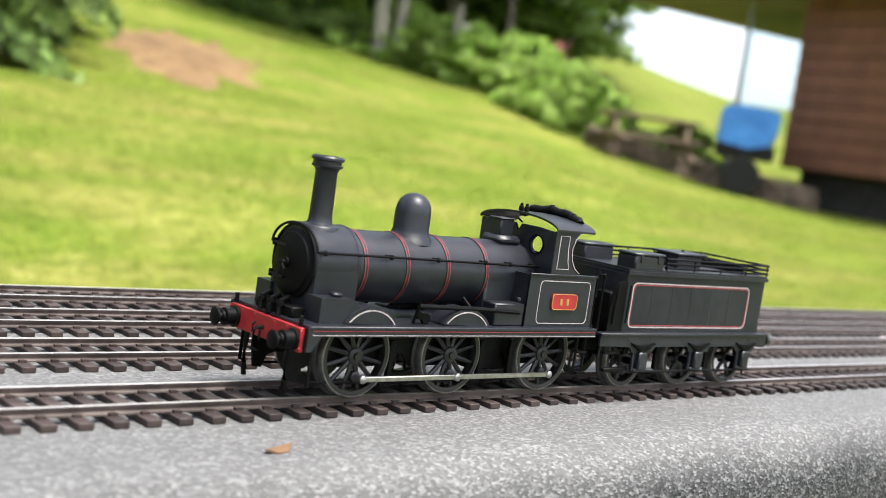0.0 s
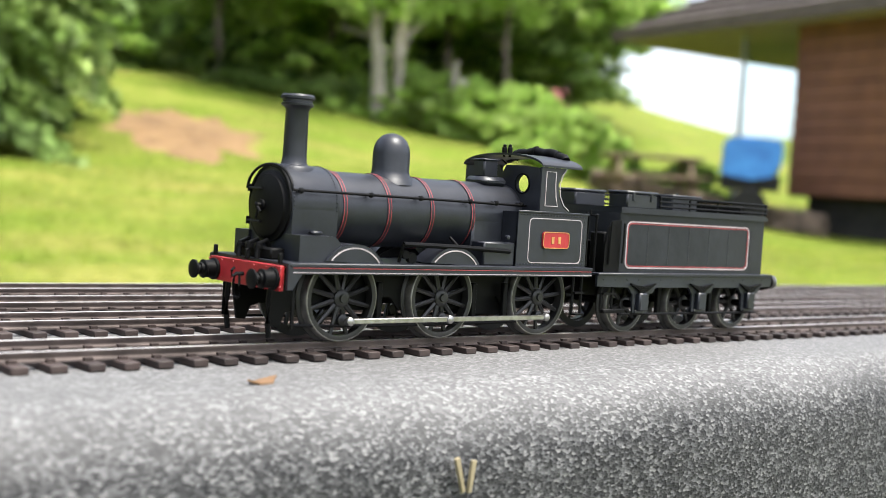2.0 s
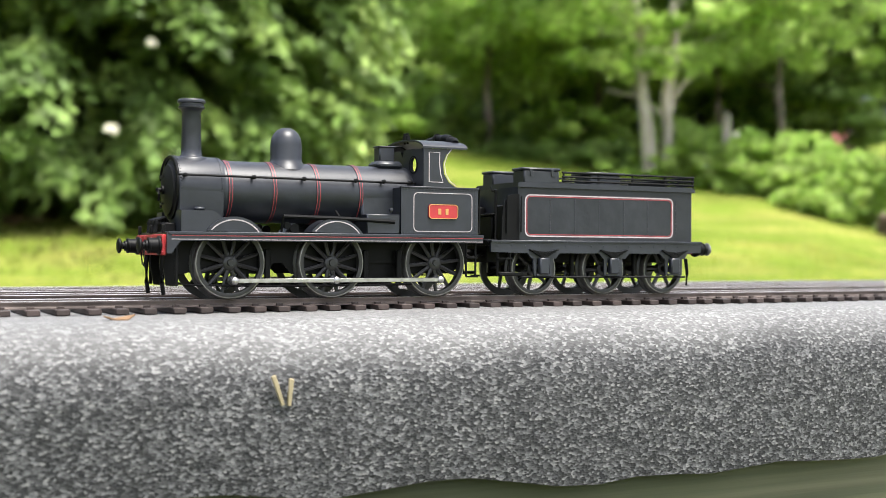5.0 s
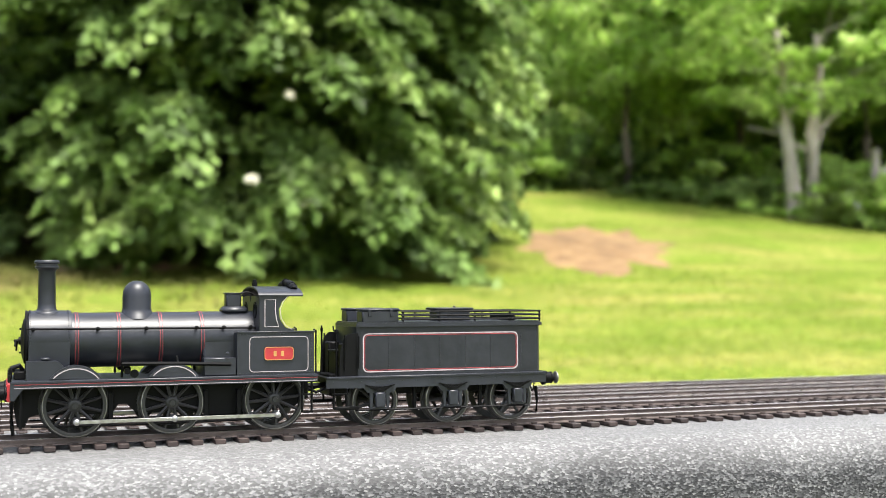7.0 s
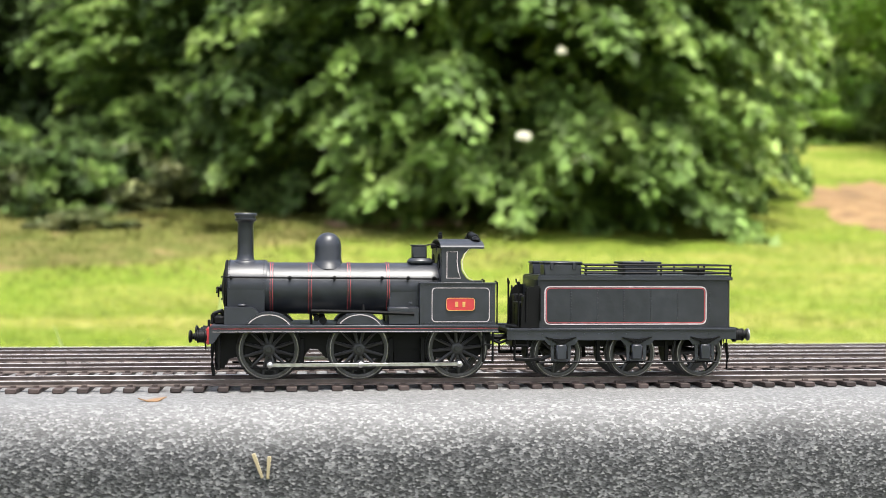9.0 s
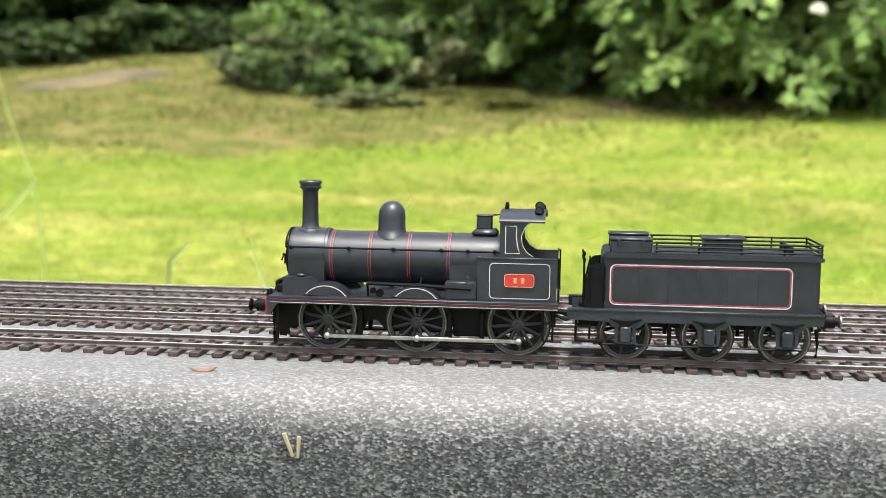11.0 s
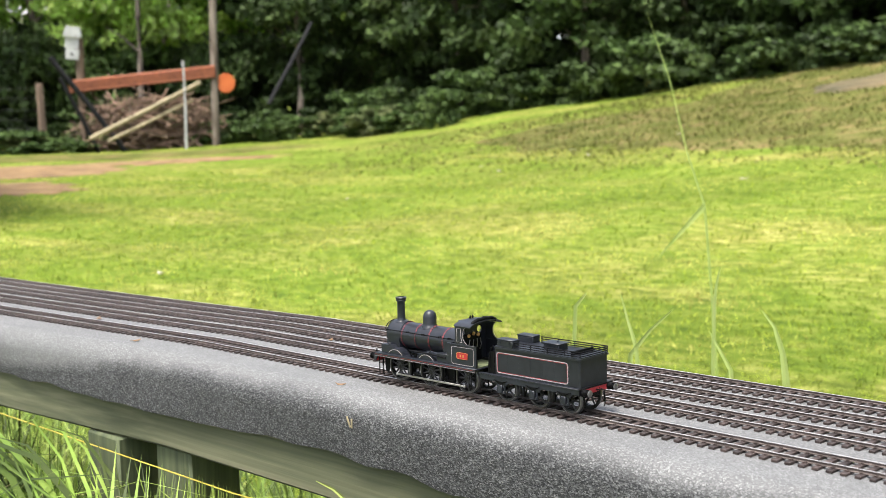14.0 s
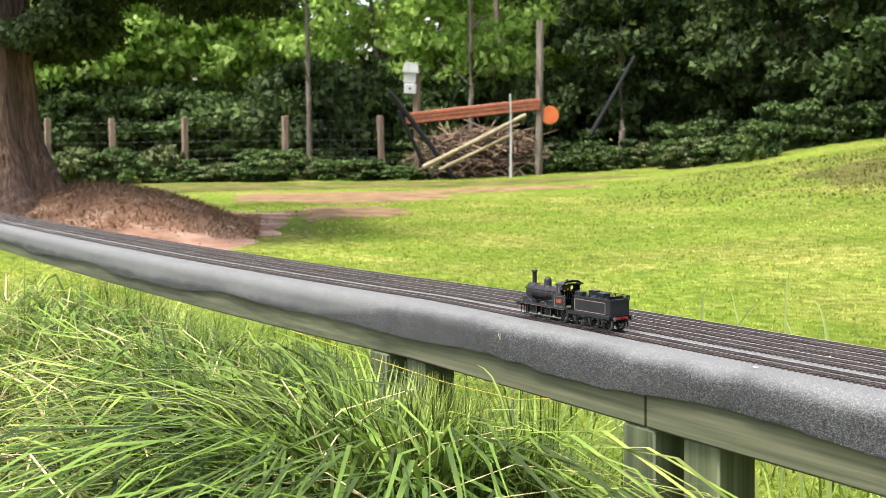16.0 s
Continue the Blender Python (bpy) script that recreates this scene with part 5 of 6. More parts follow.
def spray_crown(name, seed, radius, height, sprays, per, size, mat):
    """A leafy crown built of drooping sprays in uneven tiers, with dark gaps between them."""
    rng = np.random.default_rng(seed)
    out = []
    for _ in range(sprays):
        a, h = rng.uniform(0, 2 * np.pi), rng.random()
        girth = radius * (0.72 + 0.34 * np.sin(np.pi * min(1, 0.25 + h * 0.75))) * (0.86 + 0.2 * np.sin(3 * a + 7 * h) + 0.1 * np.sin(7 * a - 5 * h))
        q = girth * (0.35 + 0.5 * rng.random() ** 0.5) * (1 if h < 0.75 else 1 - 1.6 * (h - 0.75))
        o = np.array([np.cos(a), np.sin(a), rng.uniform(-0.25, 0.3)])
        o /= np.linalg.norm(o)
        out.append(((q * np.cos(a), q * np.sin(a), height * (0.06 + 0.92 * h)), o, rng.uniform(0.28, 0.5) * radius, rng.uniform(0.13, 0.24) * radius))
    v, f = spray_cloud(rng, out, per, size)
    ob = raw_mesh(name, v, f, mat)
    me = ob.data
    bpy.data.objects.remove(ob)
    return me


def crown_mesh(name, seed, radii, base, height, clumps, per, size, mat, droop=0.3, hollow=0.35):
    rng = np.random.default_rng(seed)
    cl = []
    for _ in range(clumps):
        d = rng.normal(size=3)
        d /= np.linalg.norm(d)
        w = hollow + (1 - hollow) * rng.random() ** 0.5
        c = np.array([radii[0] * d[0] * w, radii[1] * d[1] * w, base + height / 2 + height / 2 * d[2] * w])
        q = rng.uniform(0.11, 0.24) * (radii[0] + radii[1]) / 2
        cl.append((c, np.array([q * 1.3, q * 1.3, q * 0.6])))
    v, f = leaf_cloud(rng, cl, per, size, droop)
    ob = raw_mesh(name, v, f, mat)
    me = ob.data
    bpy.data.objects.remove(ob)
    return me


def limbs(bm, foot, top, r, spread, n, rng):
    foot, top = Vector(foot), Vector(top)
    bends = [foot.lerp(top, i / 6) + Vector((rng.uniform(-1, 1), rng.uniform(-1, 1), 0)) * r * (0.5 if 0 < i else 0) for i in range(7)]
    tube(bm, bends, r, 10, 0.35)
    for i in range(n):
        f = rng.uniform(0.35, 0.95)
        p = foot.lerp(top, f)
        a = rng.uniform(0, 6.28)
        q = p + Vector((math.cos(a), math.sin(a), rng.uniform(0.3, 0.9))) * spread * rng.uniform(0.5, 1)
        tube(bm, [p, p.lerp(q, 0.5) + Vector((0, 0, 0.08 * spread)), q], r * 0.32 * (1.2 - f), 6, 0.3)
    return bm


CROWNS = {}
# crown kinds: radius, height, clumps, leaves in each, leaf length
SHAPES = {"shrub": (1.9, 5.4, 330, 95, 0.15), "wood": (2.7, 7.6, 150, 62, 0.26), "hedge": (1.7, 4.2, 110, 110, 0.15), "bush": (0.8, 0.9, 36, 70, 0.115), "low": (1.7, 1.7, 150, 100, 0.14), "young": (2.4, 5.4, 125, 84, 0.175)}


def tree(az, r, leaf, radius, height, trunk_h, trunk_r, label, lean=0.0, seed=0, group="", name="tree", stems=1, up=-0.05, category="tree", bark=None, shape="wood", reach=0.6):
    mats = {"mid": LEAF, "dark": LEAF_DARK, "light": LEAF_LIGHT, "deep": LEAF_DEEP, "dull": LEAF_DULL, "rough": TUSSOCK}
    if name == "bush":
        shape = "bush"
    R0, H0, clumps, per, size = SHAPES[shape]
    key = (leaf, shape, seed % 3)
    if key not in CROWNS:
        CROWNS[key] = spray_crown("crown", seed + 3, R0, H0, clumps, per, size, mats[leaf]) if shape == "shrub" else crown_mesh("crown", seed + 3, (R0, R0), 0, H0, clumps, per, size, mats[leaf], hollow=0.55)
    p = polar(az, r, up)
    root = group_empty(name, p)
    tagged(root, label, category, group=group)
    rng = random.Random(seed * 7 + 1)
    if trunk_r > 0:
        for s in range(stems):
            bm = bmesh.new()
            off = (s - (stems - 1) / 2) * trunk_r * 2.9
            limbs(bm, (off * 0.6, 0, -0.1), (off * 2 + lean, 0, trunk_h + height * reach), trunk_r, radius * 0.6, 7, rng)
            part("trunk", bm, bark or BARK, root)
    o = new("crown", CROWNS[key])
    o.parent = root
    o.matrix_basis = Matrix.Translation((lean, 0, trunk_h)) @ Matrix.Rotation(rng.uniform(0, 6.28), 4, "Z") @ Matrix.Diagonal((radius / R0, radius / R0, height / H0, 1))
    return root


R = random.Random(4)
# flowering elder and leafy shrubs close behind the lawn
for i, (az, r, rad, h) in enumerate([(-4.5, 14.6, 1.6, 3.6), (0.5, 13.6, 1.7, 4.6), (5.0, 12.8, 1.8, 5.2), (9.0, 12.4, 1.9, 5.6), (13.0, 12.6, 1.9, 5.8), (15.6, 13.0, 1.6, 5.8), (17.6, 13.8, 1.1, 5.0), (7.0, 14.6, 2.2, 6.6), (14.0, 15.4, 2.2, 6.8)]):
    tree(az, r, "dark" if i in (1, 7) else "mid", rad, h, 0.0, 0.09, "dense leafy green shrub drooping to the grass", seed=20 + i, group="flowering shrubs", up=-0.2, shape="shrub")
tree(19.6, 14.8, "mid", 1.3, 4.2, 1.7, 0.09, "leafy green shrub leaning out over the lawn", seed=31, group="flowering shrubs", up=-0.2, shape="shrub")
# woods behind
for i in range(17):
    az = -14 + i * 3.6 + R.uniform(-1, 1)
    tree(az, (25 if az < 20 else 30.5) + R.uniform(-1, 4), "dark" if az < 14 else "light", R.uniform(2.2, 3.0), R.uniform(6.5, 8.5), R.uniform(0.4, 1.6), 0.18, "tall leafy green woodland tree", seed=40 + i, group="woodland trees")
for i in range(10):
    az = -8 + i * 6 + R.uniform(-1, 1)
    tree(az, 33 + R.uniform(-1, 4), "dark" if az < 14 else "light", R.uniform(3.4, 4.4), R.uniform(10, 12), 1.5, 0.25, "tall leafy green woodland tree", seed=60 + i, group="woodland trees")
# hedge bank on the far side of the lawn
for i in range(24):
    az = -92 + i * 3.7 + R.uniform(-0.8, 0.8)
    rh, _ = bank(az)
    tree(az, rh + 1.8 + R.uniform(-0.4, 0.6), ("dark" if az < -66 or i % 3 == 0 else "deep"), R.uniform(1.4, 1.9), R.uniform(3.6, 5.0) if az > -51 else (R.uniform(1.6, 2.3) if az > -66 else R.uniform(1.3, 1.9)), R.uniform(0.0, 0.4), 0.1, "dark ivy-grown hedge tree", seed=80 + i, group="hedge trees", up=-0.15, shape="hedge" if az > -51 else "low")
for i in range(38):
    az = -66 + i * 1.55 + R.uniform(-0.5, 0.5)
    rh, _ = bank(az)
    tree(az, rh + 0.3 + R.uniform(-0.3, 0.3), ("dark", "deep", "deep")[i % 3], R.uniform(0.5, 0.9), R.uniform(0.5, 1.0), 0, 0, "low bramble and nettle bush at the hedge foot", seed=120 + i, group="hedge bushes", name="bush", category="bush", up=-0.1)
for i in range(13):
    az = -56 + i * 3.3 + R.uniform(-0.8, 0.8)
    tree(az, bank(az)[0] + 6.0 + R.uniform(-0.5, 1.5), "dark" if i % 4 else "mid", R.uniform(2.0, 2.6), R.uniform(5.5, 7.0), 0.3, 0.14, "tall dark tree behind the hedge", seed=400 + i, group="woodland trees", up=-0.2)
for i, az in enumerate((-66.5, -58.4, -51.0)):
    tree(az, 23.2 + 0.3 * (i % 2), "dark", 1.2, 1.8, 4.2, 0.07, "thin ivy-clad tree leaning over the fence", seed=420 + i, group="overhanging trees", up=-0.1, shape="hedge")
# leafy weeds along the fence foot
for i in range(34):
    az = -82 + i * 1.15 + R.uniform(-0.4, 0.4)
    tree(az, (22.0 if az < -62 else bank(az)[0] - 1.3) + R.uniform(-0.3, 0.4), ("dark", "dull", "dark")[i % 3], R.uniform(0.4, 0.75), R.uniform(0.3, 0.85), 0, 0, "low leafy weeds before the fence", seed=450 + i, group="fence weeds", name="bush", category="bush", up=-0.06)
for i in range(11):
    az = -15 + i * 1.15 + R.uniform(-0.4, 0.4)
    tree(az, R.uniform(12.2, 14.4), ("dull", "mid", "dark")[i % 3], R.uniform(0.5, 0.8), R.uniform(0.55, 0.95), 0, 0, "leafy weeds and young shrubs on the bank", seed=500 + i, group="bank shrubs", name="bush", category="bush", up=-0.08)
# rough bank growth
for i in range(12):
    az = -10 + i * 1.15 + R.uniform(-0.6, 0.6)
    tree(az, R.uniform(11.2, 16.8), "rough" if az < -10 or i % 2 else "dull", R.uniform(0.25, 0.6), R.uniform(0.1, 0.26), 0, 0, "low weedy bush on the rough bank", seed=170 + i, group="bank bushes", name="bush", category="bush", up=-0.06)
# pale twin-stemmed tree, hedge by the lawn's brow, trees near the house
tree(36.9, 22.6, "light", 3.0, 5.8, 2.0, 0.16, "light green tree with two pale trunks", seed=201, stems=2, reach=0.26, bark=PALEBARK, shape="young")
tree(31.8, 25.2, "light", 2.4, 5.8, 1.1, 0.1, "light green young tree at the wood's edge", seed=202, shape="young")
tree(42.6, 24.6, "light", 2.2, 5.4, 2.3, 0.1, "light green tree over the shrubs", seed=203, shape="young")
tree(28.9, 24.4, "light", 2.2, 5.6, 1.0, 0.09, "light green young tree at the wood's edge", seed=208, shape="young")
tree(34.2, 26.0, "light", 2.4, 6.0, 1.4, 0.1, "light green young tree at the wood's edge", seed=206, shape="young")
tree(39.8, 26.6, "light", 2.4, 5.6, 2.3, 0.1, "light green young tree at the wood's edge", seed=207, shape="young")
tree(45.6, 28, "light", 2.0, 6.6, 1.6, 0.16, "leafy green tree at the wood's end", seed=204, shape="young")
for i in range(15):
    az = 30.0 + i * 1.15
    tree(az, bank(az)[0] + R.uniform(-1.6, 0.0), "light" if i > 4 else "mid", *((R.uniform(0.8, 1.2), R.uniform(1.1, 1.5)) if i > 6 else (R.uniform(0.5, 0.8), R.uniform(0.4, 0.8))), 0, 0, "bright green shrub along the lawn's brow", seed=210 + i, group="brow shrubs", name="bush", category="bush", up=-0.15)
for i, az in enumerate((46.8, 47.6, 48.2, 48.9, 49.6, 50.2, 50.8, 51.3, 52.2, 53.0)):
    tree(az, 21 + R.uniform(-0.5, 1), "mid" if i % 2 else "light", R.uniform(0.35, 0.6), R.uniform(0.5, 0.9), 0, 0, "small garden shrub near the terrace", seed=230 + i, group="garden shrubs", name="bush", category="bush", up=-0.05)
# light seen through the far trees, put into their bright leaf colour
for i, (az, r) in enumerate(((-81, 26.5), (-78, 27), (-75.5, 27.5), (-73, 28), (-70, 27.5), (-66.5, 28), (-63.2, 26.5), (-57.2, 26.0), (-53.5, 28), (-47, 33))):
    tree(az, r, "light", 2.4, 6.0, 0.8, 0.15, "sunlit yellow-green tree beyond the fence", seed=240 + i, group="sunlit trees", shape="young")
for i in range(9):
    az = -80 + i * 4.6 + R.uniform(-1, 1)
    tree(az, 30.5 + R.uniform(-0.5, 1.5), "mid", 1.5, 2.6, 4.6 + R.uniform(0, 1), 0.09, "thin-stemmed tree behind the fence", seed=260 + i, group="thin trees", shape="hedge", lean=R.uniform(-0.6, 0.6))
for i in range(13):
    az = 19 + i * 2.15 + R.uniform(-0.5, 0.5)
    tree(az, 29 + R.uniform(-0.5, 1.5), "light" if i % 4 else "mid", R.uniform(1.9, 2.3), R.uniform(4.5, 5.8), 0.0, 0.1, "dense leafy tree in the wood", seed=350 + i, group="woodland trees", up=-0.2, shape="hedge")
# undergrowth closing the wood's edge
for i in range(16):
    az = 12 + i * 1.6
    tree(az, bank(az)[0] + 1.6 + R.uniform(-0.3, 0.6), "light" if i % 2 else "mid", R.uniform(1.0, 1.4), R.uniform(1.2, 2.0), 0, 0, "dense undergrowth at the wood's edge", seed=300 + i, group="undergrowth", name="bush", category="bush", up=-0.2)
for i in range(14):
    az = -88 + i * 5.0
    tree(az, 29.5 + R.uniform(-0.5, 1), "mid" if i % 2 else "dark", R.uniform(1.6, 2.2), R.uniform(1.6, 2.6), 0, 0, "dense undergrowth behind the fence", seed=320 + i, group="undergrowth", name="bush", category="bush", up=-0.2)


def blossom(az, r, el, size):
    """A flat umbel of small cream florets among the leaves."""
    x, y = EYE[0] + r * math.sin(radians(az)), EYE[1] + r * math.cos(radians(az))
    rng = random.Random(int(az * 100))
    bm = bmesh.new()
    for k in range(46):
        a, q = rng.uniform(0, 6.28), size * rng.random() ** 0.5
        m = Matrix.Translation((q * math.cos(a), q * math.sin(a) * 0.6, q * math.sin(a) * 0.8 - 0.2 * q)) @ Matrix.Scale(size * 0.17, 4)
        bmesh.ops.create_icosphere(bm, subdivisions=1, radius=1, matrix=m)
    o = finish("elder_blossom", bm, FLOWER)
    o.location = (x, y, 0.1 + r * math.tan(radians(el)))
    tagged(o, "flat cream elder blossom among green leaves", "flower", group="elder blossoms")


for az, r, el, size in ((14.8, 10.6, 10.7, 0.085), (10.8, 10.5, 5.3, 0.06), (13.3, 10.8, 4.3, 0.065), (12.6, 10.6, 9.3, 0.05), (3.0, 11.2, 6.4, 0.04)):
    blossom(az, r, el, size)
# ---- house with a deep overhanging roof ----
def at_polar(az, r, z):
    return Vector((EYE[0] + r * math.sin(radians(az)), EYE[1] + r * math.cos(radians(az)), z))


def house():
    h = group_empty("house", at_polar(56.0, 19.0, 0))
    h.rotation_euler = (0, 0, radians(-99.5))
    tagged(h, "brown brick garden building with a deep overhanging tiled roof", "house")
    zb, ze = 0.42, 3.04
    bm = bmesh.new()
    box(bm, 0, 9.0, 0, 0.25, zb, ze, 0.01)
    box(bm, 0, 0.25, 0.25, 6.0, zb, ze, 0.01)
    box(bm, 8.75, 9.0, 0.25, 6.0, zb, ze, 0.01)
    box(bm, 0.25, 8.75, 5.75, 6.0, zb, ze, 0.01)
    wall = part("wall", bm, BRICKWALL, h)
    # solid near-black block stands in for the shade under the floor
    bm = bmesh.new()
    box(bm, 0.2, 9.0, 0.2, 5.9, -0.8, zb, 0)
    part("underfloor", bm, GAPSHADE, h, "near-black block for the shade under the raised floor")
    bm = bmesh.new()
    for k in range(11):
        box(bm, -0.02, 9.02, -0.03, 0.0, zb + 0.01 + k * 0.243, zb + 0.235 + k * 0.243, 0.006)
    part("cladding", bm, BRICKWALL, wall)
    # hipped roof
    x0, x1, y0, y1 = -3.8, 10.5, -0.6, 7.6
    zr, run = ze + 0.12, 4.1
    bm = bmesh.new()
    v = [bm.verts.new(p) for p in ((x0, y0, zr), (x1, y0, zr), (x1, y1, zr), (x0, y1, zr), (x0 + run, (y0 + y1) / 2, zr + 2.45), (x1 - run, (y0 + y1) / 2, zr + 2.45))]
    for f in ((0, 1, 5, 4), (1, 2, 5), (2, 3, 4, 5), (3, 0, 4), (3, 2, 1, 0)):
        bm.faces.new([v[i] for i in f])
    roof = part("roof", bm, ROOF, h)
    slope = Vector((0, run, 2.45)).normalized()
    for k in range(14):
        f = k / 14
        yy, zz = y0 + run * f, zr + 2.45 * f
        bm = bmesh.new()
        box(bm, x0 + run * f, x1 - run * f, yy - 0.02, yy + 0.30, zz + 0.01, zz + 0.06)
        part("tile_course", bm, ROOF, roof)
    bm = bmesh.new()
    box(bm, x0 - 0.02, x1, y0 - 0.03, y0, zr - 0.16, zr + 0.05, 0.004)
    box(bm, x0 - 0.03, x0, y0, y1, zr - 0.16, zr + 0.05, 0.004)
    part("fascia", bm, FASCIA, roof)
    bm = bmesh.new()
    box(bm, x0, x1, y0, y1, zr - 0.14, zr - 0.11)
    part("soffit", bm, SOFFIT, roof, "cream soffit boards")
    bm = bmesh.new()
    box(bm, -1.34, -1.27, 0.1, 0.17, -0.3, ze - 0.02, 0.008)
    screen = part("screen_post", bm, WHITE, h, "slim pale post of the glass screen")
    bm = bmesh.new()
    box(bm, -1.27, 0.0, 0.125, 0.14, 0.9, 2.85)
    pane = part("screen_pane", bm, GLASS, screen, "clear glass windbreak")
    pane.visible_shadow = False


house()


def blue_trailer():
    p = at_polar(54.2, 18.2, 0)
    t = group_empty("covered_trailer", p)
    t.rotation_euler = (0, 0, radians(-56))
    tagged(t, "small garden trailer under a bright blue tarpaulin", "trailer")
    z = ground_at(p.x, p.y)
    bm = bmesh.new()
    extrude(bm, [(-0.43, 0.62), (-0.40, 1.16), (-0.2, 1.21), (0.2, 1.2), (0.44, 1.16), (0.42, 0.8), (0.3, 0.6), (0.0, 0.55)], -0.5, 0.5)
    bmesh.ops.bevel(bm, geom=list(bm.edges), offset=0.04, segments=2, affect="EDGES")
    part("tarpaulin", bm, BLUE, t)
    bm = bmesh.new()
    box(bm, -0.42, 0.42, -0.48, 0.48, 0.45, 0.66, 0.02)
    part("body", bm, DARKMETAL, t)
    for s in (-1, 1):
        bm = bmesh.new()
        lathe(bm, [(0.14, -0.05), (0.27, -0.05), (0.28, 0.0), (0.27, 0.05), (0.14, 0.05)], (0.0, s * 0.5, z + 0.27), "y", 20)
        part("wheel", bm, DARKMETAL, t)
    bm = bmesh.new()
    box(bm, -0.05, 0.05, -0.5, 0.5, z + 0.25, 0.5)
    part("axle", bm, DARKMETAL, t)


blue_trailer()


def garden_table():
    p = polar(49.6, 18.6)
    o = group_empty("picnic_table", p)
    o.rotation_euler = (0, 0, radians(-38))
    tagged(o, "brown wooden picnic table with benches on the terrace", "table")
    for k in range(4):
        bm = bmesh.new()
        box(bm, -0.75, 0.75, -0.34 + k * 0.175, -0.18 + k * 0.175, 0.70, 0.74, 0.005)
        part("tabletop_board", bm, OLDWOOD, o)
    for q in (-0.68, 0.55):
        bm = bmesh.new()
        box(bm, -0.75, 0.75, q, q + 0.14, 0.40, 0.44, 0.005)
        part("bench_board", bm, OLDWOOD, o)
    for x in (-0.55, 0.55):
        bm = bmesh.new()
        box(bm, x - 0.04, x + 0.04, -0.66, 0.66, 0.33, 0.40, 0.005)
        tube(bm, [(x, -0.6, -0.1), (x, -0.25, 0.70)], 0.04, 6)
        tube(bm, [(x, 0.6, -0.1), (x, 0.25, 0.70)], 0.04, 6)
        part("trestle", bm, OLDWOOD, o)


garden_table()


def stone_terrace():
    w = group_empty("terrace_wall")
    tagged(w, "low rubble stone terrace wall before the house", "wall", kind="structure")
    rng = random.Random(8)
    bms = []
    for k in range(3):
        bm = bmesh.new()
        bmesh.ops.create_icosphere(bm, subdivisions=2, radius=1)
        for v in bm.verts:
            v.co *= 1 + 0.25 * noise.noise(v.co * 1.4 + Vector((k * 5, 0, 0)))
        o = finish("stone", bm, STONE)
        bms.append(o.data)
        bpy.data.objects.remove(o)
    for k in range(96):
        az = 47.0 + (k % 32) * 0.34 + rng.uniform(-0.08, 0.08)
        r = 19.2 - 0.03 * (k % 32) + rng.uniform(-0.05, 0.05)
        x, y = EYE[0] + r * math.sin(radians(az)), EYE[1] + r * math.cos(radians(az))
        o = new("stone", bms[k % 3])
        o.parent = w
        o.matrix_basis = Matrix.Translation((x, y, ground_at(x, y) + 0.05 + 0.11 * (k // 32))) @ Euler((rng.uniform(-0.3, 0.3), rng.uniform(-0.3, 0.3), rng.uniform(0, 6))).to_matrix().to_4x4() @ Matrix.Diagonal((0.1, 0.08, 0.07, 1))


stone_terrace()


def far_house(az, r, z, w):
    h = group_empty("far_house", at_polar(az, r, z))
    h.rotation_euler = (0, 0, radians(-az + 12))
    tagged(h, "distant pale rendered house seen between the trees", "house", group="distant houses")
    bm = bmesh.new()
    box(bm, -w / 2, w / 2, 0, 6, -3, 4.6)
    part("wall", bm, RENDER, h)
    bm = bmesh.new()
    extrude(bm, [(-0.4, 4.6), (6.4, 4.6), (3.0, 7.4)], -w / 2 - 0.3, w / 2 + 0.3, "yz")
    part("roof", bm, SLATE, h)
    for x in (-w * 0.25, w * 0.25):
        bm = bmesh.new()
        box(bm, x - 0.5, x + 0.5, -0.06, 0.02, 1.4, 2.9)
        win = part("window", bm, DARKMETAL, h)
        bm = bmesh.new()
        box(bm, x - 0.6, x + 0.6, -0.1, 0.0, 1.3, 1.39)
        part("sill", bm, WHITE, win)


far_house(-73.5, 62, 1.0, 7)
far_house(-62.0, 66, 1.5, 8)


# ---- fence, beam, nest box and brush pile on the far side ----
def stick(name, a, b, r, mat, label, category, seg=8, taper=0.9, group=""):
    bm = bmesh.new()
    tube(bm, [a, Vector(a).lerp(Vector(b), 0.5) + Vector((0.01, 0.01, 0)), b], r, seg, taper)
    return tagged(finish(name, bm, mat), label, category, group=group)


def fence():
    f = group_empty("wire_fence")
    tagged(f, "stock fence with rough wooden posts and square wire mesh", "fence")
    azs = (-82.5, -79.0, -76.0, -72.6, -67.7, -62.9)
    tops = []
    for k, az in enumerate(azs):
        p = polar(az, 22.8)
        bm = bmesh.new()
        lean = 0.05 * math.sin(k * 2.3)
        box(bm, -0.055, 0.055, -0.055, 0.055, -0.2, 1.22, 0.012)
        for v in bm.verts:
            v.co += p + Vector((lean * v.co.z, 0, 0))
        part("post", bm, OLDWOOD, f)
        tops.append(p)
    bm = bmesh.new()
    for a, b in zip(tops, tops[1:]):
        for h in (0.1, 0.25, 0.4, 0.56, 0.74, 0.95, 1.12):
            tube(bm, [a + Vector((0, -0.06, h)), b + Vector((0, -0.06, h))], 0.0022, 4)
        n = int((b - a).length / 0.22)
        for i in range(1, n):
            q = a.lerp(b, i / n)
            tube(bm, [q + Vector((0, -0.06, 0.1)), q + Vector((0, -0.06, 0.95))], 0.0018, 4)
    tagged(part("wire_mesh", bm, WIRE, f), kind="stuff")


fence()


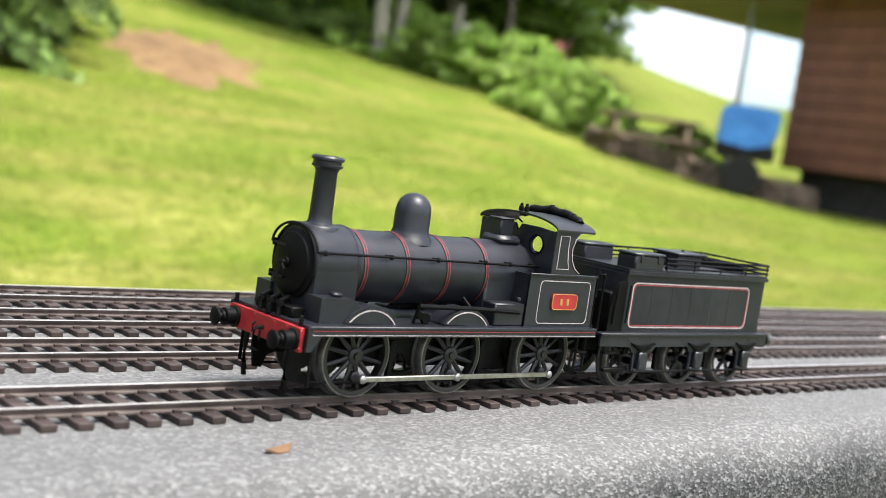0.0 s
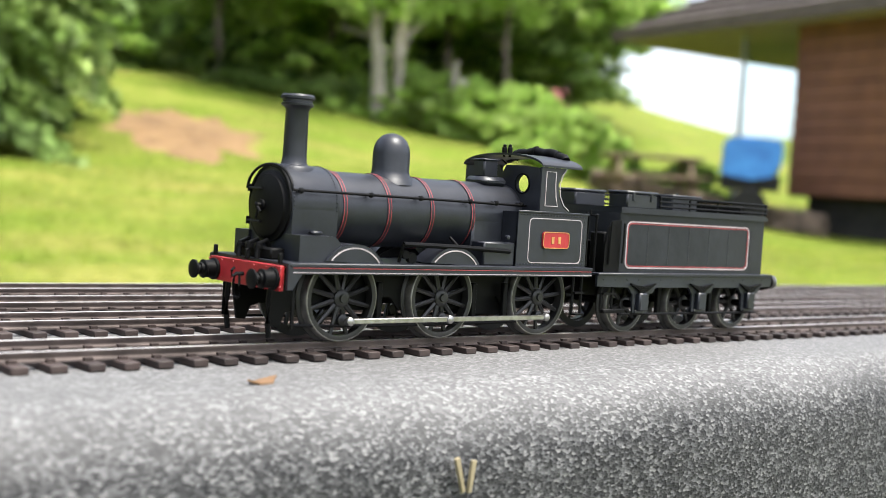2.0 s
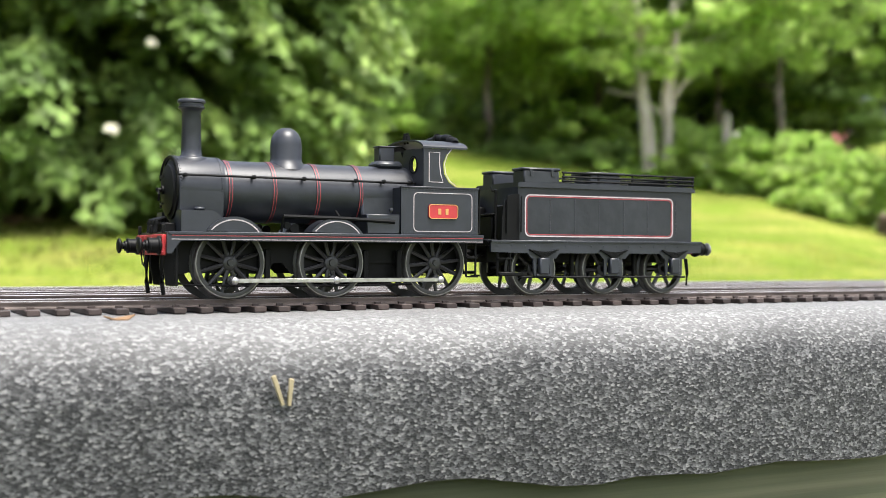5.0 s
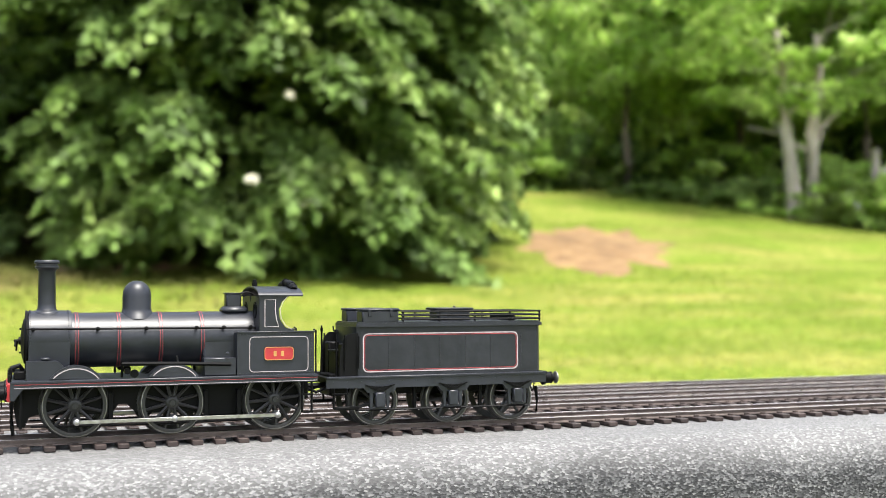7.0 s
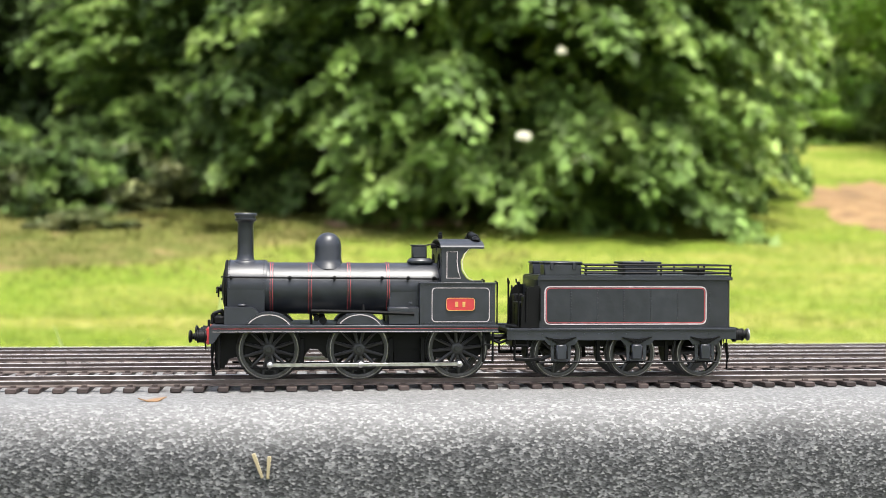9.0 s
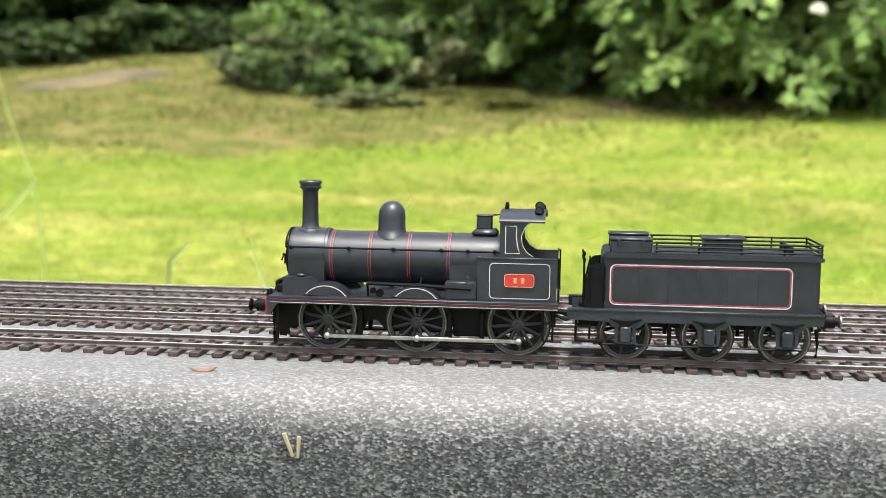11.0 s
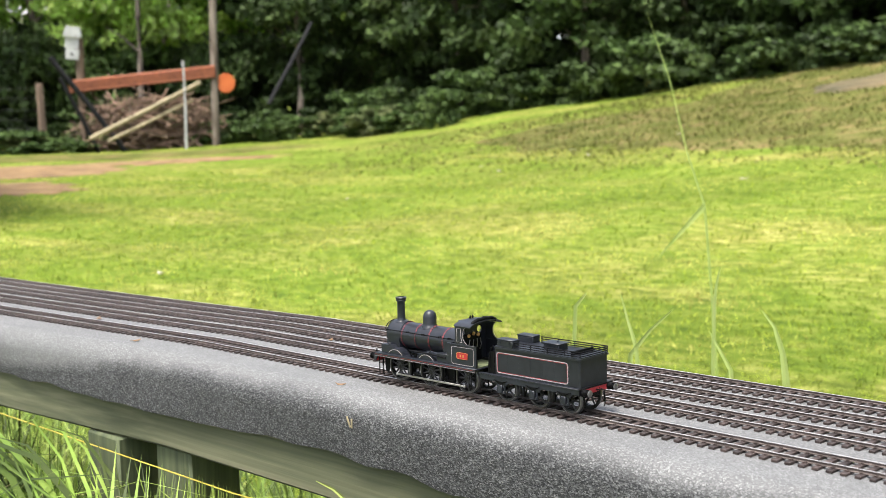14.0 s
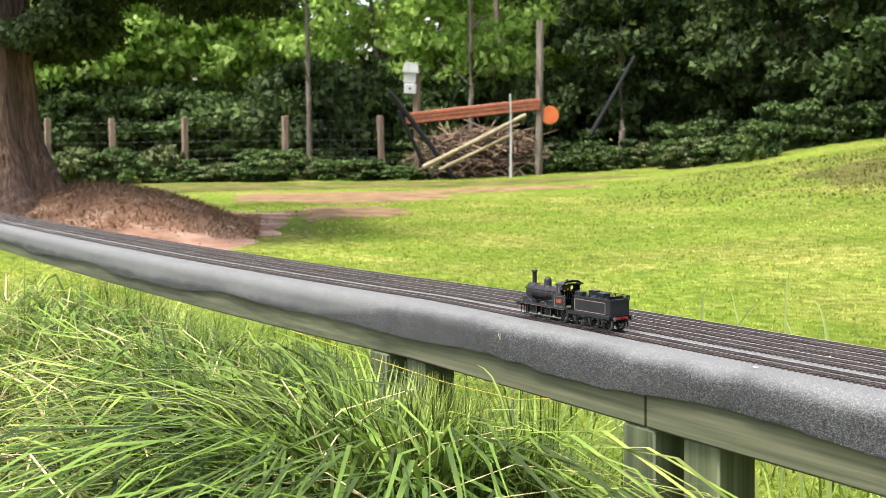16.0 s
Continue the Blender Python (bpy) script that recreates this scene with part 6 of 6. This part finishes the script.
def barrier():
    b = group_empty("timber_beam_barrier")
    tagged(b, "orange-stained beam between two posts at the hedge", "barrier")
    pl, pr = polar(-61.1, 22.0), polar(-55.0, 21.7)
    bm = bmesh.new()
    tube(bm, [pl + Vector((0, 0, -0.2)), pl + Vector((0, 0, 1.0)), pl + Vector((0.02, 0, 2.0))], 0.075, 10)
    part("post", bm, OLDWOOD, b)
    bm = bmesh.new()
    tube(bm, [pr + Vector((0, 0, -0.2)), pr + Vector((0.04, 0, 1.2)), pr + Vector((0.1, 0, 2.9))], 0.07, 10)
    part("post", bm, BARK, b)
    d = (pr - pl)
    m = Matrix.Translation((pl + pr) / 2 + Vector((0, -0.12, 1.25))) @ d.to_track_quat("X", "Z").to_matrix().to_4x4()
    bm = bmesh.new()
    box(bm, -d.length / 2 - 0.1, d.length / 2 + 0.15, -0.06, 0.06, -0.12, 0.10, 0.015)
    for q in (-0.02, 0.04):
        box(bm, -d.length / 2 - 0.1, d.length / 2 + 0.15, -0.075, -0.06, q, q + 0.03)
    bmesh.ops.rotate(bm, verts=bm.verts, matrix=Matrix.Rotation(radians(-4), 3, "Y"))
    bmesh.ops.transform(bm, matrix=m, verts=bm.verts)
    part("beam", bm, ORANGEWOOD, b)
    q = pr + Vector((0.10, 0.2, 1.12))
    reel = group_empty("cable_reel", q)
    reel.rotation_euler = (0, 0, radians(55))
    tagged(reel, "round orange plastic reel hung on the post", "reel")
    bm = bmesh.new()
    lathe(bm, [(0.03, -0.07), (0.165, -0.07), (0.175, -0.055), (0.165, -0.035), (0.1, -0.025), (0.1, 0.025), (0.165, 0.035), (0.175, 0.055), (0.165, 0.07), (0.03, 0.07)], (0, 0, 0), "y", 28)
    part("drum", bm, ORANGE, reel)
    nb = group_empty("nest_box", pl + Vector((0.02, -0.12, 2.05)))
    nb.scale = (0.8, 0.8, 0.8)
    nb.rotation_euler = (radians(4), radians(6), radians(55))
    tagged(nb, "small white nest box fixed on a post", "nest box")
    bm = bmesh.new()
    box(bm, -0.15, 0.15, -0.1, 0.1, -0.28, 0.0, 0.01)
    box(bm, -0.12, 0.17, -0.11, 0.11, -0.52, -0.29, 0.01)
    part("body", bm, WHITE, nb)
    bm = bmesh.new()
    extrude(bm, [(-0.2, -0.02), (0.2, -0.02), (0.16, 0.2), (-0.14, 0.22)], -0.14, 0.12)
    part("lid", bm, WHITE, nb)
    bm = bmesh.new()
    lathe(bm, [(0.03, -0.115), (0.03, -0.10)], (0.02, 0, -0.4), "y", 12)
    part("entrance", bm, DARKMETAL, nb)


barrier()
wp = polar(-56.4, 21.2)
stick("marker_post", wp + Vector((0, 0, -0.1)), wp + Vector((0.02, 0, 1.55)), 0.024, WHITE, "slim white post standing by the brush pile", "post")
for a, b, za, zb_, r, mat, lab in (
        (-60.8, -55.6, 0.25, 1.15, 0.045, PALEPOLE, "pale timber pole leaning on the brush pile"), (-60.0, -56.0, 0.2, 0.85, 0.03, PALEPOLE, "pale thin pole leaning on the brush pile"),
        (-62.4, -59.2, 1.65, 0.0, 0.05, DARKMETAL, "black pole leaning across the brush pile"), (-62.0, -60.4, 1.3, -0.05, 0.04, DARKMETAL, "black pole leaning across the brush pile"),
        (-52.4, -50.2, 0.7, 2.1, 0.042, DARKMETAL, "black pole leaning in the hedge")):
    stick("leaning_pole", polar(a, 21.2, za), polar(b, 21.5, zb_), r, mat, lab, "pole", group="leaning poles")


def brush_pile():
    rng = random.Random(21)
    bm = bmesh.new()
    for k in range(520):
        az, h = rng.uniform(-60.6, -55.2), 0
        p = polar(az, 22.2 + rng.uniform(-0.5, 0.6))
        top = 0.95 - 0.1 * abs(az + 58)
        p.z += rng.uniform(0, max(0.2, top))
        d = Vector((rng.gauss(0, 1), rng.gauss(0, 0.6), rng.gauss(0, 0.28))).normalized() * rng.uniform(0.25, 0.7)
        tube(bm, [p - d, p + Vector((0, 0, 0.05)), p + d], rng.uniform(0.006, 0.02), 4, 0.6)
    tagged(finish("brush_pile", bm, TWIG), "tangled pile of brown dead branches", "brush pile", kind="stuff")


brush_pile()


# ---- conifer with a flared trunk and litter mound ----
def conifer():
    p = polar(-82.4, 10.8)
    c = group_empty("conifer", p)
    tagged(c, "old conifer with a broad reddish flared trunk", "tree")
    bm = bmesh.new()
    n, rows = 40, []
    for h, r in ((-0.3, 1.45), (0.0, 1.15), (0.18, 0.86), (0.45, 0.64), (0.9, 0.50), (1.6, 0.45), (2.6, 0.43), (4.5, 0.45), (7.0, 0.3)):
        ring = []
        for k in range(n):
            a = 2 * math.pi * k / n
            w = 1 + (0.10 + 0.16 * max(0, 1 - h)) * math.sin(a * 7 + 0.4 * h) * 0.6 + 0.08 * noise.noise((math.cos(a) * 3, math.sin(a) * 3, h))
            ring.append(bm.verts.new((r * w * math.cos(a), r * w * math.sin(a), h)))
        rows.append(ring)
    for a, b in zip(rows, rows[1:]):
        for k in range(n):
            bm.faces.new((a[k], a[(k + 1) % n], b[(k + 1) % n], b[k]))
    part("trunk", bm, REDBARK, c)
    rng = random.Random(6)
    for k in range(12):
        a, z = rng.uniform(-0.5, 4.5), rng.uniform(1.9, 5.0)
        bm = bmesh.new()
        L = rng.uniform(1.8, 3.4)
        q = Vector((math.cos(a) * L, math.sin(a) * L, z + rng.uniform(-0.5, 0.4)))
        tube(bm, [(0, 0, z), q * 0.5 + Vector((0, 0, z * 0.5 + 0.3)), q], 0.09, 7, 0.2)
        part("branch", bm, REDBARK, c)
    g = np.random.default_rng(5)
    cl = []
    for _ in range(60):
        a, d = g.uniform(0, 6.28), 0.7 + 2.4 * g.random() ** 0.6
        z = 2.2 + 0.4 * g.random() + 0.6 * d + 2.4 * g.random() ** 2
        cl.append((np.array([math.cos(a) * d, math.sin(a) * d, z]), np.array([0.5, 0.5, 0.28])))
    for _ in range(95):
        a, d = g.uniform(0.25, 1.75), 0.55 + 2.5 * g.random() ** 0.8
        cl.append((np.array([math.cos(a) * d, math.sin(a) * d, (1.7 if d < 1.2 else 2.1) + 0.05 * d + 0.6 * g.random() ** 1.3]), np.array([0.36, 0.36, 0.15])))
    v, f = leaf_cloud(g, cl, 420, 0.07, droop=0.9)
    raw_mesh("foliage", v, f, LEAF_DEEP, c)


conifer()


def litter_mound():
    c = polar(-77.6, 10.9)
    bm = bmesh.new()
    bmesh.ops.create_grid(bm, x_segments=40, y_segments=40, size=1)
    for v in bm.verts:
        x, y = v.co.x * 2.4, v.co.y * 1.5
        d = math.hypot(v.co.x, v.co.y)
        h = 0.42 * max(0, 1 - d * d) ** 1.2
        v.co = Vector((c.x + x, c.y + y, ground_at(c.x + x, c.y + y) + h + 0.03 * noise.noise((x * 5, y * 5, 0)) - (0.06 if d > 0.97 else 0)))
    tagged(finish("soil_mound", bm, SOIL), "mound of reddish soil and needle litter", "soil heap", kind="structure")
    rng = random.Random(3)
    bm = bmesh.new()
    for k in range(300):
        az, r = rng.uniform(-82, -66), rng.uniform(8.4, 13.0)
        p = polar(az, r)
        d = math.hypot((p.x - c.x) / 2.4, (p.y - c.y) / 1.5)
        p.z += 0.42 * max(0, 1 - d * d) ** 1.2 + 0.03
        s = rng.uniform(0.005, 0.02)
        bmesh.ops.create_icosphere(bm, subdivisions=1, radius=s, matrix=Matrix.Translation(p) @ Matrix.Diagonal((1.3, 1, 0.6, 1)))
    tagged(finish("scattered_stones", bm, STONE), "pale stones scattered over the bare earth", "stones", kind="stuff")
    spots, n = [], 7500
    for k in range(n):
        az, r = rng.uniform(-83, -69), rng.uniform(9.0, 12.0)
        p = polar(az, r)
        d = math.hypot((p.x - c.x) / 2.4, (p.y - c.y) / 1.5)
        p.z += 0.42 * max(0, 1 - d * d) ** 1.2 + 0.01
        spots.append(tuple(p))
    g = np.random.default_rng(2)
    blades("needle_litter", spots, g.uniform(0.03, 0.1, n), g.uniform(0.006, 0.014, n), BROWNLEAF, "dry brown needles and twigs on the mound", lean=1.4, seed=9, category="litter")


litter_mound()


# ---- pale stump post by the lawn's brow, pink shrub ----
def weathered_post():
    p = polar(40.1, 22.6)
    o = group_empty("weathered_post", p)
    tagged(o, "weathered grey post with a pale round cap", "post")
    bm = bmesh.new()
    tube(bm, [(0, 0, -0.2), (0.02, 0, 0.7), (0.0, 0, 1.45)], 0.1, 10, 0.8)
    part("post", bm, PALEBARK, o)
    bm = bmesh.new()
    bmesh.ops.create_icosphere(bm, subdivisions=2, radius=0.17, matrix=Matrix.Translation((0.2, -0.1, 0.95)) @ Matrix.Diagonal((1, 0.6, 1, 1)))
    part("cap", bm, RENDER, o)


weathered_post()
pk = polar(45.0, 22.3)
bm = bmesh.new()
rg = random.Random(12)
for k in range(60):
    bmesh.ops.create_icosphere(bm, subdivisions=1, radius=rg.uniform(0.03, 0.07), matrix=Matrix.Translation(pk + Vector((rg.gauss(0, 0.16), rg.gauss(0, 0.1), 1.0 + rg.gauss(0, 0.13)))))
tube(bm, [pk, pk + Vector((0, 0, 0.95))], 0.02, 5)
tagged(finish("pink_rose_bush", bm, PINK), "pink flowering rose bush", "flower")


# ---- long grass before and under the trackbed ----
def lush(count, x0, x1, y0, y1, hmin, hmax, mat, label, seed, width, name="long_grass"):
    """Broad blades that rise and bend over in arcs, standing straighter close to the board."""
    rng = np.random.default_rng(seed)
    n = count
    x = rng.uniform(x0, x1, n)
    y = y1 - (y1 - y0) * rng.random(n) ** 1.2
    clump = np.array([noise.noise((a * 7.0, b * 7.0, seed * 0.7)) for a, b in zip(x, y)])
    drift = np.array([noise.noise((a * 8.0, b * 8.0, seed * 1.3 + 9)) for a, b in zip(x, y)])
    ang = drift * 11.0 + rng.normal(0, 1.4, n)
    ln = 0.05 + 0.75 * rng.random(n) ** 1.2
    room = np.maximum(0.02, (-0.078 - y) / (0.7 * np.maximum(0.05, np.sin(ang))))
    ln = np.where(np.sin(ang) > 0, np.minimum(ln, room), ln)
    q = 1.05 * ln
    peak = np.where(q > 1 / 3, 2 / 3 / np.sqrt(3 * q), 1 - q)
    rise = np.minimum(hmax, rng.uniform(0.72 * hmin, hmax, n) * (0.94 + 0.5 * clump))
    h = rise / peak
    d = np.stack([np.cos(ang), np.sin(ang)], 1)
    y = y + np.array([bend(a) for a in x])
    side = np.stack([-d[:, 1], d[:, 0]], 1)
    tw = rng.uniform(-0.35, 0.35, n)
    seg, rows = 7, []
    w = rng.uniform(0.4, 1.0, n) * width * 1.15
    for i in range(seg + 1):
        f = i / seg
        out, up = ln * h * f ** 2, h * (f - ln * 1.05 * f ** 3)
        c = np.stack([x + d[:, 0] * out, y + d[:, 1] * out, GROUND - 0.01 + up], 1)
        k = 0.5 * w * (1 - f) ** 0.55 * min(1.0, 0.5 + 2 * f)
        s2 = np.stack([side[:, 0] * np.cos(tw * f), side[:, 1] * np.cos(tw * f), np.sin(tw * f)], 1)
        if i < seg:
            rows += [c - s2 * k[:, None], c + s2 * k[:, None]]
        else:
            rows.append(c)
    m = 2 * seg + 1
    v = np.stack(rows, 1).reshape(-1, 3)
    base = (np.arange(n) * m)[:, None]
    tris = []
    for i in range(seg - 1):
        tris += [np.array([2 * i, 2 * i + 1, 2 * i + 3]), np.array([2 * i, 2 * i + 3, 2 * i + 2])]
    tris.append(np.array([2 * seg - 2, 2 * seg - 1, 2 * seg]))
    fc = np.concatenate([base + t[None, :] for t in tris], 0)
    tagged(raw_mesh(name, v, fc, mat, smooth=True), label, "grass", kind="stuff")


def long_grass():
    rng = np.random.default_rng(31)

    def field(n, x0, x1, y0, y1, hmin, hmax, mat, label, seed, lean, width, name="long_grass"):
        spots, hs = [], []
        while len(spots) < n:
            x, y = rng.uniform(x0, x1), y1 - (y1 - y0) * rng.random() ** 1.5
            clump = noise.noise((x * 3.1, y * 3.1, seed))
            soft_edge = min(1.0, (x - x0) / 0.7, (x1 - x) / 0.35, (y - y0) / 0.5 + 0.05)
            if rng.random() > (0.62 + 0.7 * clump) * soft_edge:
                continue
            h = rng.uniform(hmin, hmax) * (0.8 + 0.5 * max(0, clump)) * (1.22 if x < -0.5 else 1.0)
            spots.append((x, y + bend(x), GROUND - 0.01))
            hs.append(h)
        n = len(spots)
        blades(name, spots, np.array(hs), rng.uniform(width * 0.6, width * 1.3, n), mat, label, lean=lean, seg=5, seed=seed, curl=0.75)
    field(20000, -4.2, 0.75, -1.7, -0.07, 0.22, 0.45, LONGGRASS, "tall green grass under the raised track", 41, 0.75, 0.0075)
    lush(9500, -1.7, 0.12, -0.52, -0.085, 0.30, 0.47, LONGGRASS, "tall lush arching grass against the trackbed", 47, 0.0085)
    lush(4500, -0.5, 0.13, -0.36, -0.09, 0.36, 0.465, LONGGRASS, "tall lush arching grass against the trackbed", 50, 0.010)
    lush(5000, -0.16, 0.15, -0.2, -0.088, 0.43, 0.495, LONGGRASS, "tall lush arching grass against the trackbed", 51, 0.009)
    lush(3500, 0.1, 0.7, -0.5, -0.085, 0.2, 0.33, LONGGRASS, "lush arching grass round the posts", 49, 0.008)
    lush(3600, -1.7, -0.3, -0.3, -0.088, 0.42, 0.49, LONGGRASS, "tall lush arching grass against the trackbed", 52, 0.009)
    lush(3200, -1.3, 0.0, -0.75, -0.3, 0.26, 0.44, STRAW, "dry straw-coloured grass stalks", 53, 0.006, "dry_grass")
    lush(4200, -1.7, 0.2, -0.6, -0.085, 0.30, 0.475, STRAW, "dry straw-coloured grass stalks", 48, 0.005, "dry_grass")
    field(16000, -3.2, 0.7, -0.1, 0.40, 0.2, 0.40, LONGGRASS, "green grass growing beneath the trackbed", 42, 0.6, 0.005)
    field(5200, -3.4, 0.9, -1.7, -0.2, 0.2, 0.44, STRAW, "dry straw-coloured grass stalks", 43, 0.9, 0.004, "dry_grass")
    field(5000, 0.9, 3.5, -1.6, -0.1, 0.15, 0.30, LONGGRASS, "green grass beside the trackbed", 45, 0.7, 0.006)
    field(2600, -4.0, 2.5, 0.3, 1.6, 0.1, 0.24, LONGGRASS, "longer grass along the lawn's edge", 46, 0.7, 0.005)


long_grass()


def grass_stem(pts, r, label, mat=LONGGRASS):
    """One long blade: a folded strip that tapers to its tip."""
    bm = bmesh.new()
    P = [Vector(p) for p in pts]
    rows = []
    for i, p in enumerate(P):
        d = (P[min(i + 1, len(P) - 1)] - P[max(i - 1, 0)]).normalized()
        side = d.cross(Vector((0.3, -1, 0.1))).normalized()
        w = r * (1 - i / (len(P) - 1)) ** 0.7 + 0.0002
        up = side.cross(d) * w * 0.35
        rows.append([bm.verts.new(p - side * w + up), bm.verts.new(p), bm.verts.new(p + side * w + up)])
    for a, b in zip(rows, rows[1:]):
        for k in range(2):
            bm.faces.new((a[k], a[k + 1], b[k + 1], b[k]))
    return tagged(finish("grass_stem", bm, mat), label, "grass", group="tall grass stems")


def arch(a, b, rise, n=10):
    a, b = Vector(a), Vector(b)
    return [a.lerp(b, i / n) + Vector((0, 0, rise * math.sin(math.pi * i / n))) for i in range(n + 1)]


grass_stem(arch((0.16, -0.10, GROUND), (-0.02, -0.085, -0.045), 0.16), 0.004, "tall green grass blade by the post")
grass_stem(arch((0.20, -0.12, GROUND), (0.19, -0.09, -0.09), 0.10), 0.005, "tall green grass blade by the post")
grass_stem(arch((0.12, -0.10, GROUND), (0.05, -0.075, -0.12), 0.05), 0.004, "tall green grass blade by the post")
grass_stem(arch((-0.35, -0.13, GROUND), (-0.33, -0.10, -0.06), 0.02), 0.005, "tall green grass blade before the board")
grass_stem(arch((-0.3, -0.2, GROUND), (-0.6, -0.16, -0.16), 0.12), 0.004, "arching green grass blade")
grass_stem([(-1.04, 2.0, -0.55), (-1.06, 2.0, -0.28), (-1.08, 2.0, -0.06), (-1.13, 2.0, 0.07), (-1.18, 2.0, 0.25), (-1.24, 1.99, 0.42)], 0.0034, "very tall thin pale grass stalk behind the track", PALEBLADE)
grass_stem([(-1.08, 2.0, -0.06), (-1.14, 1.98, -0.13), (-1.2, 1.96, -0.2)], 0.007, "pale leaf on a tall grass stalk", PALEBLADE)


def lawn_edge_blade(foot, bends, w):
    """A pale blade rising beyond the bed: its foot on the ground, then its bends (x, z)."""
    pts = [(foot, 0.42, GROUND), (foot + 0.35 * (bends[0][0] - foot), 0.42, 0.5 * (GROUND + bends[0][1]))] + [(x, 0.42, z) for x, z in bends]
    fine = []
    for a, b in zip(pts, pts[1:]):
        fine += [tuple(Vector(a).lerp(Vector(b), k / 3)) for k in range(3)]
    grass_stem(fine + [pts[-1]], w, "pale green grass blade rising behind the track", PALEBLADE)


lawn_edge_blade(-0.10, [(-0.157, -0.057), (-0.165, -0.036), (-0.174, -0.009)], 0.003)
lawn_edge_blade(-0.20, [(-0.162, -0.067), (-0.140, -0.042), (-0.113, -0.018)], 0.0035)
lawn_edge_blade(-0.08, [(-0.070, -0.011), (-0.068, 0.007), (-0.064, 0.024)], 0.0025)
lawn_edge_blade(0.01, [(0.002, -0.076), (-0.002, -0.047), (-0.010, -0.025), (-0.023, -0.011)], 0.0045)
lawn_edge_blade(-0.03, [(-0.053, -0.069), (-0.065, -0.051), (-0.076, -0.035)], 0.003)
lawn_edge_blade(-0.25, [(-0.229, -0.027), (-0.221, -0.019), (-0.215, -0.012)], 0.003)

# yellow cord sagging under the bed
bm = bmesh.new()
tube(bm, [(-0.55, -0.055 + bend(-0.55), -0.071), (-0.35, -0.054 + bend(-0.35), -0.081), (-0.15, -0.053, -0.087), (0.0, -0.05, -0.083), (0.06, -0.0475, -0.0725)], 0.0005, 6)
tagged(finish("yellow_cord", bm, YELLOWCORD), "thin yellow cord strung along under the board", "cord")


# ---- small litter on the felt and tracks ----
def fallen_leaf(x, y, z, size, turn, mat, label):
    bm = bmesh.new()
    pts = [(-1, 0), (-0.4, 0.35), (0.3, 0.4), (1, 0.05), (0.3, -0.35), (-0.4, -0.3)]
    top = [bm.verts.new((a * size, b * size, 0.25 * size * (a * a - 0.3) + 0.2 * size)) for a, b in pts]
    low = [bm.verts.new((a * size, b * size, 0.25 * size * (a * a - 0.3) + 0.12 * size)) for a, b in pts]
    bm.faces.new(top)
    bm.faces.new(low[::-1])
    for i in range(6):
        bm.faces.new((top[i], low[i], low[(i + 1) % 6], top[(i + 1) % 6]))
    o = finish("fallen_leaf", bm, mat)
    o.location, o.rotation_euler = (x, y, z), (0, 0, turn)
    tagged(o, label, "leaf", group="fallen leaves")


for i, (x, y) in enumerate(((0.33, -0.026), (-0.3, -0.027), (-0.42, 0.02), (-0.5, 0.08), (-0.18, 0.062), (0.45, 0.095), (0.33, 0.06), (-0.75, 0.05), (-0.9, 0.0), (0.62, 0.1))):
    fallen_leaf(x, y + bend(x), TOP + 0.0003, 0.003 + 0.0012 * (i % 3), i * 1.3, BROWNLEAF if i % 3 else RENDER, "small dry leaf scrap lying on the trackbed")


def splinter(x, z, tilt, length):
    """A pale sliver of wood standing against the felt's folded face."""
    bm = bmesh.new()
    box(bm, -0.00045, 0.00045, -0.0004, 0.0004, -length / 2, length / 2, 0.0001)
    for v in bm.verts:
        v.co.x *= 1 + 0.3 * v.co.z / length
    o = finish("wood_splinter", bm, PALEPOLE)
    o.location, o.rotation_euler = (x, -0.0512 + bend(x), z), (radians(4), radians(tilt), 0)
    tagged(o, "small pale wood splinter stuck to the felt", "splinter", group="wood splinters")


for x, z, tilt, length in ((-0.029, -0.0185, -20, 0.007), (-0.0262, -0.019, 4, 0.006)):
    splinter(x, z, tilt, length)
for x, y, turn in ((-0.059, -0.031, 0.3),):
    fallen_leaf(x, y, TOP - 0.0006, 0.004, turn, BROWNLEAF, "small dry curled leaf lying at the felt's edge")
for az, r in ((-41.5, 11.0), (-37.0, 11.6), (-31.9, 12.0), (-40.5, 10.4), (-36.2, 11.0), (-6.3, 4.6), (-56.8, 5.2), (-28.0, 8.0), (-48.0, 9.0)):
    p = polar(az, r)
    fallen_leaf(p.x, p.y, p.z + 0.02, 0.035, az, PALEBARK, "pale fallen leaf lying on the lawn")
